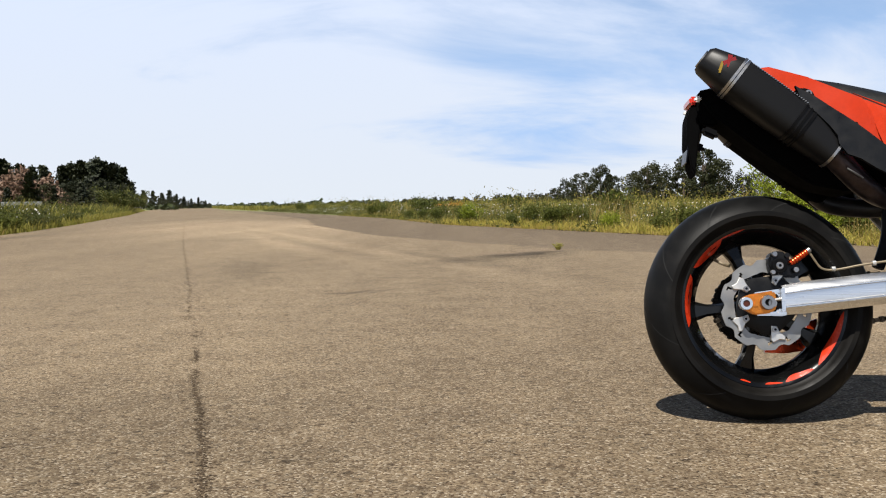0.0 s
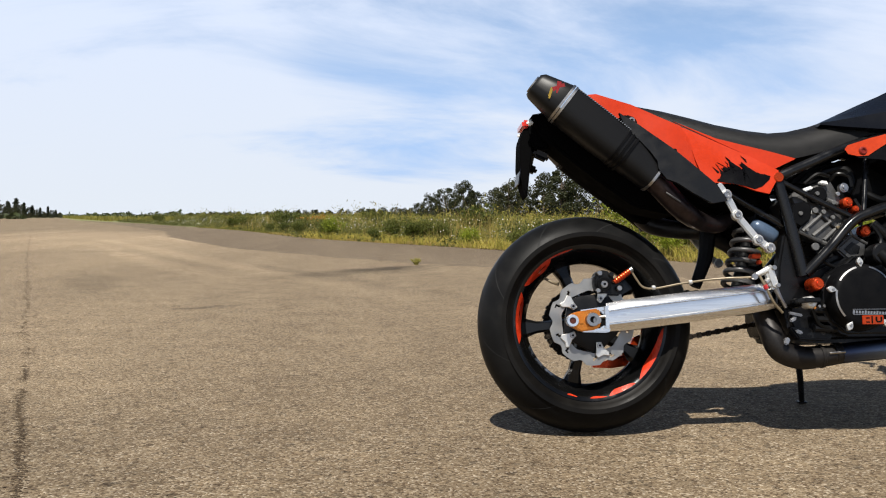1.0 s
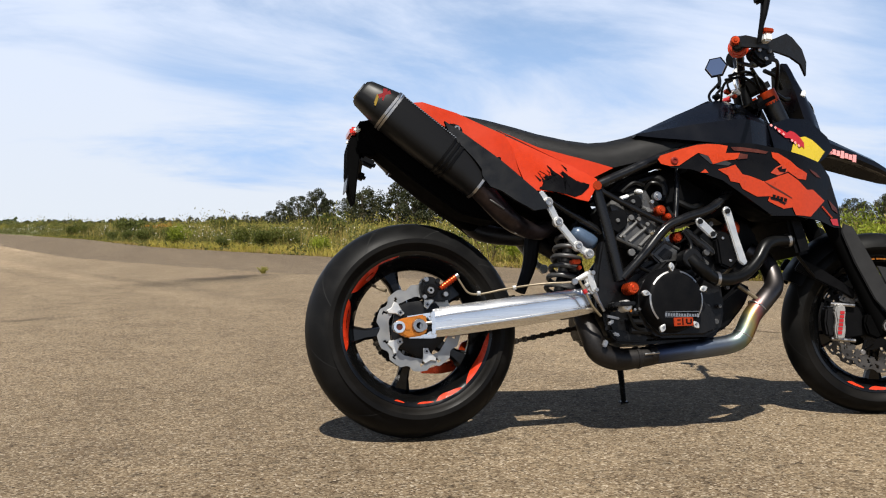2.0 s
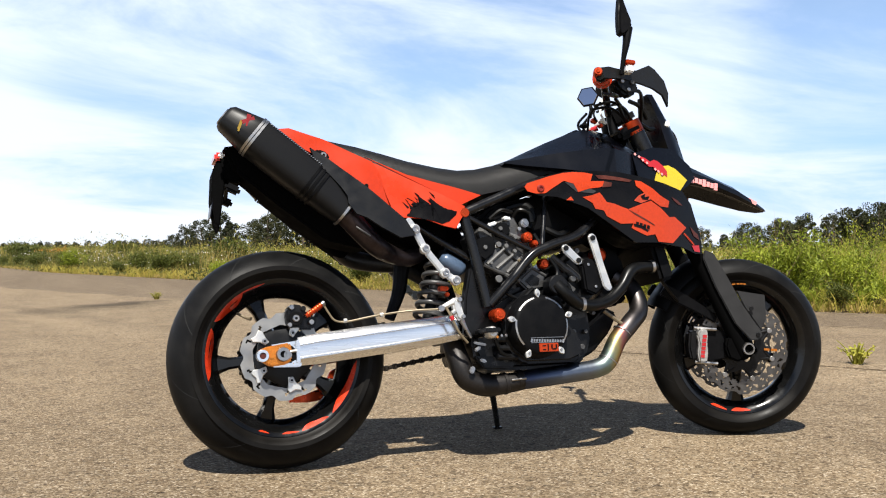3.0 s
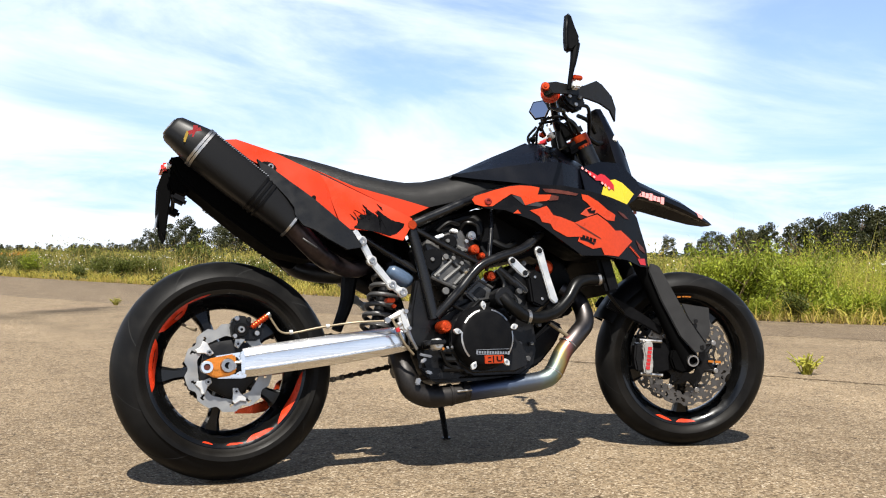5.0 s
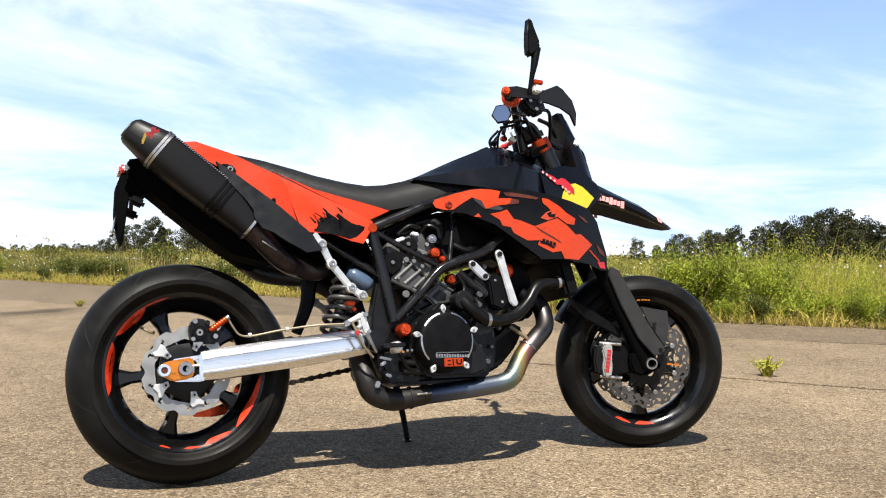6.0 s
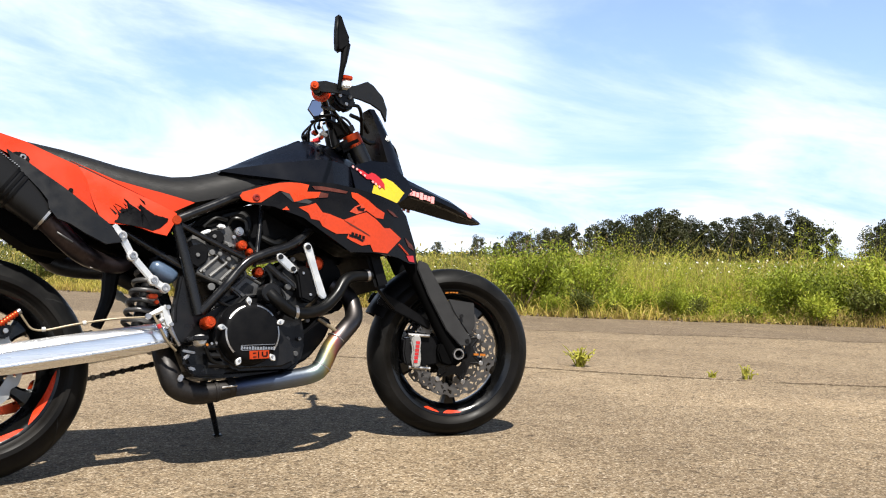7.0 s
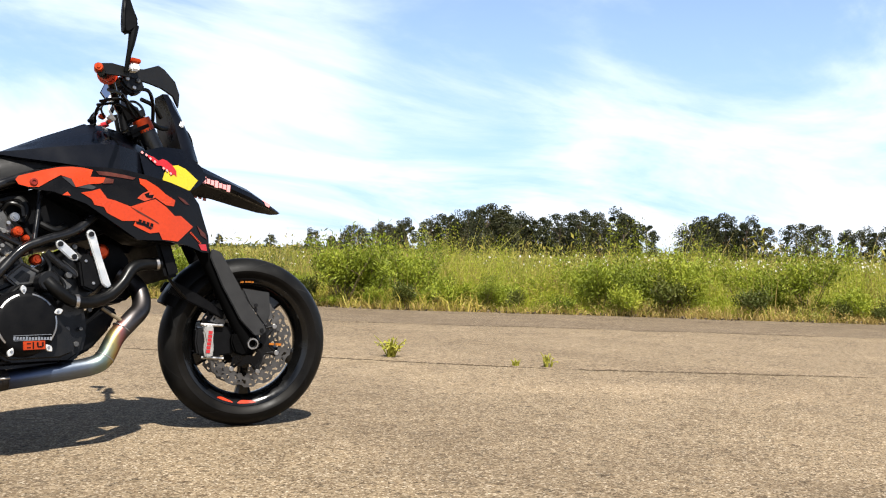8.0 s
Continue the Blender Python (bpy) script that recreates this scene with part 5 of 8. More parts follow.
    for k in range(5):
        a = radians(spoke_at + 72 * k)
        c, s = math.cos(a), math.sin(a)
        bm = bmesh.new()
        rings = []
        for r, half, dep in ((0.030, spoke_w * 0.62, 0.034), (0.070, spoke_w * 0.50, 0.030), (0.110, spoke_w * 0.42, 0.022), (rim_r - 0.075, spoke_w * 0.46, 0.017), (rim_r - drop, spoke_w * 0.75, 0.014), (rim_r - drop + 0.010, spoke_w * 1.15, 0.012)):
            ring = []
            for u, d in ((-1, -0.55), (-0.6, -1), (0.6, -1), (1, -0.55), (1, 0.55), (0.6, 1), (-0.6, 1), (-1, 0.55)):
                ring.append(Vector((c * r - s * half * u, dep * d, s * r + c * half * u)))
            rings.append(ring)
        loft(bm, rings)
        part("spoke", bm, M_RIM, w)
    bm = bmesh.new()
    lathe(bm, [(0, -lug), (0.024, -lug), (0.030, -lug + 0.006), (0.034, -0.042), (0.050, -0.036), (0.052, 0.036), (0.034, 0.042), (0.030, lug), (0, lug)], (0, 0, 0), (0, 1, 0), 32)
    part("hub", bm, M_RIM, w)
    return w


def wave_disc(parent, y, R, inner, lobes, mat, label, th=0.005, gap=(), deep=0.05):
    """A brake disc with a scalloped rim and slots cut right through it."""
    seg, rad = lobes * 12, 8
    bm = bmesh.new()
    wave = lambda k: 1 - deep * max(0.0, math.cos(lobes * 2 * math.pi * k / seg)) ** (0.5 if deep < 0.06 else 1.2)
    hollow = lambda k: 1 + (deep - 0.05) * max(0.0, math.cos(lobes * 2 * math.pi * k / seg + 2.4))
    vs = [[[bm.verts.new((math.cos(2 * math.pi * k / seg) * q, yy, math.sin(2 * math.pi * k / seg) * q)) for q in [inner * hollow(k) + (R * wave(k) - inner * hollow(k)) * m / rad for m in range(rad + 1)]] for k in range(seg)] for yy in (y - th / 2, y + th / 2)]
    cell = lambda k, m: (k % seg % 24, m) in gap
    for k in range(seg):
        k2 = (k + 1) % seg
        for m in range(rad):
            if cell(k, m):
                continue
            for L, flip in ((0, 1), (1, 0)):
                f = (vs[L][k][m], vs[L][k2][m], vs[L][k2][m + 1], vs[L][k][m + 1])
                bm.faces.new(f[::-1] if flip else f)
            for a, b, empty in (((k, m), (k2, m), m == 0 or cell(k, m - 1)), ((k2, m + 1), (k, m + 1), m == rad - 1 or cell(k, m + 1)), ((k2, m), (k2, m + 1), cell(k + 1, m)), ((k, m + 1), (k, m), cell(k - 1, m))):
                if empty:
                    bm.faces.new((vs[0][a[0]][a[1]], vs[0][b[0]][b[1]], vs[1][b[0]][b[1]], vs[1][a[0]][a[1]]))
    return part("brake_disc", bm, mat, parent, label, smooth=25)


REAR_GAP = ((3, 3), (3, 4), (3, 5), (4, 5), (19, 2), (19, 3), (18, 3), (18, 4))
FRONT_GAP = ((1, 4), (2, 4), (3, 4), (2, 5), (3, 5), (7, 2), (8, 2), (8, 3), (9, 3), (6, 6), (7, 6), (10, 5), (11, 5), (10, 6), (0, 0), (1, 0), (2, 0), (3, 0), (1, 1), (2, 1), (7, 0), (8, 0))
FRONT_GAP += tuple((k + 12, m) for k, m in FRONT_GAP)
# rear wheel
rw = wheel("rear_wheel", Matrix.Translation(V(RW[0], 0, RW[1])), 0.306, 0.176, 0.214, 0.036, 112, ((102, 126, 0.5), (120, 151, 2.8), (156, 196, 2.9), (250, 258, 0.5), (268, 281, 0.6), (283, 306, 1.5), (310, 355, 1.9)), 0.085)
wave_disc(rw, -0.088, 0.120, 0.084, 10, M_ROTOR, "bright scalloped steel rear brake disc", gap=REAR_GAP, deep=0.085)
bm = bmesh.new()
lathe(bm, [(0.024, -0.091), (0.060, -0.091), (0.078, -0.086), (0.078, -0.078), (0.024, -0.078)], (0, 0, 0), (0, 1, 0), 40, closed=True, wave=lambda a: 1 + 0.05 * math.cos(5 * a - 1.0))
part("disc_carrier", bm, M_DARKMETAL, rw, "black disc carrier")
for k in range(5):
    a = radians(69 + 72 * k)
    bm = bmesh.new()
    prism(bm, [(0.056, -0.006), (0.060, 0.008), (0.076, 0.010), (0.092, 0.022), (0.102, 0.018), (0.096, 0.004), (0.100, -0.014), (0.090, -0.018), (0.072, -0.010)], 0.0905, 0.0965, 0.0015, 1)
    bmesh.ops.transform(bm, matrix=Matrix.Rotation(-a, 4, "Y"), verts=bm.verts)
    lug = part("disc_lug", bm, M_SILVER, rw, "bright aluminium disc lug")
    bm = bmesh.new()
    disc_cyl(bm, (math.cos(a) * 0.068, -0.098, math.sin(a) * 0.068), (0, 1, 0), 0.0075, 0.006, seg=12)
    part("disc_bolt", bm, M_STEEL, lug)
    bm = bmesh.new()
    disc_cyl(bm, (math.cos(a) * 0.068, -0.1012, math.sin(a) * 0.068), (0, 1, 0), 0.0035, 0.0015, seg=8)
    part("bolt_socket", bm, M_BLACK, lug)
bm = bmesh.new()
tube(bm, [(math.cos(radians(132)) * 0.172, -0.02, math.sin(radians(132)) * 0.172), (math.cos(radians(130)) * 0.150, -0.035, math.sin(radians(130)) * 0.150), (math.cos(radians(127)) * 0.136, -0.05, math.sin(radians(127)) * 0.136)], [0.004, 0.004, 0.0055], seg=8)
part("valve", bm, M_BRASS, rw, "brass tyre valve")
bm = bmesh.new()
lathe(bm, [(0.050, 0.070), (0.098, 0.072), (0.098, 0.080), (0.050, 0.082)], (0, 0, 0), (0, 1, 0), 84, closed=True, wave=lambda a: 1 + 0.02 * math.cos(42 * a))
part("sprocket", bm, M_DARKMETAL, rw, "dark rear sprocket")

# front wheel, turned a little to the right with the steering
fm = STEER @ Matrix.Translation(V(FW[0], 0, FW[1]))
fw = wheel("front_wheel", fm, 0.290, 0.120, 0.214, 0.038, 52, ((240, 256, 0.9), (260, 278, 1.2)), 0.062, 0.035)
for y in (-0.066, 0.066):
    d = wave_disc(fw, y, 0.152, 0.106, 14, M_DISC, "scalloped steel front brake disc with cut-outs", gap=FRONT_GAP)
    bm = bmesh.new()
    lathe(bm, [(0.046, y - 0.004), (0.080, y - 0.003), (0.080, y + 0.003), (0.046, y + 0.004)], (0, 0, 0), (0, 1, 0), 70, closed=True, wave=lambda a: 1 + 0.10 * math.cos(7 * a - 1.9))
    part("disc_carrier", bm, M_DARKMETAL, fw)
    for k in range(7):
        a = radians(15 + k * 360 / 7)
        bm = bmesh.new()
        for da, r0 in ((0.05, 0.070), (0.45, 0.070)):
            tube(bm, [(math.cos(a + da) * r0, y, math.sin(a + da) * r0), (math.cos(a + 0.25) * 0.104, y, math.sin(a + 0.25) * 0.104)], 0.0052, seg=6)
        part("carrier_arm", bm, M_DARKMETAL, fw)
    for k in range(7):
        a = radians(15 + k * 360 / 7) + 0.25
        bm = bmesh.new()
        disc_cyl(bm, (math.cos(a) * 0.105, y, math.sin(a) * 0.105), (0, 1, 0), 0.0085, 0.012, seg=12)
        part("disc_bolt", bm, M_STEEL, fw)
for a, r, y, size in ((84, 0.207, -0.0495, (0.004, 0.0015, 0.008)), (87, 0.207, -0.0495, (0.004, 0.0015, 0.010)), (90, 0.207, -0.0495, (0.004, 0.0015, 0.008)), (94, 0.207, -0.0495, (0.004, 0.0015, 0.012)), (-6, 0.080, -0.073, (0.018, 0.0015, 0.007)), (-6, 0.104, -0.073, (0.020, 0.0015, 0.008))):
    bm = bmesh.new()
    box(bm, (r, y, 0), size, bev=0.0)
    bmesh.ops.transform(bm, matrix=Matrix.Rotation(radians(-a), 4, "Y"), verts=bm.verts)
    part("rim_mark", bm, M_GOLD, fw, "small gold marks on the wheel")

# swingarm: box-section aluminium arms with ribs, axle block, nut
for s in (1, -1):
    bm = bmesh.new()
    rings = []
    for x, zl, zh, w0, w1 in ((0.046, 0.279, 0.356, 0.106, 0.138), (0.10, 0.282, 0.366, 0.106, 0.142), (0.30, 0.304, 0.388, 0.104, 0.146), (0.46, 0.326, 0.404, 0.098, 0.150), (0.505, 0.334, 0.406, 0.080, 0.150), (0.56, 0.345, 0.40, 0.04, 0.140)):
        c = 0.010
        rings.append([V(x, s * w, z) for w, z in ((w0, zl + c), (w0 + c, zl), (w1 - c, zl), (w1 - 0.003, zl + c), (w1, zl + (zh - zl) * 0.22), (w1 - 0.004, zl + (zh - zl) * 0.25), (w1 - 0.004, zl + (zh - zl) * 0.27), (w1 + 0.001, zl + (zh - zl) * 0.31), (w1 + 0.002, zl + (zh - zl) * 0.50), (w1 + 0.0005, zl + (zh - zl) * 0.68), (w1 - 0.004, zl + (zh - zl) * 0.71), (w1 - 0.004, zl + (zh - zl) * 0.73), (w1 - 0.001, zl + (zh - zl) * 0.76), (w1 - 0.006, zh - c), (w1 - c - 0.005, zh), (w0 + c, zh), (w0, zh - c))])
    loft(bm, rings)
    arm = part("swingarm", bm, M_ALU, bike, "bright polished aluminium swingarm")
    bm = bmesh.new()
    prism(bm, [(-0.026, 0.278), (-0.022, 0.287), (0.030, 0.288), (0.034, 0.334), (-0.026, 0.332), (-0.030, 0.338), (0.048, 0.348), (0.056, 0.345), (0.056, 0.280), (0.046, 0.276)], s * 0.112, s * 0.134, 0.003)
    part("axle_slot", bm, M_ALU, arm, "aluminium axle slot")
    bm = bmesh.new()
    prism(bm, [(-0.068, 0.300), (-0.064, 0.322), (-0.046, 0.332), (0.020, 0.342), (0.028, 0.328), (0.024, 0.312), (0.028, 0.296), (0.012, 0.284), (-0.030, 0.279), (-0.046, 0.288)], s * 0.118, s * 0.141, 0.004)
    blk = part("chain_adjuster", bm, M_GOLD, arm, "orange anodised chain adjuster block")
    bm = bmesh.new()
    prism(bm, [(-0.036, 0.300), (-0.030, 0.322), (-0.020, 0.324), (-0.022, 0.300)], s * 0.140, s * 0.1445, 0.002)
    part("adjuster_rib", bm, M_GOLD, blk)
    # solid black block paints the shade inside the axle slot
    bm = bmesh.new()
    box(bm, V(0.038, s * 0.128, 0.310), (0.022, 0.014, 0.034), bev=0.002)
    part("slot_shadow_gap", bm, M_BLACK, arm, "black block for the shade in the axle slot")
    bm = bmesh.new()
    tube(bm, [V(0.022, s * 0.136, 0.318), V(0.046, s * 0.136, 0.320)], 0.005, seg=8)
    part("adjuster_screw", bm, M_STEEL, arm)
    bm = bmesh.new()
    lathe(bm, [(0.009, 0.008), (0.016, 0.008), (0.017, 0.005), (0.017, -0.008)], V(-0.052, s * 0.138, 0.309), RIGHT * s, 20)
    part("adjuster_bolt", bm, M_ALU, arm, "bright steel adjuster ring")
    bm = bmesh.new()
    disc_cyl(bm, V(-0.052, s * 0.140, 0.309), RIGHT, 0.0095, 0.006)
    part("adjuster_cap", bm, M_BROWN_DECAL, arm)
    bm = bmesh.new()
    lathe(bm, [(0.009, -0.012), (0.018, -0.012), (0.020, -0.006), (0.020, 0.010), (0.013, 0.012), (0.009, 0.004)], V(0.002, s * 0.142, 0.311), (0, 1, 0), 12)
    part("axle_nut", bm, M_STEEL, arm, "steel axle nut")
    bm = bmesh.new()
    disc_cyl(bm, V(0.002, s * 0.142, 0.311), RIGHT, 0.0095, 0.012, seg=14)
    part("axle_bore", bm, M_BLACK, arm)
    bm = bmesh.new()
    box(bm, V(0.044, s * 0.1395, 0.318), (0.010, 0.010, 0.062), bev=0.002)
    part("end_plate", bm, M_ALU, arm)
bm = bmesh.new()
tube(bm, [V(RW[0], -0.15, 0.309), V(RW[0], 0.15, 0.309)], 0.011, seg=14)
part("rear_axle", bm, M_STEEL, bike)
bm = bmesh.new()
box(bm, V(0.545, 0, 0.375), (0.09, 0.28, 0.075), bev=0.012)
part("swingarm_pivot", bm, M_DARKMETAL, bike)

# rear brake caliper, hose and pipes
bm = bmesh.new()
prism(bm, [(0.026, 0.384), (0.016, 0.410), (0.020, 0.436), (0.036, 0.450), (0.064, 0.446), (0.080, 0.430), (0.070, 0.410), (0.064, 0.386)], 0.066, 0.112, 0.006, 2)
prism(bm, [(0.052, 0.380), (0.056, 0.412), (0.098, 0.420), (0.108, 0.402), (0.094, 0.378)], 0.070, 0.104, 0.005, 2)
cal = part("rear_caliper", bm, M_DARKMETAL, bike, "black rear brake caliper")
for x, z, rr, mt in ((0.045, 0.409, 0.020, M_BLACK), (0.034, 0.440, 0.007, M_STEEL), (0.066, 0.436, 0.007, M_DARKMETAL), (0.028, 0.392, 0.006, M_STEEL), (0.088, 0.398, 0.007, M_STEEL)):
    bm = bmesh.new()
    disc_cyl(bm, V(x, 0.114, z), RIGHT, rr, 0.012)
    part("caliper_bolt", bm, mt, cal)
bm = bmesh.new()
lathe(bm, [(0.004, 0.002), (0.008, 0.002), (0.010, 0), (0.010, -0.006)], V(0.045, 0.122, 0.409), RIGHT, 14)
part("pin_cap", bm, M_STEEL, cal, "steel pin end")
bm = bmesh.new()
tube(bm, [V(0.073, 0.118, 0.414), V(0.123, 0.118, 0.449)], 0.0065, seg=10)
for k in range(6):
    c0 = V(0.080, 0.118, 0.419).lerp(V(0.113, 0.118, 0.442), k / 5)
    disc_cyl(bm, c0, V(0.05, 0, 0.035), 0.0092, 0.0045, seg=12)
part("hose_sleeve", bm, M_ANOD, cal, "ribbed orange-red hose sleeve")
bm = bmesh.new()
disc_cyl(bm, V(0.121, 0.118, 0.448), V(0.05, 0, 0.035), 0.008, 0.010, seg=12)
part("sleeve_end", bm, M_STEEL, cal)
bm = bmesh.new()
tube(bm, [V(0.122, 0.118, 0.447), V(0.135, 0.120, 0.423), V(0.153, 0.122, 0.400), V(0.187, 0.125, 0.396), V(0.263, 0.13, 0.409), V(0.36, 0.14, 0.420), V(0.445, 0.18, 0.420)], 0.0030, seg=8)
part("rear_brake_hose", bm, M_BRASS, bike, "braided brass-coloured brake hose")
for x, z in ((0.180, 0.398), (0.285, 0.412)):
    bm = bmesh.new()
    disc_cyl(bm, V(x, 0.128, z), Vector((1, 0, 0.1)), 0.0065, 0.010, seg=10)
    part("hose_clip", bm, M_SILVER, bike)
# master cylinder
bm = bmesh.new()
prism(bm, [(0.474, 0.440), (0.484, 0.455), (0.498, 0.450), (0.503, 0.425), (0.512, 0.392), (0.500, 0.382), (0.486, 0.390), (0.478, 0.415)], 0.172, 0.196, 0.006, 2)
tube(bm, [V(0.440, 0.185, 0.420), V(0.462, 0.185, 0.430), V(0.484, 0.185, 0.440)], [0.007, 0.008, 0.010], seg=10)
tube(bm, [V(0.485, 0.185, 0.412), V(0.472, 0.19, 0.404)], 0.008, seg=10)
mc = part("brake_master_cylinder", bm, M_SILVER, bike, "lumpy cast silver rear brake master cylinder")
for x, z, rr in ((0.496, 0.444, 0.007), (0.504, 0.396, 0.006), (0.440, 0.420, 0.009)):
    bm = bmesh.new()
    disc_cyl(bm, V(x, 0.198, z), RIGHT, rr, 0.008, seg=12)
    part("cylinder_bolt", bm, M_STEEL, mc)
bm = bmesh.new()
tube(bm, [V(0.503, 0.185, 0.388), V(0.512, 0.186, 0.366), V(0.528, 0.186, 0.336)], [0.008, 0.006, 0.005], seg=8)
part("push_rod", bm, M_STEEL, mc)
bm = bmesh.new()
tube(bm, [V(0.456, 0.192, 0.424), V(0.470, 0.196, 0.392), V(0.490, 0.196, 0.350), V(0.516, 0.19, 0.322)], 0.0038, seg=8)
part("brake_hose", bm, M_BRASS, bike, "thin translucent brake hose")
bm = bmesh.new()
disc_cyl(bm, V(0.470, 0.196, 0.392), V(0.014, 0, -0.035), 0.0065, 0.012, seg=10)
part("hose_joint", bm, M_RED, bike, "red hose joint")
bm = bmesh.new()
box(bm, V(0.530, 0.165, 0.372), (0.034, 0.02, 0.060), bev=0.004)
part("foot_rest_hanger", bm, M_DARKMETAL, bike, "worn grey foot rest hanger")

# red guide under the swingarm on the far side, chain
bm = bmesh.new()
prism(bm, [(0.056, 0.183), (0.063, 0.193), (0.089, 0.199), (0.117, 0.207), (0.164, 0.223), (0.184, 0.269), (0.208, 0.279), (0.204, 0.249), (0.228, 0.234), (0.186, 0.190), (0.116, 0.180)], -0.112, -0.094, 0.003)
part("chain_guide", bm, M_ANOD, bike, "orange-red chain guide fin")
bm = bmesh.new()
cA, cB, rA, rB = Vector((RW[0], 0, 0.309)), Vector((0.585, 0, 0.352)), 0.098, 0.042
n_links = 0
loop = []
dv = (cB - cA).normalized()
nv = Vector((-dv.z, 0, dv.x))
for k in range(60):
    loop.append((cA - nv * rA).lerp(cB - nv * rB, k / 60))
for k in range(10):
    a = math.pi * k / 10
    loop.append(cB + rB * (-nv * math.cos(a) + dv * math.sin(a)))
for k in range(60):
    loop.append((cB + nv * rB).lerp(cA + nv * rA, k / 60))
for k in range(24):
    a = math.pi * k / 24
    loop.append(cA + rA * (nv * math.cos(a) - dv * math.sin(a)))
dist = 0.0
nxt = 0.0
for p, q in zip(loop, loop[1:] + loop[:1]):
    seg = (q - p).length
    while nxt <= dist + seg:
        c = p.lerp(q, (nxt - dist) / max(seg, 1e-6))
        ang = math.atan2((q - p).z, (q - p).x)
        for y in ((0.083, 0.069) if n_links % 2 else (0.080, 0.072)):
            box(bm, (c.x, y, c.z), (0.0125 if n_links % 2 else 0.0170, 0.003, 0.0165 if n_links % 2 else 0.0115), Matrix.Rotation(-ang, 3, "Y"), bev=0.003, segs=1)
        n_links += 1
        nxt += 0.0145
    dist += seg
part("chain", bm, M_CHAIN, bike, "oily drive chain")

# side stand
bm = bmesh.new()
tube(bm, [V(0.70, -0.13, 0.245), V(0.765, -0.25, 0.15), V(0.815, -0.352, 0.067)], [0.012, 0.010, 0.009], seg=10, n=3)
box(bm, V(0.818, -0.360, 0.0615), (0.030, 0.022, 0.006), Matrix.Rotation(radians(9), 3, "X"), bev=0.002)
part("side_stand", bm, M_FRAME, bike, "black side stand leg")

# ---- exhaust ----
PIPE_R = 0.028
bm = bmesh.new()
tube(bm, [V(1.075, 0.06, 0.520), V(1.117, 0.09, 0.478), V(1.114, 0.125, 0.410), V(1.064, 0.148, 0.363), V(1.015, 0.152, 0.316), V(0.978, 0.152, 0.257), V(0.945, 0.148, 0.236), V(0.875, 0.143, 0.226), V(0.76, 0.138, 0.216), V(0.70, 0.135, 0.211)],
     [PIPE_R, PIPE_R, PIPE_R + 0.001, PIPE_R + 0.001, PIPE_R, PIPE_R + 0.001, PIPE_R, PIPE_R, PIPE_R, PIPE_R], seg=18)
hp = part("header_pipe", bm, M_TITAN, bike, "heat-tinted titanium header pipe with gold and blue bands", smooth=60)
for x, w, z, d in ((0.978, 0.152, 0.257, (0.55, 0.8)), (1.035, 0.151, 0.341, (0.62, 0.78))):
    bm = bmesh.new()
    lathe(bm, [(PIPE_R, -0.003), (PIPE_R + 0.0025, -0.001), (PIPE_R + 0.0025, 0.001), (PIPE_R, 0.003)], V(x, w, z), Vector((d[0], 0, d[1])), 18)
    part("weld", bm, M_STEEL, hp)
bm = bmesh.new()
tube(bm, [V(0.72, 0.135, 0.212), V(0.64, 0.13, 0.203), V(0.585, 0.125, 0.202), V(0.535, 0.12, 0.225), V(0.516, 0.11, 0.275), V(0.512, 0.07, 0.335), V(0.52, 0.0, 0.42), V(0.50, -0.06, 0.52), V(0.40, -0.06, 0.58)],
     [0.026, 0.030, 0.033, 0.034, 0.033, 0.030, 0.027, 0.025, 0.024], seg=18)
part("collector_pipe", bm, M_SOOT, bike, "sooty dark steel collector pipe", smooth=60)
bm = bmesh.new()
disc_cyl(bm, V(0.69, 0.135, 0.2115), Vector((1, 0, 0.1)), 0.0295, 0.020)
disc_cyl(bm, V(0.645, 0.13, 0.204), Vector((1, 0, 0.1)), 0.0325, 0.010)
part("pipe_clamp", bm, M_SOOT, bike)
bm = bmesh.new()
tube(bm, [V(0.655, 0.162, 0.212), V(0.70, 0.164, 0.215)], 0.004, seg=8)
part("clamp_bolt", bm, M_STEEL, bike)

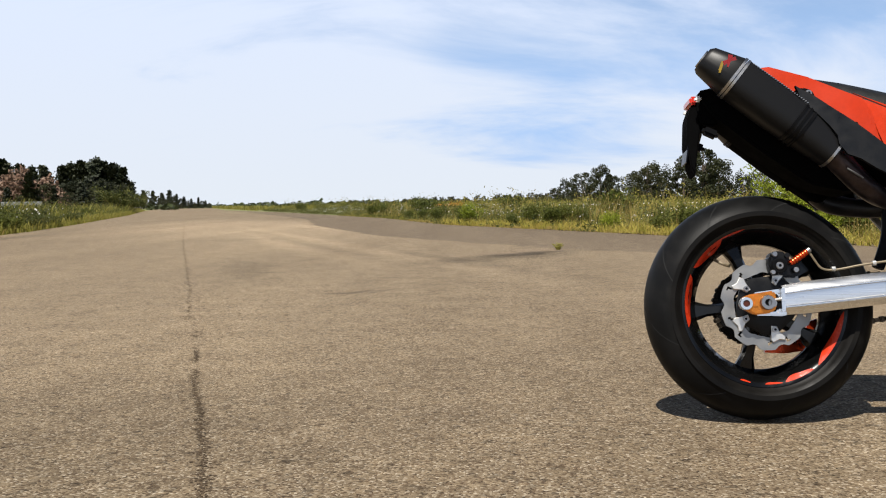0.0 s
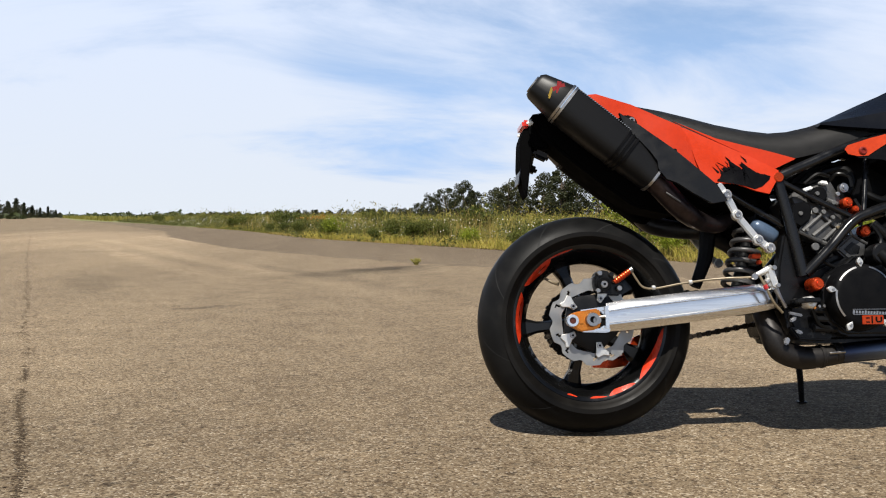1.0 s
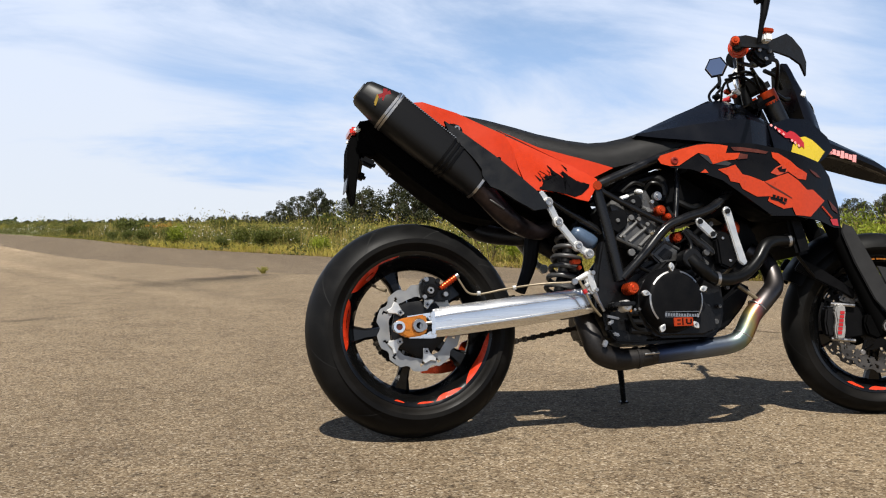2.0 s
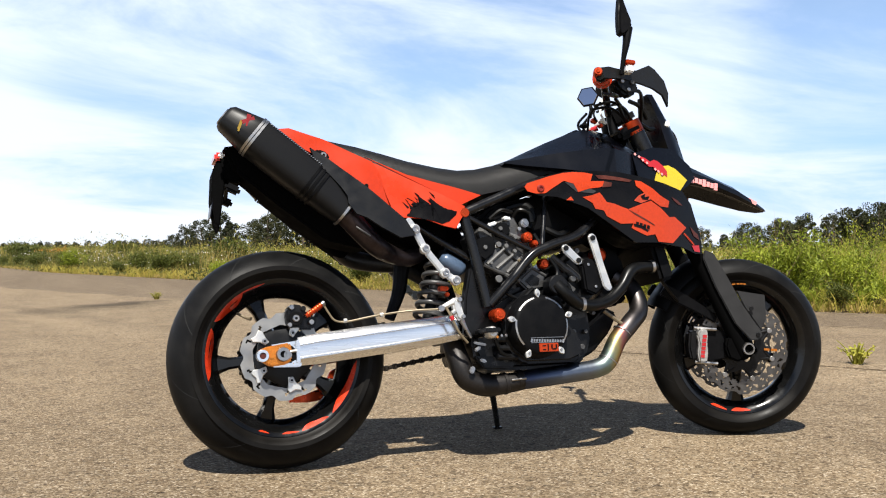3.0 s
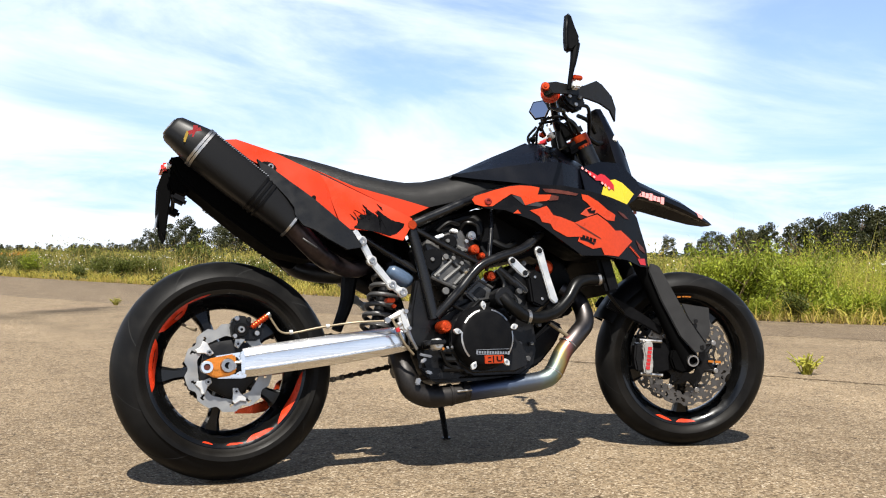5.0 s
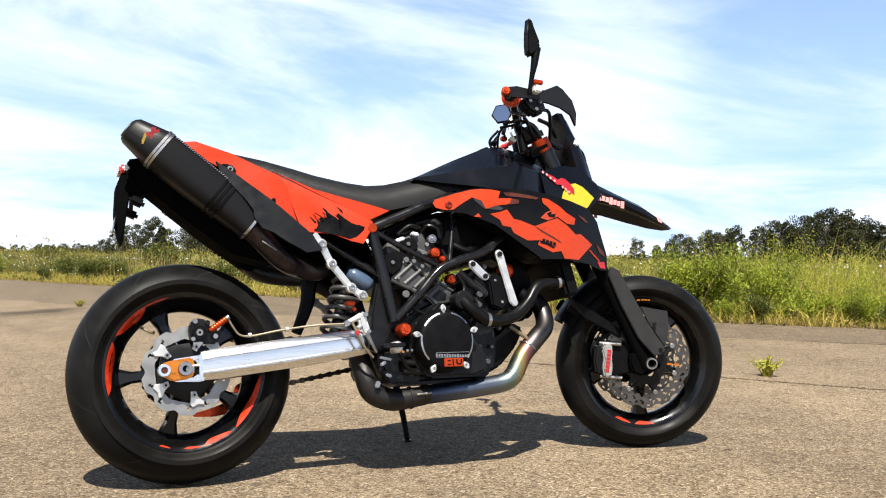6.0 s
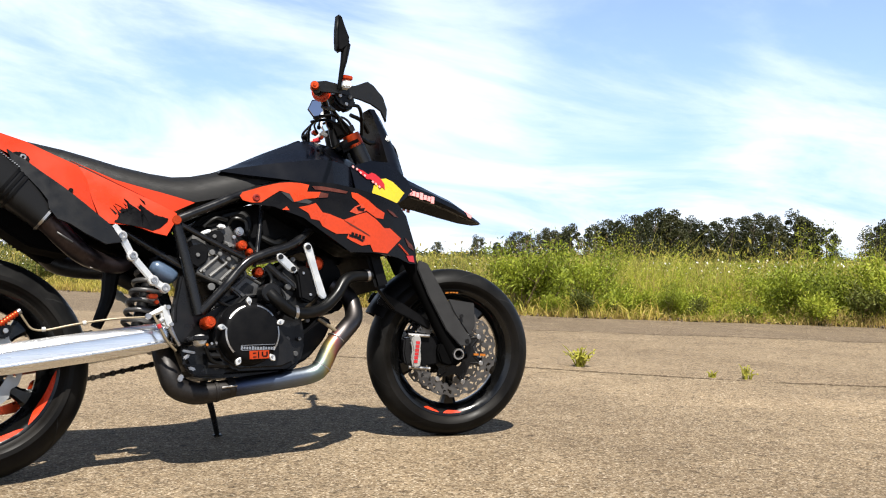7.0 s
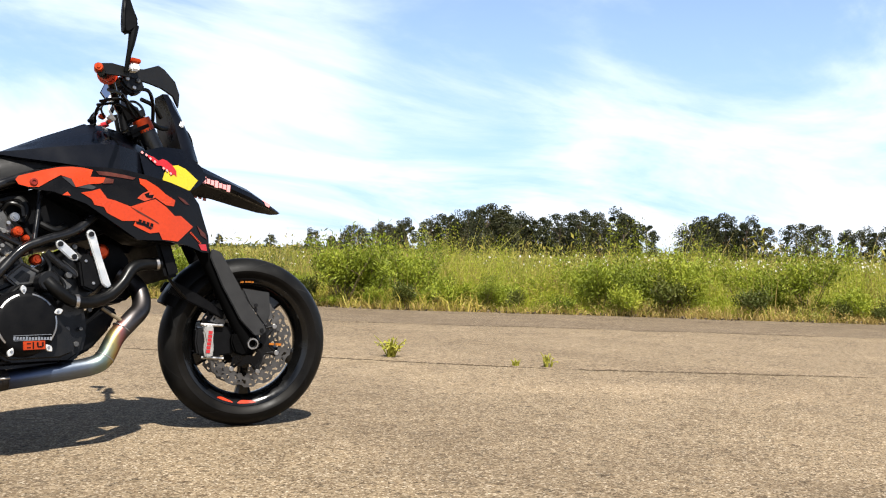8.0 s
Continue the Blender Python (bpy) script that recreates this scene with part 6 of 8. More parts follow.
AX = Vector((0.783, 0, -0.622))
NX = Vector((0.622, 0, 0.783))
for s in (1, -1):
    sil = new("silencer")
    sil.parent = bike
    wc = 0.150 * s
    back = 0.0 if s > 0 else 0.055  # the far can sits further ahead

    def oct_ring(t, half_h, half_w, wshift=0.0, up=0.0):
        c = V(-0.119, wc + wshift * s, 0.952) + AX * (back + t + back) + NX * up
        out = []
        for k in range(24):
            a = 2 * math.pi * (k + 0.5) / 24
            ca, sa = math.cos(a), math.sin(a)
            out.append(c + RIGHT * (half_w * math.copysign(abs(ca) ** 0.62, ca)) + NX * (half_h * math.copysign(abs(sa) ** 0.62, sa)))
        return out

    bm = bmesh.new()
    loft(bm, [oct_ring(0.078, 0.055, 0.056), oct_ring(0.20, 0.056, 0.057), oct_ring(0.335, 0.050, 0.052), oct_ring(0.40, 0.036, 0.044, 0.006, -0.012)])
    # the far can gets near-black, its shade put into the colour
    part("body", bm, M_CARBON if s > 0 else M_SHADE, sil, "carbon fibre silencer body" if s > 0 else "far silencer body, its shade put into the colour")
    bm = bmesh.new()
    loft(bm, [oct_ring(-0.024, 0.029, 0.036, 0, -0.008), oct_ring(-0.014, 0.037, 0.044, 0, -0.006), oct_ring(0.066, 0.054, 0.055)])
    cap = part("end_cap", bm, M_CARBON, sil, "black end cap with a small red and yellow emblem")
    bm = bmesh.new()
    lathe(bm, [(0.0, 0.002), (0.026, 0.002), (0.026, -0.006), (0.022, -0.006), (0.022, -0.001), (0, -0.001)], V(-0.119, wc, 0.952) + AX * (back - 0.022) - NX * 0.008, AX, 24)
    part("outlet", bm, M_STEEL, sil)
    for t in (0.069, 0.078):
        bm = bmesh.new()
        loft(bm, [oct_ring(t - 0.0035, 0.0565, 0.0575), oct_ring(t + 0.0035, 0.0568, 0.0578)])
        # far bands are black instead of steel, as painted shade
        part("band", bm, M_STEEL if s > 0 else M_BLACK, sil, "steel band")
    bm = bmesh.new()
    for k in range(3):
        loft(bm, [oct_ring(0.262 + 0.014 * k, 0.0562, 0.0572), oct_ring(0.269 + 0.014 * k, 0.0558, 0.0568)])
    # far strap is darkened in the same way
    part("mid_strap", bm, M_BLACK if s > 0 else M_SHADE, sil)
    bm = bmesh.new()
    loft(bm, [oct_ring(0.390, 0.0405, 0.047, 0.005, -0.011), oct_ring(0.397, 0.0395, 0.046, 0.006, -0.012)])
    # black on the far side stands for shade on the steel
    part("band", bm, M_STEEL if s > 0 else M_BLACK, sil, "steel band")
    # dotted rivet row under the top edge
    bm = bmesh.new()
    for k in range(26):
        c = V(-0.119, wc, 0.952) + AX * (back + 0.09 + 0.0068 * k) + NX * 0.044 + RIGHT * (s * 0.050)
        box(bm, c, (0.004, 0.002, 0.002), bev=0.0)
    part("rivet_row", bm, M_STEEL, sil)
    bm = bmesh.new()
    tube(bm, [V(-0.119, wc + 0.006 * s, 0.952) + AX * (back + 0.398) - NX * 0.013, V(0.27, wc - 0.015 * s, 0.613), V(0.34, 0.085 * s, 0.588), V(0.40, 0.055 * s, 0.585), V(0.45, 0.03 * s, 0.610)], [0.033, 0.030, 0.026, 0.025, 0.024], seg=16)
    # the far pipe takes a darker steel than the near one
    part("link_pipe", bm, M_TINTPIPE if s > 0 else M_SOOT, sil, "heat-stained brown and purple link pipe" if s > 0 else "dark far link pipe", smooth=60)
    # emblem on the cap
    bm = bmesh.new()
    c = V(-0.119, wc, 0.952) + AX * (back + 0.028) + NX * 0.004 + RIGHT * (s * 0.0500)
    lean = Matrix.Rotation(radians(s * 9), 3, "Z")
    box(bm, c + NX * 0.008 + AX * 0.008, (0.013, 0.0016, 0.036), Matrix.Rotation(radians(70), 3, "Y") @ lean, bev=0.0)
    box(bm, c + NX * 0.008 + AX * 0.008 + RIGHT * (s * 0.0004), (0.012, 0.0016, 0.034), Matrix.Rotation(radians(8), 3, "Y") @ lean, bev=0.0)
    part("emblem", bm, M_DULLRED, cap, "dull red emblem")
    bm = bmesh.new()
    box(bm, c - NX * 0.016 - AX * 0.002, (0.007, 0.0016, 0.026), Matrix.Rotation(radians(20), 3, "Y") @ lean, bev=0.0)
    box(bm, c - NX * 0.024 + AX * 0.002, (0.005, 0.0016, 0.020), Matrix.Rotation(radians(20), 3, "Y") @ lean, bev=0.0)
    part("emblem", bm, M_DULLGOLD, cap, "dull gold emblem")
    # heat shield over the front half
    w_sh = lambda x, z: s * (0.190 + 0.020 * math.sin(math.pi * max(0.0, min(1.0, (x - 0.06) / 0.36))) - 0.22 * max(0.0, (z - 0.944 + 0.80 * x)) ** 1.5)
    bm = bmesh.new()
    sheet(bm, [(x + back, z - back * 0.7) for x, z in ((0.084, 0.872), (0.098, 0.831), (0.136, 0.793), (0.163, 0.762), (0.181, 0.736), (0.183, 0.715), (0.204, 0.686), (0.235, 0.674), (0.275, 0.648), (0.330, 0.620), (0.376, 0.628), (0.348, 0.671), (0.316, 0.696), (0.277, 0.728), (0.230, 0.766), (0.167, 0.812), (0.121, 0.848), (0.100, 0.860))], w_sh, 0.012, 0.022)
    # far shield is near-black, with shade painted into its colour
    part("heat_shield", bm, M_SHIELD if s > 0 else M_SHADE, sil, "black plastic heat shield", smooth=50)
    bm = bmesh.new()
    tube(bm, [V(0.206 + back, s * 0.190, 0.652 - back * 0.7), V(0.222 + back, s * 0.194, 0.640 - back * 0.7), V(0.246 + back, s * 0.188, 0.626 - back * 0.7)], 0.0028, seg=8)
    part("pipe_spring", bm, M_GREYMETAL if s > 0 else M_SOOT, sil, "steel exhaust spring")
    bm = bmesh.new()
    prism(bm, [(0.096, 0.872), (0.118, 0.880), (0.142, 0.872), (0.150, 0.854), (0.136, 0.838), (0.112, 0.842)], s * 0.128, s * 0.150, 0.004)
    part("mount_tab", bm, M_BLACK, sil)
    bm = bmesh.new()
    lathe(bm, [(0.004, 0.003), (0.0075, 0.003), (0.009, 0.001), (0.009, -0.006)], V(0.128, 0.162 * s, 0.860), RIGHT * s, 16)
    part("mount_bolt", bm, M_STEEL, sil, "small steel mounting bolt")

# ---- tail ----
w_tail = lambda x, z: 0.118 + 0.038 * max(0.0, min(1, x / 0.5)) - 0.06 * max(0, z - 0.80)
w_facet = lambda x, z: w_tail(x, z) + 0.003 + 0.14 * (0.765 - z)  # the front facet leans back, so that it faces up a little
for s in (1, -1):
    wf = lambda x, z, s=s: s * w_tail(x, z)
    bm = bmesh.new()
    sheet(bm, [(0.006, 0.945), (0.042, 0.948), (0.139, 0.916), (0.214, 0.880), (0.275, 0.852), (0.297, 0.813), (0.311, 0.756), (0.333, 0.687), (0.310, 0.705), (0.240, 0.765), (0.182, 0.815), (0.116, 0.868), (0.050, 0.905)], wf, 0.005)
    tp = part("tail_panel", bm, M_ORANGE, bike, "glossy orange tail panel with a black splash")
    bm = bmesh.new()
    sheet(bm, [(0.273, 0.853), (0.292, 0.846), (0.382, 0.800), (0.460, 0.762), (0.540, 0.720), (0.537, 0.700), (0.506, 0.652), (0.472, 0.660), (0.417, 0.682), (0.345, 0.686), (0.331, 0.688), (0.309, 0.756), (0.295, 0.813)], lambda x, z, s=s: s * w_facet(x, z), 0.008)
    part("panel_facet", bm, M_ORANGE, tp, "front facet of the panel")
    bm = bmesh.new()
    sheet(bm, [(0.255, 0.868), (0.30, 0.846), (0.382, 0.804), (0.460, 0.766), (0.535, 0.727), (0.60, 0.757), (0.545, 0.772), (0.46, 0.793), (0.375, 0.816)], lambda x, z, s=s: s * (w_tail(x, z) - 0.006), 0.005)
    part("upper_tail_panel", bm, M_ORANGE, bike, "orange panel under the seat")
    # black splash of the graphics, with ragged streaks that run back
    bm = bmesh.new()
    rr = random.Random(4)
    up = [(0.352, 0.690), (0.368, 0.709), (0.362, 0.730), (0.376, 0.719), (0.382, 0.738), (0.356, 0.758), (0.392, 0.731), (0.399, 0.713), (0.409, 0.723), (0.392, 0.762), (0.421, 0.737), (0.433, 0.718), (0.426, 0.752), (0.449, 0.732), (0.466, 0.717), (0.484, 0.711), (0.502, 0.706)]
    up = [(x + 0.012, 0.690 + (z - 0.690) * 0.8) for x, z in up]
    rag = []
    for (x0, z0), (x1, z1) in zip(up, up[1:]):
        for k in range(4):
            t = k / 4
            j = rr.uniform(0.0, 0.009) if k % 2 else 0.0
            rag.append((x0 + (x1 - x0) * t - j, z0 + (z1 - z0) * t + j * 0.9))
    sheet(bm, rag + [(0.514, 0.703), (0.510, 0.693), (0.488, 0.674), (0.466, 0.666), (0.440, 0.675), (0.415, 0.680), (0.387, 0.686)], lambda x, z, s=s: s * (w_facet(x, z) + 0.0016), 0.001, 0.03)
    part("splash_decal", bm, M_BLACK_DECAL, tp, "black splash decal")
    for _ in range(16):
        x, z, ln = 0.366 + 0.09 * rr.random(), 0.698 + 0.052 * rr.random(), rr.uniform(0.006, 0.020)
        w = ln * rr.uniform(0.12, 0.3)
        bm = bmesh.new()
        sheet(bm, [(x, z), (x + w, z + w * 0.6), (x - ln * 0.4, z + ln * 0.75), (x - ln * 0.7, z + ln)], lambda x, z, s=s: s * (w_facet(x, z) + 0.0019), 0.0008, 0.03)
        part("spatter", bm, M_BLACK_DECAL, tp)
    # folded lower facet
    for x, z in ((0.171, 0.826), (0.254, 0.780)):
        bm = bmesh.new()
        disc_cyl(bm, V(x, s * (w_tail(x, z) + 0.002), z), RIGHT, 0.006, 0.006, seg=14)
        part("bolt", bm, M_BLACK, tp)
    bm = bmesh.new()
    disc_cyl(bm, V(0.538, 0.165 * s, 0.700), RIGHT, 0.014, 0.014)
    part("frame_bolt", bm, M_ANOD, bike, "orange frame bolt")

# under-tail, tail lamp, plate holder
bm = bmesh.new()
rings = []
for x, z0, z1, hw in ((-0.125, 0.872, 0.905, 0.045), (-0.06, 0.845, 0.925, 0.070), (0.05, 0.790, 0.925, 0.080), (0.20, 0.700, 0.875, 0.085), (0.36, 0.640, 0.800, 0.095), (0.50, 0.600, 0.740, 0.10)):
    rings.append([V(x, w, z) for w, z in ((-hw, z1 - 0.01), (-hw, z0 + 0.02), (-hw * 0.7, z0), (hw * 0.7, z0), (hw, z0 + 0.02), (hw, z1 - 0.01), (hw * 0.7, z1), (-hw * 0.7, z1))])
loft(bm, rings)
soften(bm, 0.006)
# under-tail, holder and bracket: near-black paints in the shade below the tail
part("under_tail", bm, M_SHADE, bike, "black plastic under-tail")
bm = bmesh.new()
prism(bm, [(-0.150, 0.868), (-0.132, 0.872), (-0.128, 0.80), (-0.137, 0.74), (-0.147, 0.665), (-0.158, 0.690), (-0.168, 0.752), (-0.164, 0.83)], -0.036, 0.036, 0.004)
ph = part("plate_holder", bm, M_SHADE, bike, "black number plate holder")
bm = bmesh.new()
box(bm, V(-0.163, 0, 0.755), (0.003, 0.066, 0.10), Matrix.Rotation(radians(8), 3, "Y"), bev=0.0)
part("plate", bm, M_SATIN, ph, "number plate seen on edge")
bm = bmesh.new()
prism(bm, [(-0.128, 0.905), (-0.06, 0.918), (-0.05, 0.86), (-0.09, 0.80), (-0.128, 0.806), (-0.14, 0.86)], -0.05, 0.05, 0.006)
part("tail_bracket", bm, M_SHADE, bike)
bm = bmesh.new()
box(bm, V(-0.146, 0.0, 0.878), (0.022, 0.09, 0.024), bev=0.006)
part("tail_lamp", bm, M_REDLENS, bike, "small red tail lamp")
for s in (1, -1):
    bm = bmesh.new()
    box(bm, V(-0.115, 0.085 * s, 0.775), (0.045, 0.030, 0.022), Matrix.Rotation(radians(25), 3, "Y"), bev=0.007)
    part("indicator", bm, M_BLACK, bike, "small black indicator")
    bm = bmesh.new()
    tube(bm, [V(-0.12, 0.0, 0.80), V(-0.115, 0.075 * s, 0.778)], 0.006, seg=8)
    part("indicator_stalk", bm, M_BLACK, bike)
    bm = bmesh.new()
    box(bm, V(-0.142, 0.075 * s, 0.872), (0.018, 0.02, 0.016), bev=0.005)
    part("clear_lens", bm, M_LENS, bike, "small clear lens")
# added black filler that closes the space between the two cans, in place of shade
bm = bmesh.new()
prism(bm, [(-0.140, 0.898), (-0.108, 0.832), (0.010, 0.735), (0.150, 0.632), (0.250, 0.610), (0.310, 0.625), (0.300, 0.690), (0.134, 0.790), (-0.04, 0.900)], -0.03, 0.080, 0.008)
part("heat_blanket", bm, M_SHADE, bike, "added black filler for the shade under the tail")
# rear inner mudguard flap
bm = bmesh.new()
tube(bm, [V(0.40, 0.0, 0.60), V(0.388, 0.0, 0.55), V(0.378, 0.0, 0.49), V(0.345, 0.0, 0.41)], [0.026, 0.024, 0.021, 0.016], seg=10)
part("mud_flap", bm, M_BLACK, bike, "curved black mud flap")

# ---- seat ----
bm = bmesh.new()
rings = []
for x, top, low, hw in ((0.100, 0.938, 0.925, 0.060), (0.157, 0.932, 0.895, 0.070), (0.249, 0.912, 0.855, 0.090), (0.33, 0.890, 0.825, 0.104), (0.399, 0.870, 0.803, 0.114), (0.489, 0.851, 0.778, 0.126), (0.555, 0.843, 0.765, 0.132), (0.61, 0.847, 0.762, 0.136), (0.671, 0.861, 0.776, 0.136), (0.72, 0.877, 0.790, 0.138), (0.78, 0.888, 0.806, 0.140), (0.86, 0.878, 0.830, 0.146), (0.90, 0.860, 0.838, 0.148)):
    rings.append([V(x, w, z) for w, z in ((-hw, low), (-hw, low + (top - low) * 0.35), (-hw * 0.86, low + (top - low) * 0.72), (-hw * 0.6, top + 0.004), (0, top + 0.006), (hw * 0.6, top + 0.004), (hw * 0.9, low + (top - low) * 0.74), (hw, low + (top - low) * 0.35), (hw, low), (0, low - 0.01))])
loft(bm, rings)
part("seat", bm, M_SEAT, bike, "black vinyl seat", smooth=60)

# ---- tank cover ----
bm = bmesh.new()
rings = []
TANK = ((0.690, 0.872, 0.862, 0.128, 0.070), (0.76, 0.904, 0.850, 0.152, 0.080), (0.851, 0.945, 0.838, 0.178, 0.085), (0.93, 0.978, 0.828, 0.192, 0.080), (1.000, 1.000, 0.824, 0.196, 0.074), (1.035, 1.000, 0.822, 0.196, 0.070), (1.09, 0.990, 0.820, 0.176, 0.066), (1.15, 0.960, 0.818, 0.140, 0.058), (1.22, 0.930, 0.810, 0.095, 0.045))
for x, top, low, hw, tw in TANK:
    zk = low + (top - low) * 0.45
    rings.append([V(x, w, z) for w, z in ((-hw, low), (-hw * 1.0, zk), (-tw - (hw - tw) * 0.30, top - (top - zk) * 0.32), (-tw * 0.9, top - 0.003), (0, top), (tw * 0.9, top - 0.003), (tw + (hw - tw) * 0.30, top - (top - zk) * 0.32), (hw * 1.0, zk), (hw, low), (0, low - 0.02))])
loft(bm, rings)
tank = part("tank_cover", bm, M_SATIN, bike, "satin black angular tank cover", smooth=14)
bm = bmesh.new()
lathe(bm, [(0, 0.010), (0.030, 0.010), (0.034, 0.006), (0.034, 0)], V(0.985, 0, 0.992), (-0.40, 0, 0.92), 24)
part("tank_cap", bm, M_SATIN, tank)

# ---- side shrouds with angular graphics ----
w_shr = lambda x, z: 0.186 + 0.030 * math.sin(math.pi * max(0, min(1, (x - 0.70) / 0.62))) - 0.25 * max(0.0, x - 1.18) ** 1.3 - 0.06 * abs(z - 0.74)
SHROUD = [(0.722, 0.773), (0.745, 0.790), (0.802, 0.813), (0.859, 0.824), (0.95, 0.826), (1.034, 0.824), (1.113, 0.812), (1.20, 0.795), (1.275, 0.776), (1.309, 0.736), (1.344, 0.635), (1.346, 0.580), (1.318, 0.579), (1.257, 0.597), (1.156, 0.608), (1.075, 0.607), (0.982, 0.668), (0.918, 0.711), (0.825, 0.744), (0.761, 0.751)]
for s in (1, -1):
    bm = bmesh.new()
    sheet(bm, SHROUD, lambda x, z, s=s: s * w_shr(x, z), 0.006, 0.035)
    shr = part("shroud", bm, M_BLACK_DECAL, bike, "black side shroud with jagged orange graphics", smooth=50)

    def decal(name, poly, mat, lift=0.0024):
        bm = bmesh.new()
        sheet(bm, poly, lambda x, z: s * (w_shr(x, z) + lift), 0.0008, 0.035)
        part(name, bm, mat, shr, smooth=50)

    decal("orange_shard", [(0.724, 0.776), (0.733, 0.787), (0.795, 0.806), (0.844, 0.818), (0.877, 0.821), (0.913, 0.820), (0.942, 0.815), (0.933, 0.793), (0.976, 0.794), (0.999, 0.788), (0.961, 0.774), (0.927, 0.770), (0.889, 0.759), (0.905, 0.775), (0.913, 0.782), (0.877, 0.785), (0.847, 0.794), (0.814, 0.774), (0.786, 0.756), (0.758, 0.755), (0.732, 0.762)], M_ORANGE_DECAL)
    decal("orange_shard", [(0.902, 0.743), (0.928, 0.740), (0.932, 0.749), (0.959, 0.758), (0.968, 0.746), (0.974, 0.734), (0.959, 0.729), (0.980, 0.729), (1.005, 0.724), (1.037, 0.713), (1.053, 0.708), (1.109, 0.728), (1.137, 0.736), (1.173, 0.715), (1.183, 0.703), (1.166, 0.681), (1.206, 0.688), (1.230, 0.690), (1.279, 0.659),
                           (1.215, 0.607), (1.158, 0.610), (1.164, 0.628), (1.147, 0.633), (1.115, 0.628), (1.084, 0.640), (1.061, 0.651), (1.069, 0.665), (1.025, 0.663), (1.002, 0.674), (0.978, 0.686), (0.969, 0.703), (0.941, 0.708), (0.933, 0.725)], M_ORANGE_DECAL)
    decal("orange_shard", [(1.086, 0.799), (1.110, 0.796), (1.150, 0.775), (1.176, 0.754), (1.209, 0.738), (1.203, 0.718), (1.173, 0.720), (1.137, 0.741), (1.148, 0.758), (1.113, 0.762), (1.103, 0.772), (1.088, 0.782)], M_ORANGE_DECAL)
    decal("orange_shard", [(0.849, 0.734), (0.864, 0.745), (0.873, 0.733)], M_ORANGE_DECAL)
    decal("faded_shard", [(1.075, 0.735), (1.095, 0.752), (1.119, 0.762), (1.143, 0.754), (1.135, 0.740), (1.109, 0.731), (1.100, 0.728)], M_RUST_DECAL)
    decal("faded_shard", [(0.950, 0.812), (0.985, 0.812), (1.040, 0.806), (1.075, 0.800), (1.066, 0.793), (1.010, 0.798), (0.960, 0.801)], M_BROWN_DECAL)
    decal("faded_shard", [(0.978, 0.793), (1.004, 0.789), (1.000, 0.777), (0.968, 0.774)], M_BROWN_DECAL, 0.0034)
    decal("faded_shard", [(0.895, 0.786), (0.948, 0.762), (0.938, 0.755), (0.884, 0.760), (0.850, 0.790)], M_GREY_DECAL, 0.0018)
    decal("faded_shard", [(1.222, 0.752), (1.246, 0.744), (1.268, 0.728), (1.250, 0.730), (1.230, 0.742)], M_BROWN_DECAL)
    decal("faded_shard", [(1.296, 0.664), (1.330, 0.640), (1.336, 0.622), (1.312, 0.634)], M_BROWN_DECAL)
    decal("black_mark", [(1.100, 0.750), (1.118, 0.757), (1.114, 0.747), (1.132, 0.750), (1.126, 0.738), (1.106, 0.740)], M_BLACK_DECAL, 0.0036)
    decal("crease_line", [(1.053, 0.707), (1.078, 0.696), (1.112, 0.680), (1.146, 0.662), (1.146, 0.659), (1.110, 0.676), (1.076, 0.692)], M_BROWN_DECAL, 0.0036)
    decal("black_notch", [(1.069, 0.664), (1.100, 0.658), (1.122, 0.644), (1.118, 0.640), (1.096, 0.650), (1.070, 0.656)], M_BLACK_DECAL, 0.0036)
    decal("red_patch", [(1.300, 0.604), (1.332, 0.606), (1.336, 0.584), (1.312, 0.586)], M_RED)
    bm = bmesh.new()
    for k in range(9):
        x, z = 1.268 + 0.005 * k, 0.639 - 0.0039 * k
        box(bm, V(x, s * (w_shr(x, z) + 0.003), z), (0.003, 0.002, 0.005), Matrix.Rotation(radians(38), 3, "Y"), bev=0.0)
    part("dotted_line", bm, M_ORANGE_DECAL, shr)
    bm = bmesh.new()
    lathe(bm, [(0, 0.001), (0.005, 0.001), (0.006, 0.004), (0.009, 0.004), (0.012, 0.001), (0.012, -0.003)], V(0.773, s * (w_shr(0.773, 0.770) + 0.003), 0.770), RIGHT * s, 16)
    part("shroud_bolt", bm, M_BOLTRED, shr, "dark red screw")
    bm = bmesh.new()
    for k in range(4):
        x = 1.082 + 0.013 * k
        box(bm, V(x, s * (w_shr(x, 0.668) + 0.004), 0.664 - 0.0033 * k), (0.009, 0.002, 0.010), Matrix.Rotation(radians(14), 3, "Y"), bev=0.0)
    part("lettering", bm, M_BLACK_DECAL, shr, "row of small unreadable black letters")
    # inner black duct behind the shroud down to the radiator
    bm = bmesh.new()
    loft(bm, [[V(x, s * w, z) for w, z in ((0.06, z0), (0.165, z0), (0.165, z1), (0.06, z1))] for x, z0, z1 in ((0.84, 0.752, 0.80), (0.98, 0.675, 0.80), (1.09, 0.615, 0.79), (1.20, 0.600, 0.78), (1.28, 0.62, 0.76))])
    soften(bm, 0.008)
    part("air_duct", bm, M_BLACK, bike)

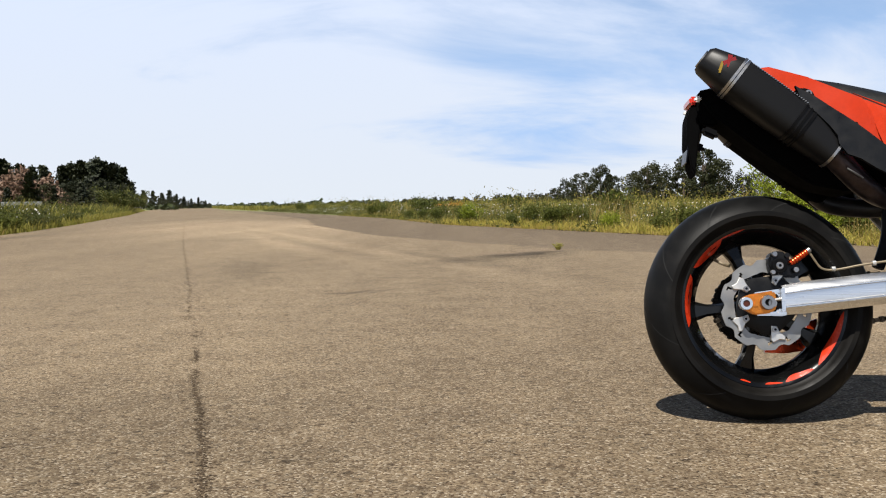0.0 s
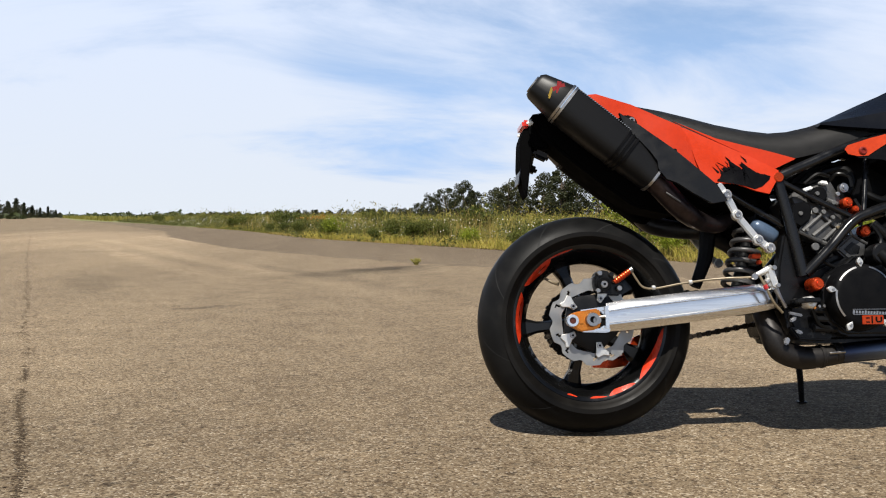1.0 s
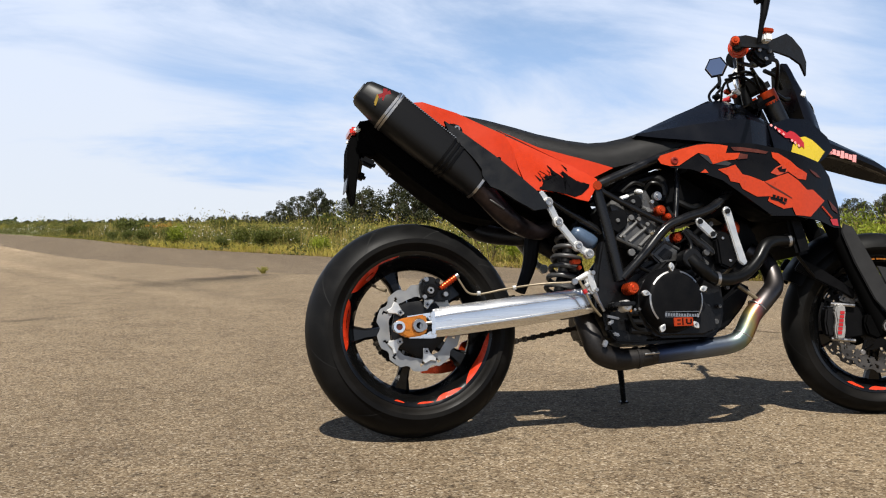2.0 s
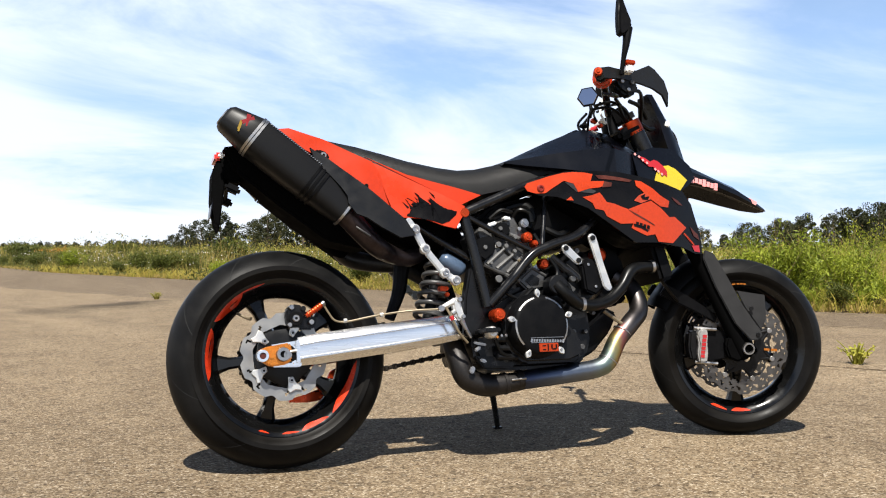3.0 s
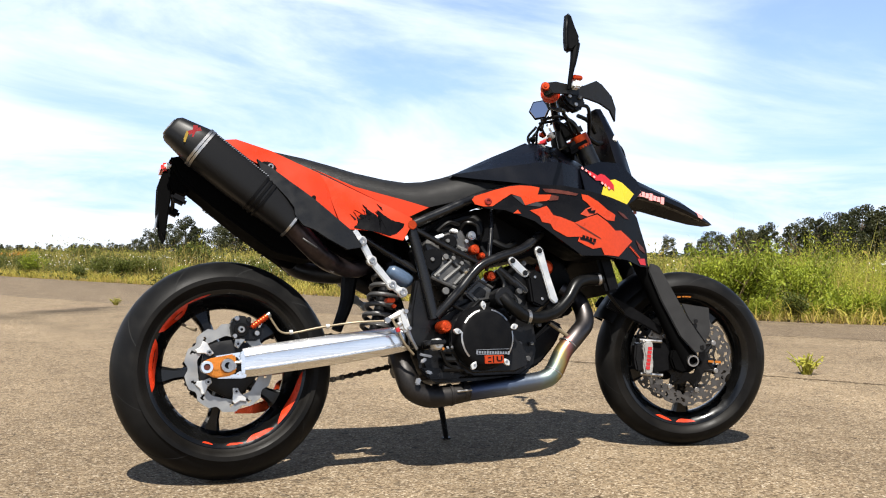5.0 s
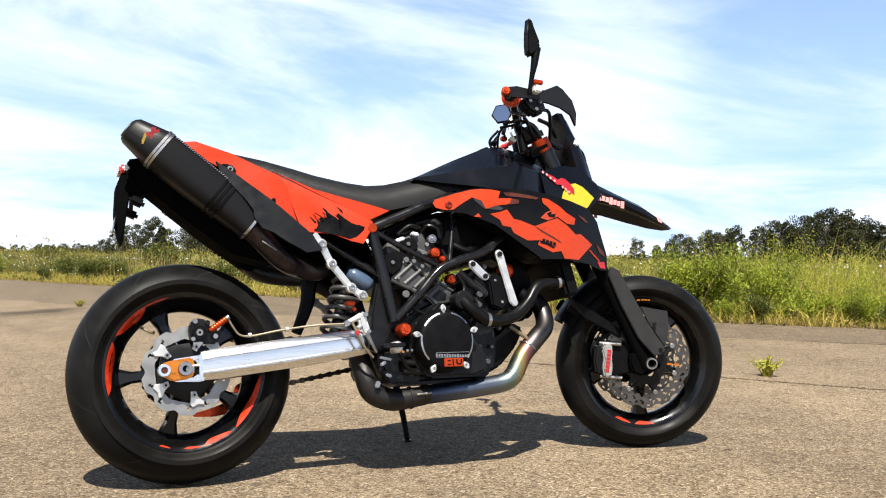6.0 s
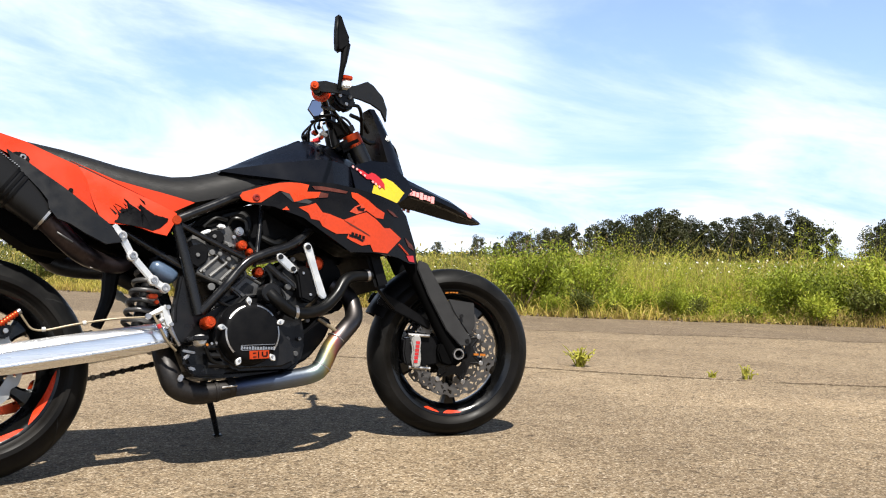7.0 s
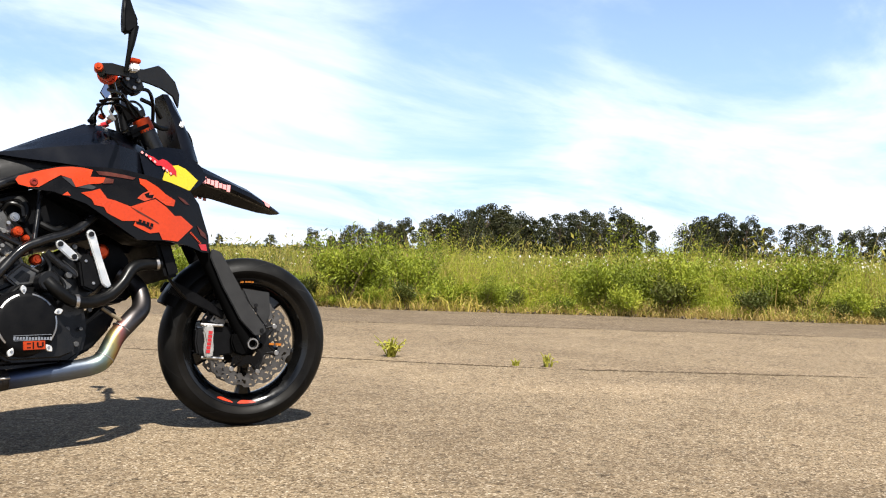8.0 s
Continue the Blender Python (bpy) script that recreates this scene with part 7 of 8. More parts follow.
# ---- front cowl, yellow patch, beak ----
w_cowl = lambda x, z: 0.172 - 0.24 * max(0.0, x - 1.13) - 0.10 * max(0, z - 0.84)
for s in (1, -1):
    bm = bmesh.new()
    sheet(bm, [(1.112, 0.895), (1.125, 0.815), (1.20, 0.796), (1.278, 0.774), (1.335, 0.806), (1.372, 0.836), (1.356, 0.876), (1.284, 0.928), (1.20, 0.924)], lambda x, z, s=s: s * w_cowl(x, z), 0.006, 0.04)
    cw = part("front_cowl", bm, M_SATIN, bike, "satin black front cowl with colourful stickers", smooth=50)
    bm = bmesh.new()
    sheet(bm, [(1.191, 0.816), (1.201, 0.838), (1.232, 0.864), (1.257, 0.869), (1.286, 0.860), (1.334, 0.826), (1.300, 0.790), (1.268, 0.777), (1.194, 0.794)], lambda x, z, s=s: s * (w_cowl(x, z) + 0.0022), 0.001, 0.05)
    part("yellow_patch", bm, M_YELLOW, cw, "yellow sticker patch")
    bm = bmesh.new()
    sheet(bm, [(1.139, 0.889), (1.160, 0.884), (1.180, 0.874), (1.196, 0.882), (1.212, 0.879), (1.232, 0.866), (1.247, 0.848), (1.246, 0.828), (1.236, 0.836), (1.227, 0.830), (1.216, 0.844), (1.205, 0.846), (1.190, 0.858), (1.172, 0.857), (1.142, 0.878)], lambda x, z, s=s: s * (w_cowl(x, z) + 0.0034), 0.001, 0.05)
    part("red_patch", bm, M_RED, cw, "red sticker shape")
    for k, (x, z) in enumerate(((1.120, 0.893), (1.134, 0.886), (1.148, 0.876), (1.164, 0.868), (1.196, 0.850), (1.208, 0.844), (1.222, 0.836))):
        bm = bmesh.new()
        box(bm, V(x, s * (w_cowl(x, z) + 0.0050), z), (0.0075, 0.0016, 0.0065), Matrix.Rotation(radians(50), 3, "Y"), bev=0.0)
        part("pale_fleck", bm, M_PINK, cw)
bm = bmesh.new()
rings = []
BEAK = ((1.270, 0.945, 0.800, 0.112, 0.070), (1.386, 0.895, 0.822, 0.098, 0.058), (1.48, 0.862, 0.808, 0.084, 0.048), (1.573, 0.832, 0.782, 0.068, 0.036), (1.65, 0.793, 0.760, 0.046, 0.026), (1.70, 0.766, 0.750, 0.026, 0.015), (1.722, 0.756, 0.750, 0.008, 0.005))
for x, top, low, hw, tw in BEAK:
    rings.append([V(x, w, z) for w, z in ((-hw, low + (top - low) * 0.15), (-hw * 0.97, low + (top - low) * 0.5), (-tw, top - 0.004), (0, top), (tw, top - 0.004), (hw * 0.97, low + (top - low) * 0.5), (hw, low + (top - low) * 0.15), (hw * 0.8, low), (0, low + (top - low) * 0.35), (-hw * 0.8, low))])
loft(bm, rings)
soften(bm, 0.003, 1, 25)
beak = part("beak_fender", bm, M_SATIN, bike, "pointed satin black beak mudguard", smooth=22)
for s in (1, -1):
    bm = bmesh.new()
    for k in range(7):
        x = 1.372 + 0.0165 * k
        z = 0.836 - 0.0034 * k
        hw = float(np.interp(x, [b[0] for b in BEAK], [b[3] for b in BEAK]))
        box(bm, V(x, s * (hw * 0.98 + 0.001), z), (0.0125, 0.003, 0.017 if k % 3 else 0.024), Matrix.Rotation(radians(9), 3, "Y"), bev=0.0)
    part("lettering", bm, M_PINK, beak, "row of pale red letters, unreadable")
    bm = bmesh.new()
    box(bm, V(1.640, s * 0.0475, 0.776), (0.034, 0.003, 0.013), Matrix.Rotation(radians(24), 3, "Y"), bev=0.0)
    part("sticker", bm, M_PINK, beak, "pale red sticker")
# lamp mask / small screen in front of the bars
bm = bmesh.new()
rings = []
for z, x0, x1, hw in ((0.905, 1.312, 1.392, 0.085), (0.96, 1.298, 1.380, 0.080), (1.03, 1.292, 1.358, 0.064), (1.085, 1.282, 1.336, 0.050), (1.118, 1.277, 1.322, 0.040), (1.142, 1.272, 1.306, 0.030)):
    rings.append([V(x, w, z) for x, w in ((x0, -hw), (x0 + 0.02, -hw * 1.02), (x1 - 0.02, -hw * 0.75), (x1, -hw * 0.3), (x1, hw * 0.3), (x1 - 0.02, hw * 0.75), (x0 + 0.02, hw * 1.02), (x0, hw))])
loft(bm, rings)
mask = part("lamp_mask", bm, M_SATIN, bike, "black headlamp mask", smooth=40)
bm = bmesh.new()
lathe(bm, [(0, 0.02), (0.03, 0.016), (0.045, 0.006), (0.05, 0)], V(1.362, 0, 0.985), (1, 0, 0.25), 24)
part("headlamp_lens", bm, M_LENS, mask, "clear headlamp lens")
bm = bmesh.new()
box(bm, V(1.318, 0.066, 1.030), (0.016, 0.012, 0.026), Matrix.Rotation(radians(25), 3, "Y"), bev=0.005)
part("side_lens", bm, M_LENS, mask, "small pale side lens")

# ---- frame ----
for s in (1, -1):
    for name, pts, r in (("frame_tube", [(0.540, 0.150, 0.700), (0.562, 0.155, 0.60), (0.596, 0.160, 0.425)], 0.0165), ("frame_tube", [(0.600, 0.165, 0.430), (0.665, 0.178, 0.497), (0.735, 0.182, 0.572), (0.80, 0.180, 0.602), (0.905, 0.170, 0.640), (1.02, 0.130, 0.74), (1.10, 0.06, 0.86)], 0.0145),
                         ("frame_tube", [(0.548, 0.145, 0.706), (0.650, 0.145, 0.748), (0.745, 0.142, 0.788), (0.92, 0.12, 0.85), (1.08, 0.05, 0.92)], 0.0150), ("frame_brace", [(0.545, 0.150, 0.694), (0.64, 0.158, 0.642), (0.748, 0.170, 0.584)], 0.0085),
                         ("frame_brace", [(0.812, 0.140, 0.760), (0.795, 0.155, 0.68), (0.776, 0.172, 0.600)], 0.0080), ("subframe_tube", [(0.545, 0.135, 0.700), (0.38, 0.12, 0.735), (0.15, 0.085, 0.845)], 0.011),
                         ("subframe_tube", [(0.560, 0.13, 0.57), (0.42, 0.115, 0.66), (0.25, 0.09, 0.79)], 0.010)):
        bm = bmesh.new()
        tube(bm, [V(x, s * w, z) for x, w, z in pts], r, seg=12)
        part(name, bm, M_FRAME, bike, "black tubular steel frame", smooth=60)
    bm = bmesh.new()
    prism(bm, [(0.552, 0.545), (0.590, 0.53), (0.618, 0.43), (0.605, 0.36), (0.55, 0.33), (0.525, 0.37), (0.53, 0.45)], s * 0.110, s * 0.150, 0.006)
    part("pivot_plate", bm, M_DARKMETAL, bike)
    # rear foot-rest hanger
    bm = bmesh.new()
    bosses = [(0.376, 0.646), (0.403, 0.590), (0.459, 0.521), (0.491, 0.499)]
    spine = [(0.354, 0.676)] + bosses
    rail = []
    for k, (x, z) in enumerate(spine):
        (xa, za), (xb, zb) = spine[max(k - 1, 0)], spine[min(k + 1, 4)]
        ln = math.hypot(xb - xa, zb - za)
        rail.append((x, z, -(zb - za) / ln, (xb - xa) / ln))
    prism(bm, [(x + nx * 0.010, z + nz * 0.010) for x, z, nx, nz in rail] + [(x - nx * 0.010, z - nz * 0.010) for x, z, nx, nz in reversed(rail)], s * 0.180, s * 0.192, 0.003)
    for x, z in bosses:
        disc_cyl(bm, V(x, s * 0.187, z), RIGHT, 0.0145, 0.017, seg=18)
    hang = part("footrest_hanger", bm, M_SILVER, bike, "drilled silver pillion footrest hanger")
    for (x, z), r in zip(bosses, (0.010, 0.0085, 0.0085, 0.010)):
        bm = bmesh.new()
        lathe(bm, [(0, 0.003), (r * 0.45, 0.003), (r * 0.55, 0.005), (r, 0.005), (r * 1.1, 0)], V(x, s * 0.196, z), RIGHT * s, 16)
        part("hanger_bolt", bm, M_STEEL, hang)
    # rider footrest
    bm = bmesh.new()
    tube(bm, [V(0.56, s * 0.15, 0.348), V(0.56, s * 0.225, 0.348)], 0.012, seg=12)
    box(bm, V(0.56, s * 0.25, 0.35), (0.045, 0.06, 0.012), bev=0.003)
    part("footrest", bm, M_DARKMETAL, bike, "dark metal footrest")
    bm = bmesh.new()
    disc_cyl(bm, V(0.563, s * 0.168, 0.348), RIGHT, 0.013, 0.02)
    part("footrest_bolt", bm, M_STEEL, bike)

# ---- shock and reservoir ----
bm = bmesh.new()
axis_a, axis_b = V(0.508, 0.060, 0.62), V(0.436, 0.070, 0.385)
turns = []
up = (axis_b - axis_a).normalized()
side = up.orthogonal().normalized()
fwd = up.cross(side)
for k in range(113):
    t = k / 112
    a = t * 5.5 * 2 * math.pi
    turns.append(axis_a.lerp(axis_b, 0.28 + 0.66 * t) + 0.040 * (side * math.cos(a) + fwd * math.sin(a)))
tube(bm, turns, 0.0075, seg=8, n=1)
part("shock_spring", bm, M_GREYMETAL, bike, "dark grey shock spring", smooth=60)
bm = bmesh.new()
tube(bm, [axis_a, axis_b], 0.017, seg=14)
part("shock_body", bm, M_DARKMETAL, bike)
bm = bmesh.new()
tube(bm, [V(0.480, 0.100, 0.580), V(0.490, 0.102, 0.573), V(0.508, 0.104, 0.561), V(0.528, 0.106, 0.548), V(0.542, 0.108, 0.539), V(0.548, 0.108, 0.535)], [0.012, 0.022, 0.025, 0.025, 0.021, 0.008], seg=18, n=3)
part("shock_reservoir", bm, M_BLUEGREY, bike, "pale blue shock reservoir", smooth=60)
bm = bmesh.new()
box(bm, V(0.470, 0.135, 0.482), (0.026, 0.03, 0.013), bev=0.003)
box(bm, V(0.482, 0.132, 0.466), (0.012, 0.02, 0.012), bev=0.003)
part("shock_adjuster", bm, M_ANOD, bike, "orange shock adjuster")

# ---- engine ----
bm = bmesh.new()
prism(bm, [(0.545, 0.300), (0.565, 0.252), (0.62, 0.240), (0.87, 0.242), (0.915, 0.270), (0.935, 0.340), (0.925, 0.430), (0.86, 0.480), (0.72, 0.490), (0.64, 0.455), (0.585, 0.420), (0.55, 0.37)], -0.150, 0.150, 0.015, 3)
eng = part("crankcase", bm, M_DARKMETAL, bike, "black engine crankcase")
bm = bmesh.new()
prism(bm, [(0.628, 0.385), (0.650, 0.425), (0.690, 0.452), (0.735, 0.460), (0.785, 0.448), (0.822, 0.415), (0.835, 0.365), (0.872, 0.330), (0.875, 0.272), (0.83, 0.256), (0.69, 0.256), (0.645, 0.290), (0.628, 0.335)], 0.145, 0.195, 0.010, 3)
part("engine_side_case", bm, M_DARKMETAL, bike, "black engine side case")
CC = (0.727, 0.362)
bm = bmesh.new()
lathe(bm, [(0, 0.045), (0.070, 0.045), (0.080, 0.042), (0.086, 0.036), (0.091, 0.020), (0.094, 0)], V(CC[0], 0.195, CC[1]), RIGHT, 64)
cov = part("clutch_cover", bm, M_BLACK, bike, "round black clutch cover with silver screw tabs")
for a0, a1 in ((36, 78), (104, 148), (168, 222), (-38, 12)):
    bm = bmesh.new()
    lathe(bm, [(0.0775, 0.0430), (0.0820, 0.0415), (0.0824, 0.0424), (0.0778, 0.0442)], V(CC[0], 0.195, CC[1]), RIGHT, 90, a0, a1, closed=True)
    part("cover_line", bm, M_STEEL, cov, "silver machined line")
for a in (94, 18, 168, 240, 308):
    bm = bmesh.new()
    q = bmesh.new()
    prism(q, [(0.076 + 0.030 * k / 12, (1 if side > 0 else -1) * 0.0085 * math.sin(math.pi * (k / 12) ** 1.3)) for side in (1, -1) for k in (range(0, 12) if side > 0 else range(12, 0, -1))], -0.005, 0.005, 0.002, 1)
    bmesh.ops.transform(q, matrix=Matrix.Translation(V(CC[0], 0.232, CC[1])) @ Matrix.Rotation(radians(-a), 4, "Y"), verts=q.verts)
    join(bm, q)
    part("screw_tab", bm, M_SILVER, cov, "silver screw tab")
    bm = bmesh.new()
    disc_cyl(bm, V(CC[0] + 0.090 * math.cos(radians(a)), 0.238, CC[1] + 0.090 * math.sin(radians(a))), RIGHT, 0.0036, 0.004, seg=10)
    part("screw", bm, M_STEEL, cov)
bm = bmesh.new()
for k in range(13):
    box(bm, V(0.690 + 0.0082 * k, 0.2412, 0.3195 - 0.0004 * k), (0.0055, 0.002, 0.0075 if k % 4 else 0.010), Matrix.Rotation(radians(12), 3, "Y"), bev=0.0)
box(bm, V(0.740, 0.2412, 0.3265), (0.104, 0.0015, 0.0012), bev=0.0)
box(bm, V(0.740, 0.2412, 0.3125), (0.104, 0.0015, 0.0012), bev=0.0)
part("lettering", bm, M_STEEL, cov, "row of small silver letters, unreadable")
bm = bmesh.new()
box(bm, V(0.742, 0.2415, 0.298), (0.060, 0.003, 0.024), bev=0.001)
bd = part("badge", bm, M_ANOD, cov, "orange maker's badge")
bm = bmesh.new()
for x, z, w, h in ((0.739, 0.298, 0.003, 0.020), (0.751, 0.300, 0.004, 0.012), (0.765, 0.300, 0.004, 0.012), (0.758, 0.293, 0.012, 0.004), (0.727, 0.303, 0.010, 0.003), (0.727, 0.292, 0.010, 0.003)):
    box(bm, V(x, 0.2435, z), (w, 0.002, h), bev=0.0)
part("badge_mark", bm, M_BLACK, bd)
# plugs and small covers
for nm, x, w, z, r, ln, mt, lb in (("filter_plug", 0.613, 0.190, 0.398, 0.019, 0.05, M_ANOD, "orange anodised plug"), ("oil_cap", 0.736, 0.158, 0.630, 0.015, 0.03, M_ANOD, "orange anodised cap"), ("breather_plug", 0.758, 0.158, 0.611, 0.010, 0.03, M_ANOD, "small orange plug"),
                                   ("coolant_plug", 0.787, 0.150, 0.551, 0.016, 0.03, M_ANOD, "orange anodised cap"), ("thermostat_cap", 1.003, 0.095, 0.585, 0.024, 0.04, M_ANOD, "orange anodised cap"), ("side_bolt", 0.570, 0.236, 0.346, 0.017, 0.04, M_SILVER, "steel bolt"),
                                   ("small_bolt", 0.728, 0.160, 0.672, 0.013, 0.02, M_STEEL, "steel bolt")):
    bm = bmesh.new()
    lathe(bm, [(0, ln / 2), (r * 0.35, ln / 2), (r * 0.4, ln / 2 - 0.003), (r * 0.7, ln / 2 - 0.003), (r * 0.85, ln / 2 - 0.005), (r, ln / 4), (r, -ln / 2)], V(x, w, z), RIGHT, 20)
    part(nm, bm, mt, bike, lb)
# rear cylinder and its head, with ribs
def slanted(bm, cx, cz, ang, rows, half_w):
    """A block built along a slanted axis: rows of (along, half depth)."""
    d = Vector((math.cos(radians(ang)), 0, math.sin(radians(ang))))
    e = Vector((-d.z, 0, d.x))
    rings = []
    for t, hd, k in rows:
        c = V(cx, 0, cz) + d * t
        rings.append([c + e * (hd * a) + RIGHT * (half_w * k * b) for a, b in ((-1, -0.8), (-0.8, -1), (0.8, -1), (1, -0.8), (1, 0.8), (0.8, 1), (-0.8, 1), (-1, 0.8))])
    return loft(bm, rings)


bm = bmesh.new()
slanted(bm, 0.735, 0.455, 112, [(0, 0.075, 0.9), (0.06, 0.072, 0.9), (0.062, 0.068, 0.85), (0.11, 0.068, 0.85)], 0.135)
part("rear_cylinder", bm, M_DARKMETAL, bike, "dark grey rear cylinder")
bm = bmesh.new()
slanted(bm, 0.735, 0.455, 112, [(0.112, 0.085, 0.95), (0.175, 0.088, 1.0), (0.178, 0.082, 0.98), (0.232, 0.078, 0.95), (0.246, 0.06, 0.85)], 0.140)
soften(bm, 0.004)
hd = part("rear_cylinder_head", bm, M_GREYMETAL, bike, "grey cast cylinder head")
for nm, w0, mt, lb, poly in (
        ("cam_cover", 0.156, M_BLACK, "black round cam cover", [(0.566, 0.604), (0.584, 0.629), (0.620, 0.635), (0.637, 0.619), (0.630, 0.582), (0.599, 0.560), (0.573, 0.576)]),
        ("cam_cover", 0.154, M_BLACK, "black round cam cover", [(0.627, 0.655), (0.652, 0.678), (0.682, 0.673), (0.687, 0.645), (0.668, 0.628), (0.638, 0.636)]),
        ("head_casting", 0.148, M_GREYMETAL, "ribbed grey cylinder head casting", [(0.595, 0.551), (0.636, 0.602), (0.680, 0.625), (0.732, 0.583), (0.699, 0.540), (0.662, 0.521), (0.633, 0.524)]),
        ("head_casting", 0.150, M_GREYMETAL, "grey upper head casting", [(0.675, 0.642), (0.694, 0.670), (0.723, 0.648), (0.725, 0.623), (0.698, 0.625)]),
        ("cylinder_panel", 0.150, M_GREYMETAL, "grey cylinder wall with raised edges", [(0.700, 0.500), (0.748, 0.540), (0.792, 0.515), (0.781, 0.478), (0.732, 0.472)]),
        ("cylinder_recess", 0.1525, M_DARKMETAL, "", [(0.716, 0.500), (0.747, 0.526), (0.776, 0.509), (0.769, 0.485), (0.738, 0.481)])):
    bm = bmesh.new()
    prism(bm, poly, 0.10, w0, 0.005, 2)
    part(nm, bm, mt, hd, lb)
for x0, z0, x1, z1, rr, mt in ((0.607, 0.551, 0.669, 0.602, 0.0055, M_RIB), (0.636, 0.538, 0.702, 0.588, 0.0055, M_RIB), (0.668, 0.526, 0.719, 0.572, 0.005, M_RIB), (0.596, 0.548, 0.660, 0.520, 0.006, M_GREYMETAL), (0.640, 0.612, 0.700, 0.560, 0.004, M_DARKMETAL),
                               (0.732, 0.583, 0.748, 0.540, 0.005, M_RIB), (0.660, 0.520, 0.706, 0.500, 0.007, M_RIB), (0.748, 0.540, 0.792, 0.515, 0.0045, M_GREYMETAL), (0.700, 0.500, 0.748, 0.540, 0.0045, M_GREYMETAL), (0.684, 0.640, 0.712, 0.628, 0.006, M_RIB)):
    bm = bmesh.new()
    tube(bm, [V(x0, 0.150, z0), V(x1, 0.150, z1)], rr, seg=8)
    part("cooling_rib", bm, mt, hd)
for x, z, rr, mt in ((0.652, 0.656, 0.006, M_RIB), (0.600, 0.600, 0.006, M_RIB), (0.643, 0.608, 0.0085, M_RIB), (0.698, 0.631, 0.007, M_RIB), (0.716, 0.567, 0.006, M_STEEL), (0.637, 0.506, 0.011, M_RIB), (0.616, 0.554, 0.005, M_RIB), (0.667, 0.604, 0.0065, M_RIB), (0.693, 0.589, 0.006, M_RIB), (0.712, 0.655, 0.006, M_STEEL), (0.706, 0.560, 0.005, M_BRASS), (0.745, 0.592, 0.005, M_STEEL)):
    bm = bmesh.new()
    disc_cyl(bm, V(x, 0.157, z), RIGHT, rr, 0.009, seg=12)
    part("head_bolt", bm, mt, hd)
for x, z, ln, a in ((0.631, 0.671, 0.030, -18), (0.680, 0.689, 0.022, 10), (0.643, 0.606, 0.016, -40)):
    bm = bmesh.new()
    box(bm, V(x, 0.140, z), (ln, 0.020, 0.011), Matrix.Rotation(radians(a), 3, "Y"), bev=0.003)
    part("head_clip", bm, M_LENS, hd, "pale plastic clip")
for pts in ([(0.705, 0.12, 0.69), (0.722, 0.14, 0.715), (0.752, 0.15, 0.705), (0.756, 0.155, 0.675)], [(0.63, 0.13, 0.69), (0.665, 0.14, 0.715), (0.70, 0.14, 0.708)], [(0.758, 0.16, 0.64), (0.775, 0.165, 0.60), (0.770, 0.16, 0.565)], [(0.80, 0.17, 0.565), (0.818, 0.175, 0.53), (0.812, 0.18, 0.50)]):
    bm = bmesh.new()
    tube(bm, [V(*p) for p in pts], 0.006, seg=8)
    part("engine_hose", bm, M_HOSE, bike, "thin black engine hose")
# front cylinder
bm = bmesh.new()
slanted(bm, 0.80, 0.42, 37, [(0, 0.075, 0.9), (0.09, 0.072, 0.9), (0.095, 0.082, 0.95), (0.19, 0.082, 1.0), (0.22, 0.06, 0.85)], 0.135)
soften(bm, 0.004)
fh = part("front_cylinder", bm, M_DARKMETAL, bike, "dark front cylinder and head")
for k, (x, z) in enumerate(((0.845, 0.555), (0.885, 0.525), (0.86, 0.49), (0.915, 0.56))):
    bm = bmesh.new()
    tube(bm, [V(x - 0.022, 0.135, z + 0.02), V(x + 0.024, 0.140, z - 0.022)], 0.012, seg=10)
    part("casting_rib", bm, M_GREYMETAL, fh)
bm = bmesh.new()
prism(bm, [(0.905, 0.545), (0.925, 0.566), (0.972, 0.556), (0.978, 0.480), (0.945, 0.452), (0.912, 0.466)], 0.14, 0.172, 0.006)
part("head_side_cover", bm, M_BLACK, bike, "black side cover with bolts")
for x, z in ((0.925, 0.545), (0.958, 0.54), (0.945, 0.478)):
    bm = bmesh.new()
    disc_cyl(bm, V(x, 0.173, z), RIGHT, 0.0045, 0.005, seg=10)
    part("cover_bolt", bm, M_STEEL, bike)
# airbox and filler between the cylinders
bm = bmesh.new()
prism(bm, [(0.60, 0.69), (0.66, 0.74), (0.76, 0.765), (0.95, 0.80), (1.08, 0.80), (1.06, 0.66), (0.95, 0.62), (0.83, 0.60), (0.76, 0.60), (0.73, 0.68)], -0.11, 0.085, 0.012)
part("airbox", bm, M_BLACK, bike, "black airbox under the tank")
bm = bmesh.new()
tube(bm, [V(0.70, 0.10, 0.725), V(0.755, 0.115, 0.735), V(0.775, 0.125, 0.70), V(0.755, 0.13, 0.66)], 0.013, seg=10)
part("breather_hose", bm, M_HOSE, bike, "black breather hose")
bm = bmesh.new()
tube(bm, [V(0.81, 0.13, 0.66), V(0.85, 0.14, 0.64), V(0.885, 0.13, 0.655)], 0.012, seg=10)
part("breather_hose", bm, M_HOSE, bike)
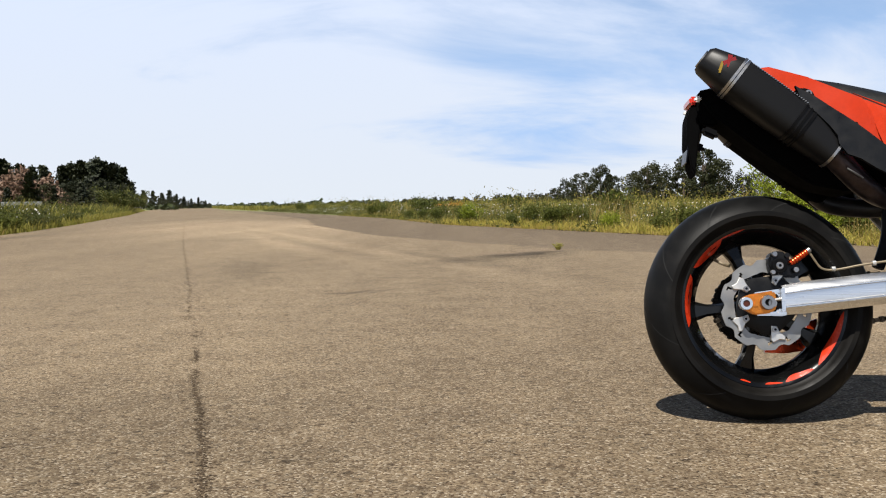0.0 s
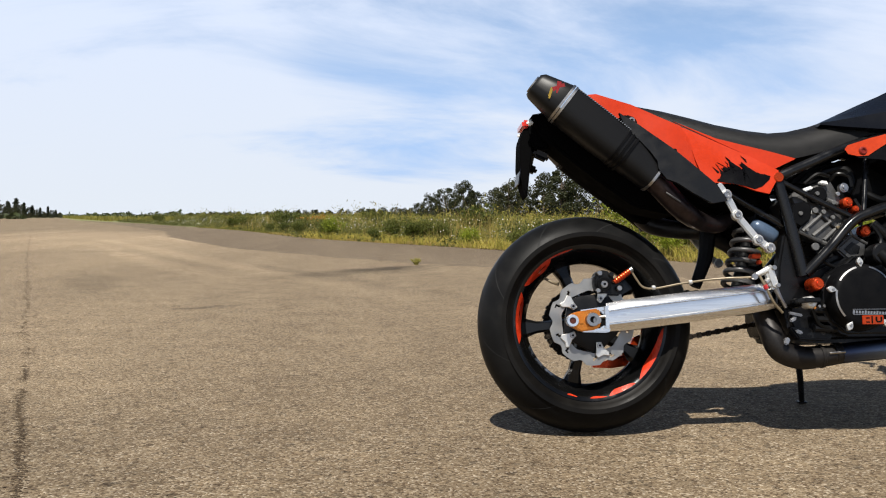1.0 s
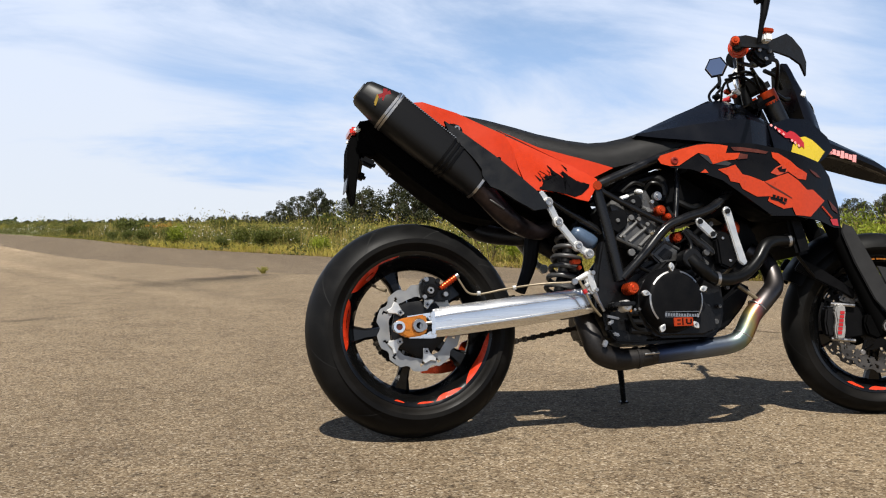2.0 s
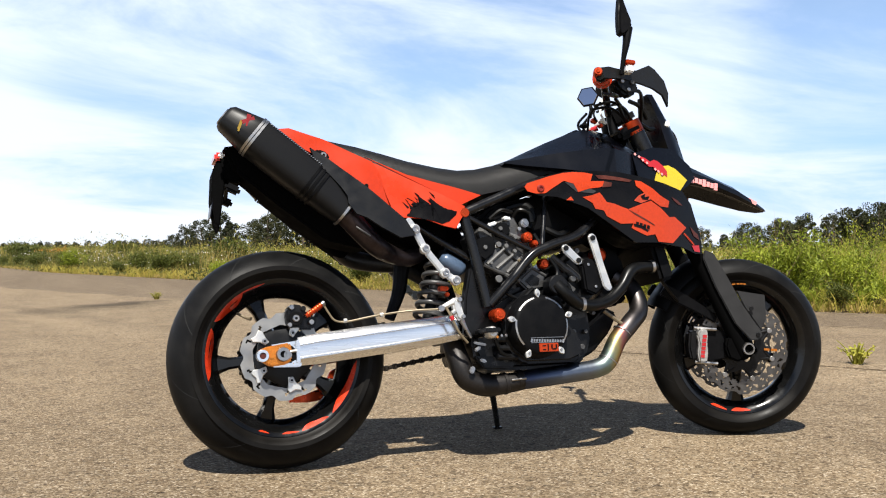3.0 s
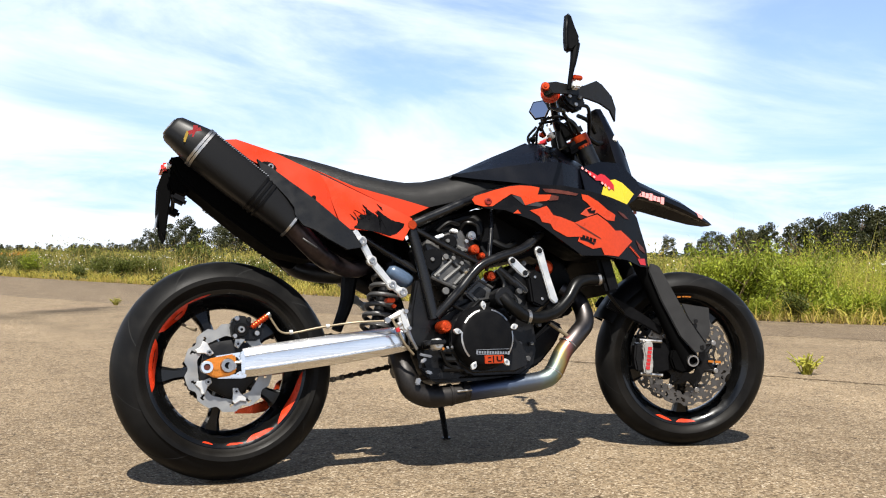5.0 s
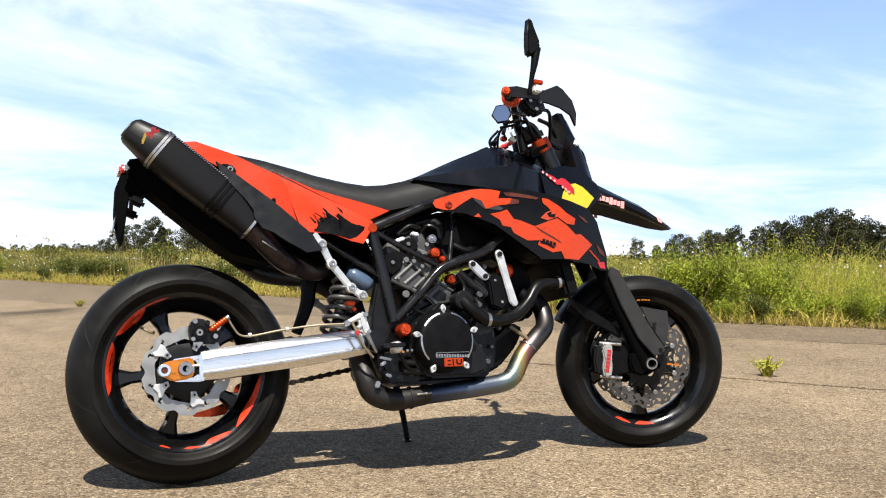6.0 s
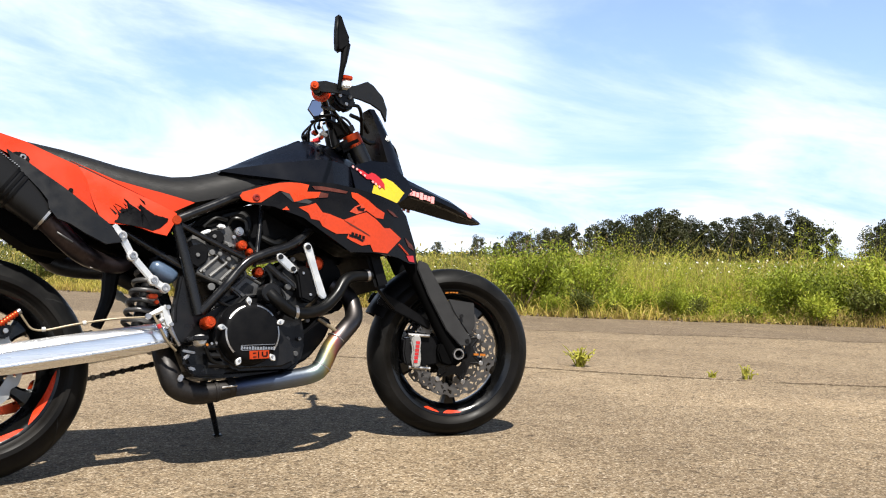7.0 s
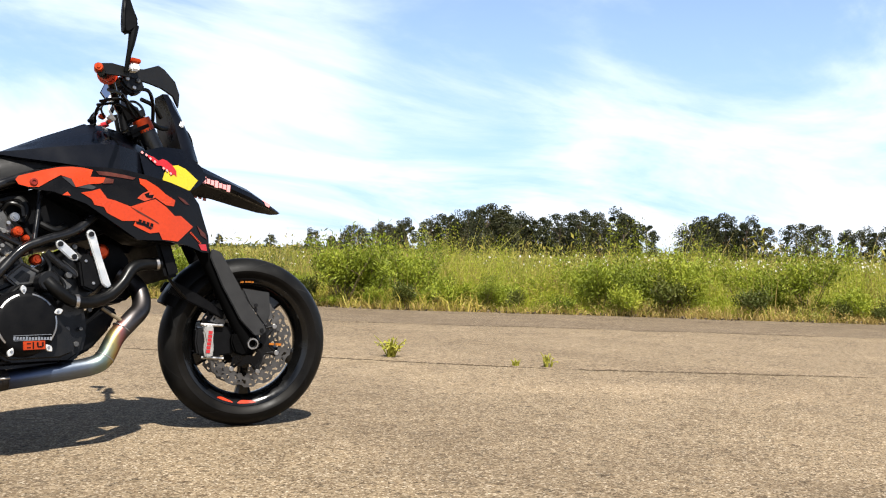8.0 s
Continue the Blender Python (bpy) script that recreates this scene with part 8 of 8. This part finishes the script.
# silver links on the frame
bm = bmesh.new()
prism(bm, [(0.832, 0.596), (0.842, 0.606), (0.856, 0.600), (0.895, 0.562), (0.898, 0.548), (0.886, 0.542), (0.872, 0.548), (0.836, 0.582)], 0.178, 0.190, 0.003)
lk = part("engine_link", bm, M_SILVER, bike, "small silver engine mount link")
for x, z in ((0.845, 0.592), (0.884, 0.555)):
    bm = bmesh.new()
    disc_cyl(bm, V(x, 0.192, z), RIGHT, 0.008, 0.006, seg=14)
    part("link_bolt", bm, M_DARKMETAL, lk)
bm = bmesh.new()
prism(bm, [(0.926, 0.628), (0.936, 0.640), (0.950, 0.636), (0.956, 0.622), (0.972, 0.55), (0.996, 0.470), (0.982, 0.462), (0.966, 0.475), (0.948, 0.55)], 0.172, 0.184, 0.003)
lk = part("front_strut", bm, M_SILVER, bike, "long silver engine mount strut")
bm = bmesh.new()
disc_cyl(bm, V(0.940, 0.187, 0.624), RIGHT, 0.008, 0.006, seg=14)
part("link_bolt", bm, M_DARKMETAL, lk)
# coolant hose and radiator
bm = bmesh.new()
tube(bm, [V(0.795, 0.205, 0.482), V(0.822, 0.215, 0.452), V(0.868, 0.205, 0.423), V(0.925, 0.190, 0.420), V(0.985, 0.180, 0.438), V(1.035, 0.172, 0.478), V(1.070, 0.165, 0.522), V(1.115, 0.152, 0.538), V(1.175, 0.14, 0.542)], [0.020, 0.020, 0.0185, 0.0185, 0.0185, 0.019, 0.0195, 0.019, 0.018], seg=14)
hs = part("coolant_hose", bm, M_HOSE, bike, "thick black rubber coolant hose", smooth=60)
for x, w, z, d in ((0.878, 0.2035, 0.4215, (1, -0.05)), (1.162, 0.142, 0.5415, (1, 0.1))):
    bm = bmesh.new()
    lathe(bm, [(0.0185, -0.005), (0.0210, -0.005), (0.0210, 0.005), (0.0185, 0.005)], V(x, w, z), Vector((d[0], 0, d[1])), 18, closed=True)
    part("hose_clamp", bm, M_STEEL, hs, "steel hose clamp")
bm = bmesh.new()
disc_cyl(bm, V(0.800, 0.192, 0.480), RIGHT, 0.030, 0.05)
part("water_pump", bm, M_DARKMETAL, bike)
rot = Matrix.Rotation(radians(-14), 3, "Y")
bm = bmesh.new()
box(bm, V(1.185, 0, 0.625), (0.050, 0.30, 0.26), rot, bev=0.010)
rad = part("radiator", bm, M_BLACK, bike, "black radiator")
for k in range(14):
    bm = bmesh.new()
    box(bm, V(1.185, 0, 0.625) + rot @ Vector((0.0265, 0, -0.11 + 0.017 * k)), (0.006, 0.27, 0.004), rot, bev=0.0)
    part("fin", bm, M_GREYMETAL, rad)
bm = bmesh.new()
prism(bm, [(0.955, 0.445), (1.02, 0.430), (1.09, 0.430), (1.125, 0.46), (1.12, 0.56), (1.08, 0.62), (1.00, 0.61), (0.96, 0.54)], -0.12, 0.06, 0.012)
part("front_engine_shield", bm, M_BLACK, bike)
bm = bmesh.new()
prism(bm, [(0.86, 0.262), (0.90, 0.262), (0.95, 0.285), (1.01, 0.345), (1.04, 0.40), (1.00, 0.42), (0.93, 0.36), (0.885, 0.30)], -0.10, 0.125, 0.008)
part("lower_front_cover", bm, M_BLACK, bike, "black lower engine cover")
bm = bmesh.new()
tube(bm, [V(0.975, 0.155, 0.405), V(1.03, 0.160, 0.365)], 0.006, seg=8)
part("oil_pipe", bm, M_BRASS, bike, "thin brass oil pipe")
for k, pts in enumerate(([(0.64, 0.17, 0.47), (0.69, 0.175, 0.445), (0.74, 0.165, 0.475)], [(0.60, 0.19, 0.33), (0.62, 0.185, 0.29), (0.66, 0.18, 0.275)], [(0.83, 0.16, 0.52), (0.86, 0.17, 0.47), (0.83, 0.175, 0.43)], [(1.16, 0.12, 0.56), (1.20, 0.10, 0.53), (1.26, 0.08, 0.47), (1.30, 0.06, 0.44)])):
    bm = bmesh.new()
    tube(bm, [V(*p) for p in pts], 0.0055, seg=8)
    part("cable", bm, M_HOSE, bike)
for k, (x, z, ln) in enumerate(((0.60, 0.33, 0.05), (0.615, 0.305, 0.07), (0.61, 0.28, 0.06))):
    bm = bmesh.new()
    tube(bm, [V(x, 0.175, z), V(x + ln, 0.178, z - 0.004)], 0.010, seg=10)
    part("shift_shaft_boss", bm, M_DARKMETAL, bike)
for k in range(5):
    bm = bmesh.new()
    disc_cyl(bm, V(0.604 + 0.014 * k, 0.196, 0.335 + 0.004 * math.sin(k * 0.9)), RIGHT, 0.0042, 0.006, seg=8)
    part("stud", bm, M_GOLD if k == 0 else M_STEEL, bike)
bm = bmesh.new()
prism(bm, [(0.545, 0.285), (0.60, 0.282), (0.67, 0.262), (0.66, 0.246), (0.57, 0.252)], 0.14, 0.165, 0.004)
part("lower_case_lug", bm, M_DARKMETAL, bike)

for x, w, z, s1, a in ((0.546, 0.185, 0.304, (0.020, 0.012, 0.010), -30), (0.561, 0.185, 0.270, (0.020, 0.012, 0.009), 20), (0.534, 0.165, 0.246, (0.014, 0.012, 0.020), 25), (0.552, 0.190, 0.318, (0.040, 0.010, 0.007), 12)):
    bm = bmesh.new()
    box(bm, V(x, w, z), s1, Matrix.Rotation(radians(a), 3, "Y"), bev=0.003)
    part("bracket", bm, M_STEEL, bike, "small worn steel bracket")
for x, z, rr in ((0.880, 0.505, 0.010), (0.870, 0.470, 0.008), (0.905, 0.440, 0.008), (0.850, 0.455, 0.009), (0.900, 0.590, 0.008), (0.935, 0.400, 0.007), (0.890, 0.300, 0.008), (0.865, 0.345, 0.008), (0.905, 0.345, 0.006), (0.640, 0.268, 0.007), (0.600, 0.262, 0.006)):
    bm = bmesh.new()
    disc_cyl(bm, V(x, 0.150 if z > 0.40 else 0.158, z), RIGHT, rr, 0.014, seg=12)
    part("engine_bolt", bm, M_GREYMETAL, bike)

# added dark filler that blacks out the gap between the tail and the shock
bm = bmesh.new()
prism(bm, [(0.43, 0.690), (0.56, 0.715), (0.60, 0.640), (0.585, 0.545), (0.52, 0.515), (0.46, 0.560), (0.425, 0.630)], -0.10, 0.015, 0.012, 2)
part("inner_mudguard", bm, M_SHADE, bike, "added dark filler behind the rear frame")

# ---- front fork ----
FD = Vector((-0.416, 0, 0.909))
for s in (1, -1):
    base = V(1.528, 0.098 * s, 0.270)
    bm = bmesh.new()
    tube(bm, [base, base + FD * 0.42], 0.0235, seg=18)
    part("fork_slider", bm, M_SHADE, bike, "black fork leg", xf=STEER)
    bm = bmesh.new()
    tube(bm, [base + FD * 0.40, base + FD * 0.80], 0.029, seg=18)
    part("fork_tube", bm, M_FRAME, bike, "black outer fork tube", xf=STEER)
    bm = bmesh.new()
    prism(bm, [(1.462, 0.300), (1.470, 0.330), (1.515, 0.335), (1.556, 0.310), (1.562, 0.280), (1.545, 0.262), (1.50, 0.250), (1.475, 0.262)], s * 0.080, s * 0.112, 0.006)
    part("axle_lug", bm, M_SHADE, bike, xf=STEER)
    bm = bmesh.new()
    lathe(bm, [(0.012, -0.004), (0.014, 0.008), (0.0185, 0.008), (0.020, 0.0), (0.020, -0.02)], V(FW[0], s * 0.122, FW[1]), RIGHT * s, 20)
    part("axle_end", bm, M_STEEL, bike, "steel axle end", xf=STEER)
    # fork guard: long angular plate with a rear wing
    bm = bmesh.new()
    prism(bm, [(1.398, 0.612), (1.428, 0.600), (1.482, 0.500), (1.520, 0.425), (1.575, 0.345), (1.578, 0.330), (1.562, 0.318), (1.538, 0.318), (1.490, 0.372), (1.430, 0.490), (1.392, 0.585)], s * 0.124, s * 0.133, 0.003)
    fg = part("fork_guard", bm, M_GUARD, bike, "matt black plastic fork guard", xf=STEER)
    bm = bmesh.new()
    prism(bm, [(1.500, 0.478), (1.592, 0.462), (1.594, 0.385), (1.576, 0.350), (1.525, 0.425)], s * 0.118, s * 0.125, 0.002)
    part("guard_wing", bm, M_GUARD, fg)
    for x, z in ((1.543, 0.420), (1.562, 0.336)):
        bm = bmesh.new()
        disc_cyl(bm, V(x, s * 0.1345, z), RIGHT, 0.007, 0.004, seg=12)
        part("guard_bolt", bm, M_DARKMETAL, fg)
    # caliper
    bm = bmesh.new()
    prism(bm, [(1.380, 0.358), (1.402, 0.360), (1.406, 0.340), (1.402, 0.310), (1.405, 0.285), (1.400, 0.252), (1.376, 0.250), (1.370, 0.285), (1.376, 0.310), (1.370, 0.340)], s * 0.060, s * 0.118, 0.005)
    fc = part("front_caliper", bm, M_CALIPER, bike, "silver radial brake caliper with red lettering", xf=STEER)
    bm = bmesh.new()
    for k in range(6):
        box(bm, V(1.388 - 0.0018 * (k - 3), s * 0.1195, 0.335 - 0.0125 * k), (0.013, 0.002, 0.010), Matrix.Rotation(radians(4), 3, "Y"), bev=0.0)
    part("lettering", bm, M_RED, fc, "red maker's lettering as bars")
    bm = bmesh.new()
    prism(bm, [(1.352, 0.350), (1.380, 0.352), (1.380, 0.258), (1.354, 0.260), (1.346, 0.30)], s * 0.052, s * 0.100, 0.006)
    part("caliper_half", bm, M_DARKMETAL, fc, "dark inner caliper half")
    for z in (0.362, 0.252):
        bm = bmesh.new()
        tube(bm, [V(1.366, s * 0.095, z), V(1.44, s * 0.095, z - 0.008)], 0.006, seg=8)
        part("caliper_bolt", bm, M_STEEL, fc)
    bm = bmesh.new()
    prism(bm, [(1.40, 0.37), (1.47, 0.345), (1.48, 0.26), (1.41, 0.25)], s * 0.07, s * 0.088, 0.004)
    part("caliper_bracket", bm, M_BLACK, bike, xf=STEER)
# mudguard over the front wheel: a curved shell with side arms
bm = bmesh.new()
rings = []
for k in range(15):
    a = radians(112 + 41 * k / 14)
    r = 0.306
    c, sn = math.cos(a), math.sin(a)
    rings.append([V(FW[0] + (r + dr) * c, w, FW[1] + (r + dr) * sn) for w, dr in ((-0.074, -0.028), (-0.062, 0.004), (-0.03, 0.016), (0.03, 0.016), (0.062, 0.004), (0.074, -0.028), (0.070, -0.028), (0.058, 0.000), (0.03, 0.012), (-0.03, 0.012), (-0.058, 0.0), (-0.070, -0.028))])
loft(bm, rings)
part("front_mudguard", bm, M_BLACK, bike, "short black front mudguard", smooth=50, xf=STEER)
for s in (1, -1):
    bm = bmesh.new()
    prism(bm, [(1.262, 0.470), (1.30, 0.452), (1.39, 0.405), (1.445, 0.372), (1.448, 0.40), (1.41, 0.428), (1.345, 0.472), (1.285, 0.505)], s * 0.070, s * 0.084, 0.004)
    part("mudguard_arm", bm, M_BLACK, bike, xf=STEER)

# triple clamps, bars, guards, mirrors
for t, th, mt, lb in ((0.79, 0.034, M_BLACK, "black lower fork clamp"), (0.845, 0.036, M_ANOD, "orange anodised upper fork clamp")):
    c = V(1.528, 0, 0.270) + FD * (t - 0.13 if mt is M_BLACK else t - 0.035)
    bm = bmesh.new()
    box(bm, c + Vector((-0.018, 0, -0.008)), (0.085, 0.255, th), Matrix.Rotation(radians(-24.6), 3, "Y"), bev=0.012)
    part("fork_clamp", bm, M_BLACK, bike, "black fork clamp", xf=STEER)
for s in (1, -1):
    bm = bmesh.new()
    tube(bm, [V(1.528, 0.098 * s, 0.270) + FD * 0.795, V(1.528, 0.098 * s, 0.270) + FD * 0.838], 0.0290, seg=20)
    part("fork_cap_ring", bm, M_ANOD, bike, "orange anodised clamp ring", xf=STEER)
    bm = bmesh.new()
    tube(bm, [V(1.528, 0.098 * s, 0.270) + FD * 0.845, V(1.528, 0.098 * s, 0.270) + FD * 0.865], 0.022, seg=16)
    part("fork_cap", bm, M_DARKMETAL, bike, xf=STEER)
    bm = bmesh.new()
    tube(bm, [V(1.140, 0.045 * s, 1.000), V(1.128, 0.045 * s, 1.065)], 0.016, seg=12)
    part("bar_riser", bm, M_DARKMETAL, bike, xf=STEER)
bm = bmesh.new()
tube(bm, [V(1.112, -0.340, 1.170), V(1.118, -0.225, 1.170), V(1.126, -0.15, 1.124), V(1.131, -0.08, 1.076), V(1.132, 0, 1.072), V(1.131, 0.08, 1.076), V(1.126, 0.15, 1.124), V(1.118, 0.225, 1.170), V(1.112, 0.340, 1.170)], 0.012, seg=12)
part("handlebar", bm, M_FRAME, bike, "black handlebar", xf=BARS)
for s in (1, -1):
    out = (V(1.112, 0.340 * s, 1.170) - V(1.118, 0.225 * s, 1.170)).normalized()
    p0 = V(1.118, 0.225 * s, 1.170)
    bm = bmesh.new()
    tube(bm, [p0, p0 + out * (0.085 if s > 0 else 0.115)], 0.0165, seg=14)
    part("grip", bm, M_HOSE, bike, "black rubber grip", xf=BARS)
    bm = bmesh.new()
    disc_cyl(bm, p0 + out * 0.004, out, 0.031, 0.010)
    disc_cyl(bm, p0 + out * 0.028, out, 0.025, 0.040)
    part("grip_collar", bm, M_RIMRED if s > 0 else M_HOSE, bike, "grip collar", xf=BARS)
    bm = bmesh.new()
    lathe(bm, [(0, 0.012), (0.005, 0.012), (0.006, 0.010), (0.011, 0.010), (0.013, 0.004), (0.013, -0.012)], p0 + out * 0.132, out, 18)
    if s < 0:
        part("bar_end", bm, M_ANOD, bike, "orange anodised bar end", xf=BARS)
    else:
        bm.free()
        bm = bmesh.new()  # the near bar end also carries the guard
        lathe(bm, [(0, 0.012), (0.005, 0.012), (0.006, 0.009), (0.011, 0.009), (0.0135, 0.004), (0.0135, -0.020)], V(0.928, 0.318, 1.100), V(-0.38, 0.92, 0.02), 18)
        part("bar_end", bm, M_ANOD, bike, "orange anodised bar end")
    if s > 0:  # only the near bar shows one
        # guard: a band from the bar end forward, swelling into a shield that droops to a point
        bm = bmesh.new()
        sheet(bm, [(0.918, 1.096), (0.928, 1.112), (0.976, 1.126), (1.05, 1.129), (1.102, 1.139), (1.164, 1.168), (1.19, 1.161), (1.234, 1.131), (1.25, 1.092), (1.242, 1.048), (1.221, 1.082), (1.176, 1.096), (1.123, 1.1), (1.035, 1.1), (0.96, 1.088), (0.930, 1.084)], lambda x, z: 0.31 - 0.40 * (x - 0.95), 0.010, 0.03)
        part("hand_guard", bm, M_SEAT, bike, "black plastic guard over the grip", smooth=50)
        bm = bmesh.new()
        tube(bm, [V(1.12, 0.23 * s, 1.125), V(1.16, 0.29 * s, 1.110), V(1.15, 0.37 * s, 1.112)], 0.006, seg=8)
        part("lever", bm, M_DARKMETAL, bike, xf=BARS)
# brake pump, its lever and the wiring under the guard
bm = bmesh.new()
prism(bm, [(1.020, 1.108), (1.075, 1.112), (1.100, 1.090), (1.092, 1.062), (1.060, 1.052), (1.034, 1.066), (1.016, 1.088)], 0.215, 0.262, 0.008, 2)
pump = part("brake_pump", bm, M_DARKMETAL, bike, "black front brake pump")
for x, z, rr, mt in ((1.040, 1.096, 0.006, M_STEEL), (1.074, 1.094, 0.007, M_GREYMETAL), (1.060, 1.070, 0.006, M_STEEL)):
    bm = bmesh.new()
    disc_cyl(bm, V(x, 0.264, z), RIGHT, rr, 0.008, seg=12)
    part("pump_bolt", bm, mt, pump)
for pts, r in (([(1.09, 0.23, 1.08), (1.14, 0.20, 1.085), (1.19, 0.12, 1.06), (1.21, 0.06, 0.99)], 0.006), ([(1.05, 0.20, 1.06), (1.10, 0.15, 1.05), (1.16, 0.10, 1.03), (1.20, 0.06, 0.97)], 0.006), ([(1.07, 0.18, 1.05), (1.12, 0.13, 1.02), (1.18, 0.09, 1.00)], 0.005),
               ([(1.16, 0.10, 1.09), (1.21, 0.08, 1.08), (1.25, 0.05, 1.05)], 0.007), ([(1.02, 0.16, 1.06), (1.00, 0.12, 1.03), (1.01, 0.08, 0.99)], 0.004), ([(1.18, 0.12, 1.01), (1.22, 0.10, 1.00), (1.26, 0.07, 1.01)], 0.008)):
    bm = bmesh.new()
    tube(bm, [V(*p) for p in pts], r, seg=8)
    part("wiring", bm, M_HOSE, bike, "black cable")
# near mirror, seen almost on edge
bm = bmesh.new()
prism(bm, [(1.022, 1.346), (1.036, 1.344), (1.046, 1.308), (1.062, 1.266), (1.052, 1.240), (1.030, 1.222), (1.012, 1.220), (1.010, 1.245), (1.013, 1.290)], 0.292, 0.320, 0.010, 3)
mir = part("mirror", bm, M_BLACK, bike, "black rear-view mirror", smooth=50)
bm = bmesh.new()
tube(bm, [V(1.026, 0.285, 1.110), V(1.034, 0.297, 1.165), V(1.041, 0.303, 1.200), V(1.050, 0.306, 1.252)], [0.006, 0.008, 0.011, 0.015], seg=10)
part("mirror_stalk", bm, M_BLACK, bike)
# far mirror: a small six-cornered head that shows its glass
FACE = V(-0.62, 0.78, 0.05).normalized()
FC = V(1.262, -0.350, 1.252)
bm = bmesh.new()
lathe(bm, [(0, -0.022), (0.026, -0.018), (0.040, -0.004), (0.042, 0.003), (0.039, 0.006), (0, 0.006)], FC, FACE, 6)
mir = part("mirror", bm, M_BLACK, bike, "small six-cornered rear-view mirror", smooth=20)
bm = bmesh.new()
lathe(bm, [(0, 0.0085), (0.035, 0.0085), (0.036, 0.0075), (0, 0.0072)], FC, FACE, 6)
part("mirror_glass", bm, M_MIRROR, mir, "bright mirror glass", smooth=20)
bm = bmesh.new()
tube(bm, [FC - FACE * 0.012, V(1.262, -0.335, 1.200), V(1.235, -0.300, 1.160)], [0.006, 0.007, 0.008], seg=8)
part("mirror_stalk", bm, M_BLACK, bike)
bm = bmesh.new()
box(bm, V(1.052, 0.285, 1.126), (0.026, 0.032, 0.026), Matrix.Rotation(radians(4), 3, "Y"), bev=0.005)
rs = part("brake_reservoir", bm, M_LENS, bike, "small pale brake fluid reservoir")
bm = bmesh.new()
box(bm, V(1.053, 0.285, 1.145), (0.032, 0.038, 0.014), Matrix.Rotation(radians(4), 3, "Y"), bev=0.003)
part("lid", bm, M_ANOD, rs, "orange anodised lid")
bm = bmesh.new()
box(bm, V(1.165, 0, 1.06), (0.05, 0.12, 0.055), Matrix.Rotation(radians(-25), 3, "Y"), bev=0.010)
part("instrument", bm, M_BLACK, bike, "black instrument pod", xf=BARS)
for k, pts in enumerate(([(1.09, 0.20, 1.09), (1.15, 0.16, 1.10), (1.20, 0.10, 1.05), (1.18, 0.06, 0.96)], [(1.08, 0.18, 1.08), (1.14, 0.12, 1.085), (1.19, 0.08, 1.03), (1.15, 0.05, 0.94)], [(1.09, -0.20, 1.09), (1.16, -0.14, 1.11), (1.20, -0.06, 1.06), (1.17, -0.03, 0.95)], [(1.07, 0.10, 1.06), (1.05, 0.05, 1.03), (1.08, 0.02, 0.98)], [(1.06, -0.05, 1.08), (1.03, -0.04, 1.04), (1.06, -0.02, 0.99)])):
    bm = bmesh.new()
    tube(bm, [V(*p) for p in pts], 0.0045, seg=8)
    part("control_cable", bm, M_HOSE, bike, xf=BARS)
for x, w, z, mt in ((1.065, 0.03, 1.012, M_ANOD), (1.075, 0.045, 1.020, M_RED), (1.085, 0.03, 1.035, M_SILVER), (1.055, 0.0, 1.02, M_SILVER)):
    bm = bmesh.new()
    tube(bm, [V(x, w, z), V(x + 0.022, w, z + 0.006)], 0.009, seg=10)
    part("clamp_screw", bm, mt, bike, xf=BARS)
bm = bmesh.new()
tube(bm, [V(1.165, 0, 0.86), V(1.115, 0, 0.985)], 0.034, seg=18)
part("steering_head", bm, M_FRAME, bike)
# small fittings round the bars
for nm, x, w, z, sz, mt, lb in (("white_connector", 1.062, 0.09, 1.084, (0.012, 0.02, 0.022), M_LENS, "pale plastic connector"), ("white_connector", 1.060, 0.09, 1.018, (0.026, 0.02, 0.012), M_LENS, "pale plastic connector"), ("orange_clip", 1.030, 0.09, 1.020, (0.020, 0.02, 0.014), M_ANOD, "orange anodised clip"),
                                ("orange_clip", 1.046, 0.10, 1.002, (0.012, 0.02, 0.012), M_ANOD, "orange anodised clip"), ("key_lock", 1.010, 0.06, 1.012, (0.022, 0.03, 0.012), M_BLACK, "black key lock")):
    bm = bmesh.new()
    box(bm, V(x, w, z), sz, Matrix.Rotation(radians(20), 3, "Y"), bev=0.003)
    part(nm, bm, mt, bike, lb)
for pts, mt in (([(1.062, 0.09, 1.075), (1.050, 0.10, 1.045), (1.062, 0.10, 1.02)], M_LENS), ([(1.04, 0.11, 1.07), (1.02, 0.11, 1.04), (1.035, 0.10, 1.015)], M_HOSE)):
    bm = bmesh.new()
    tube(bm, [V(*p) for p in pts], 0.0035, seg=8)
    part("cable", bm, mt, bike)
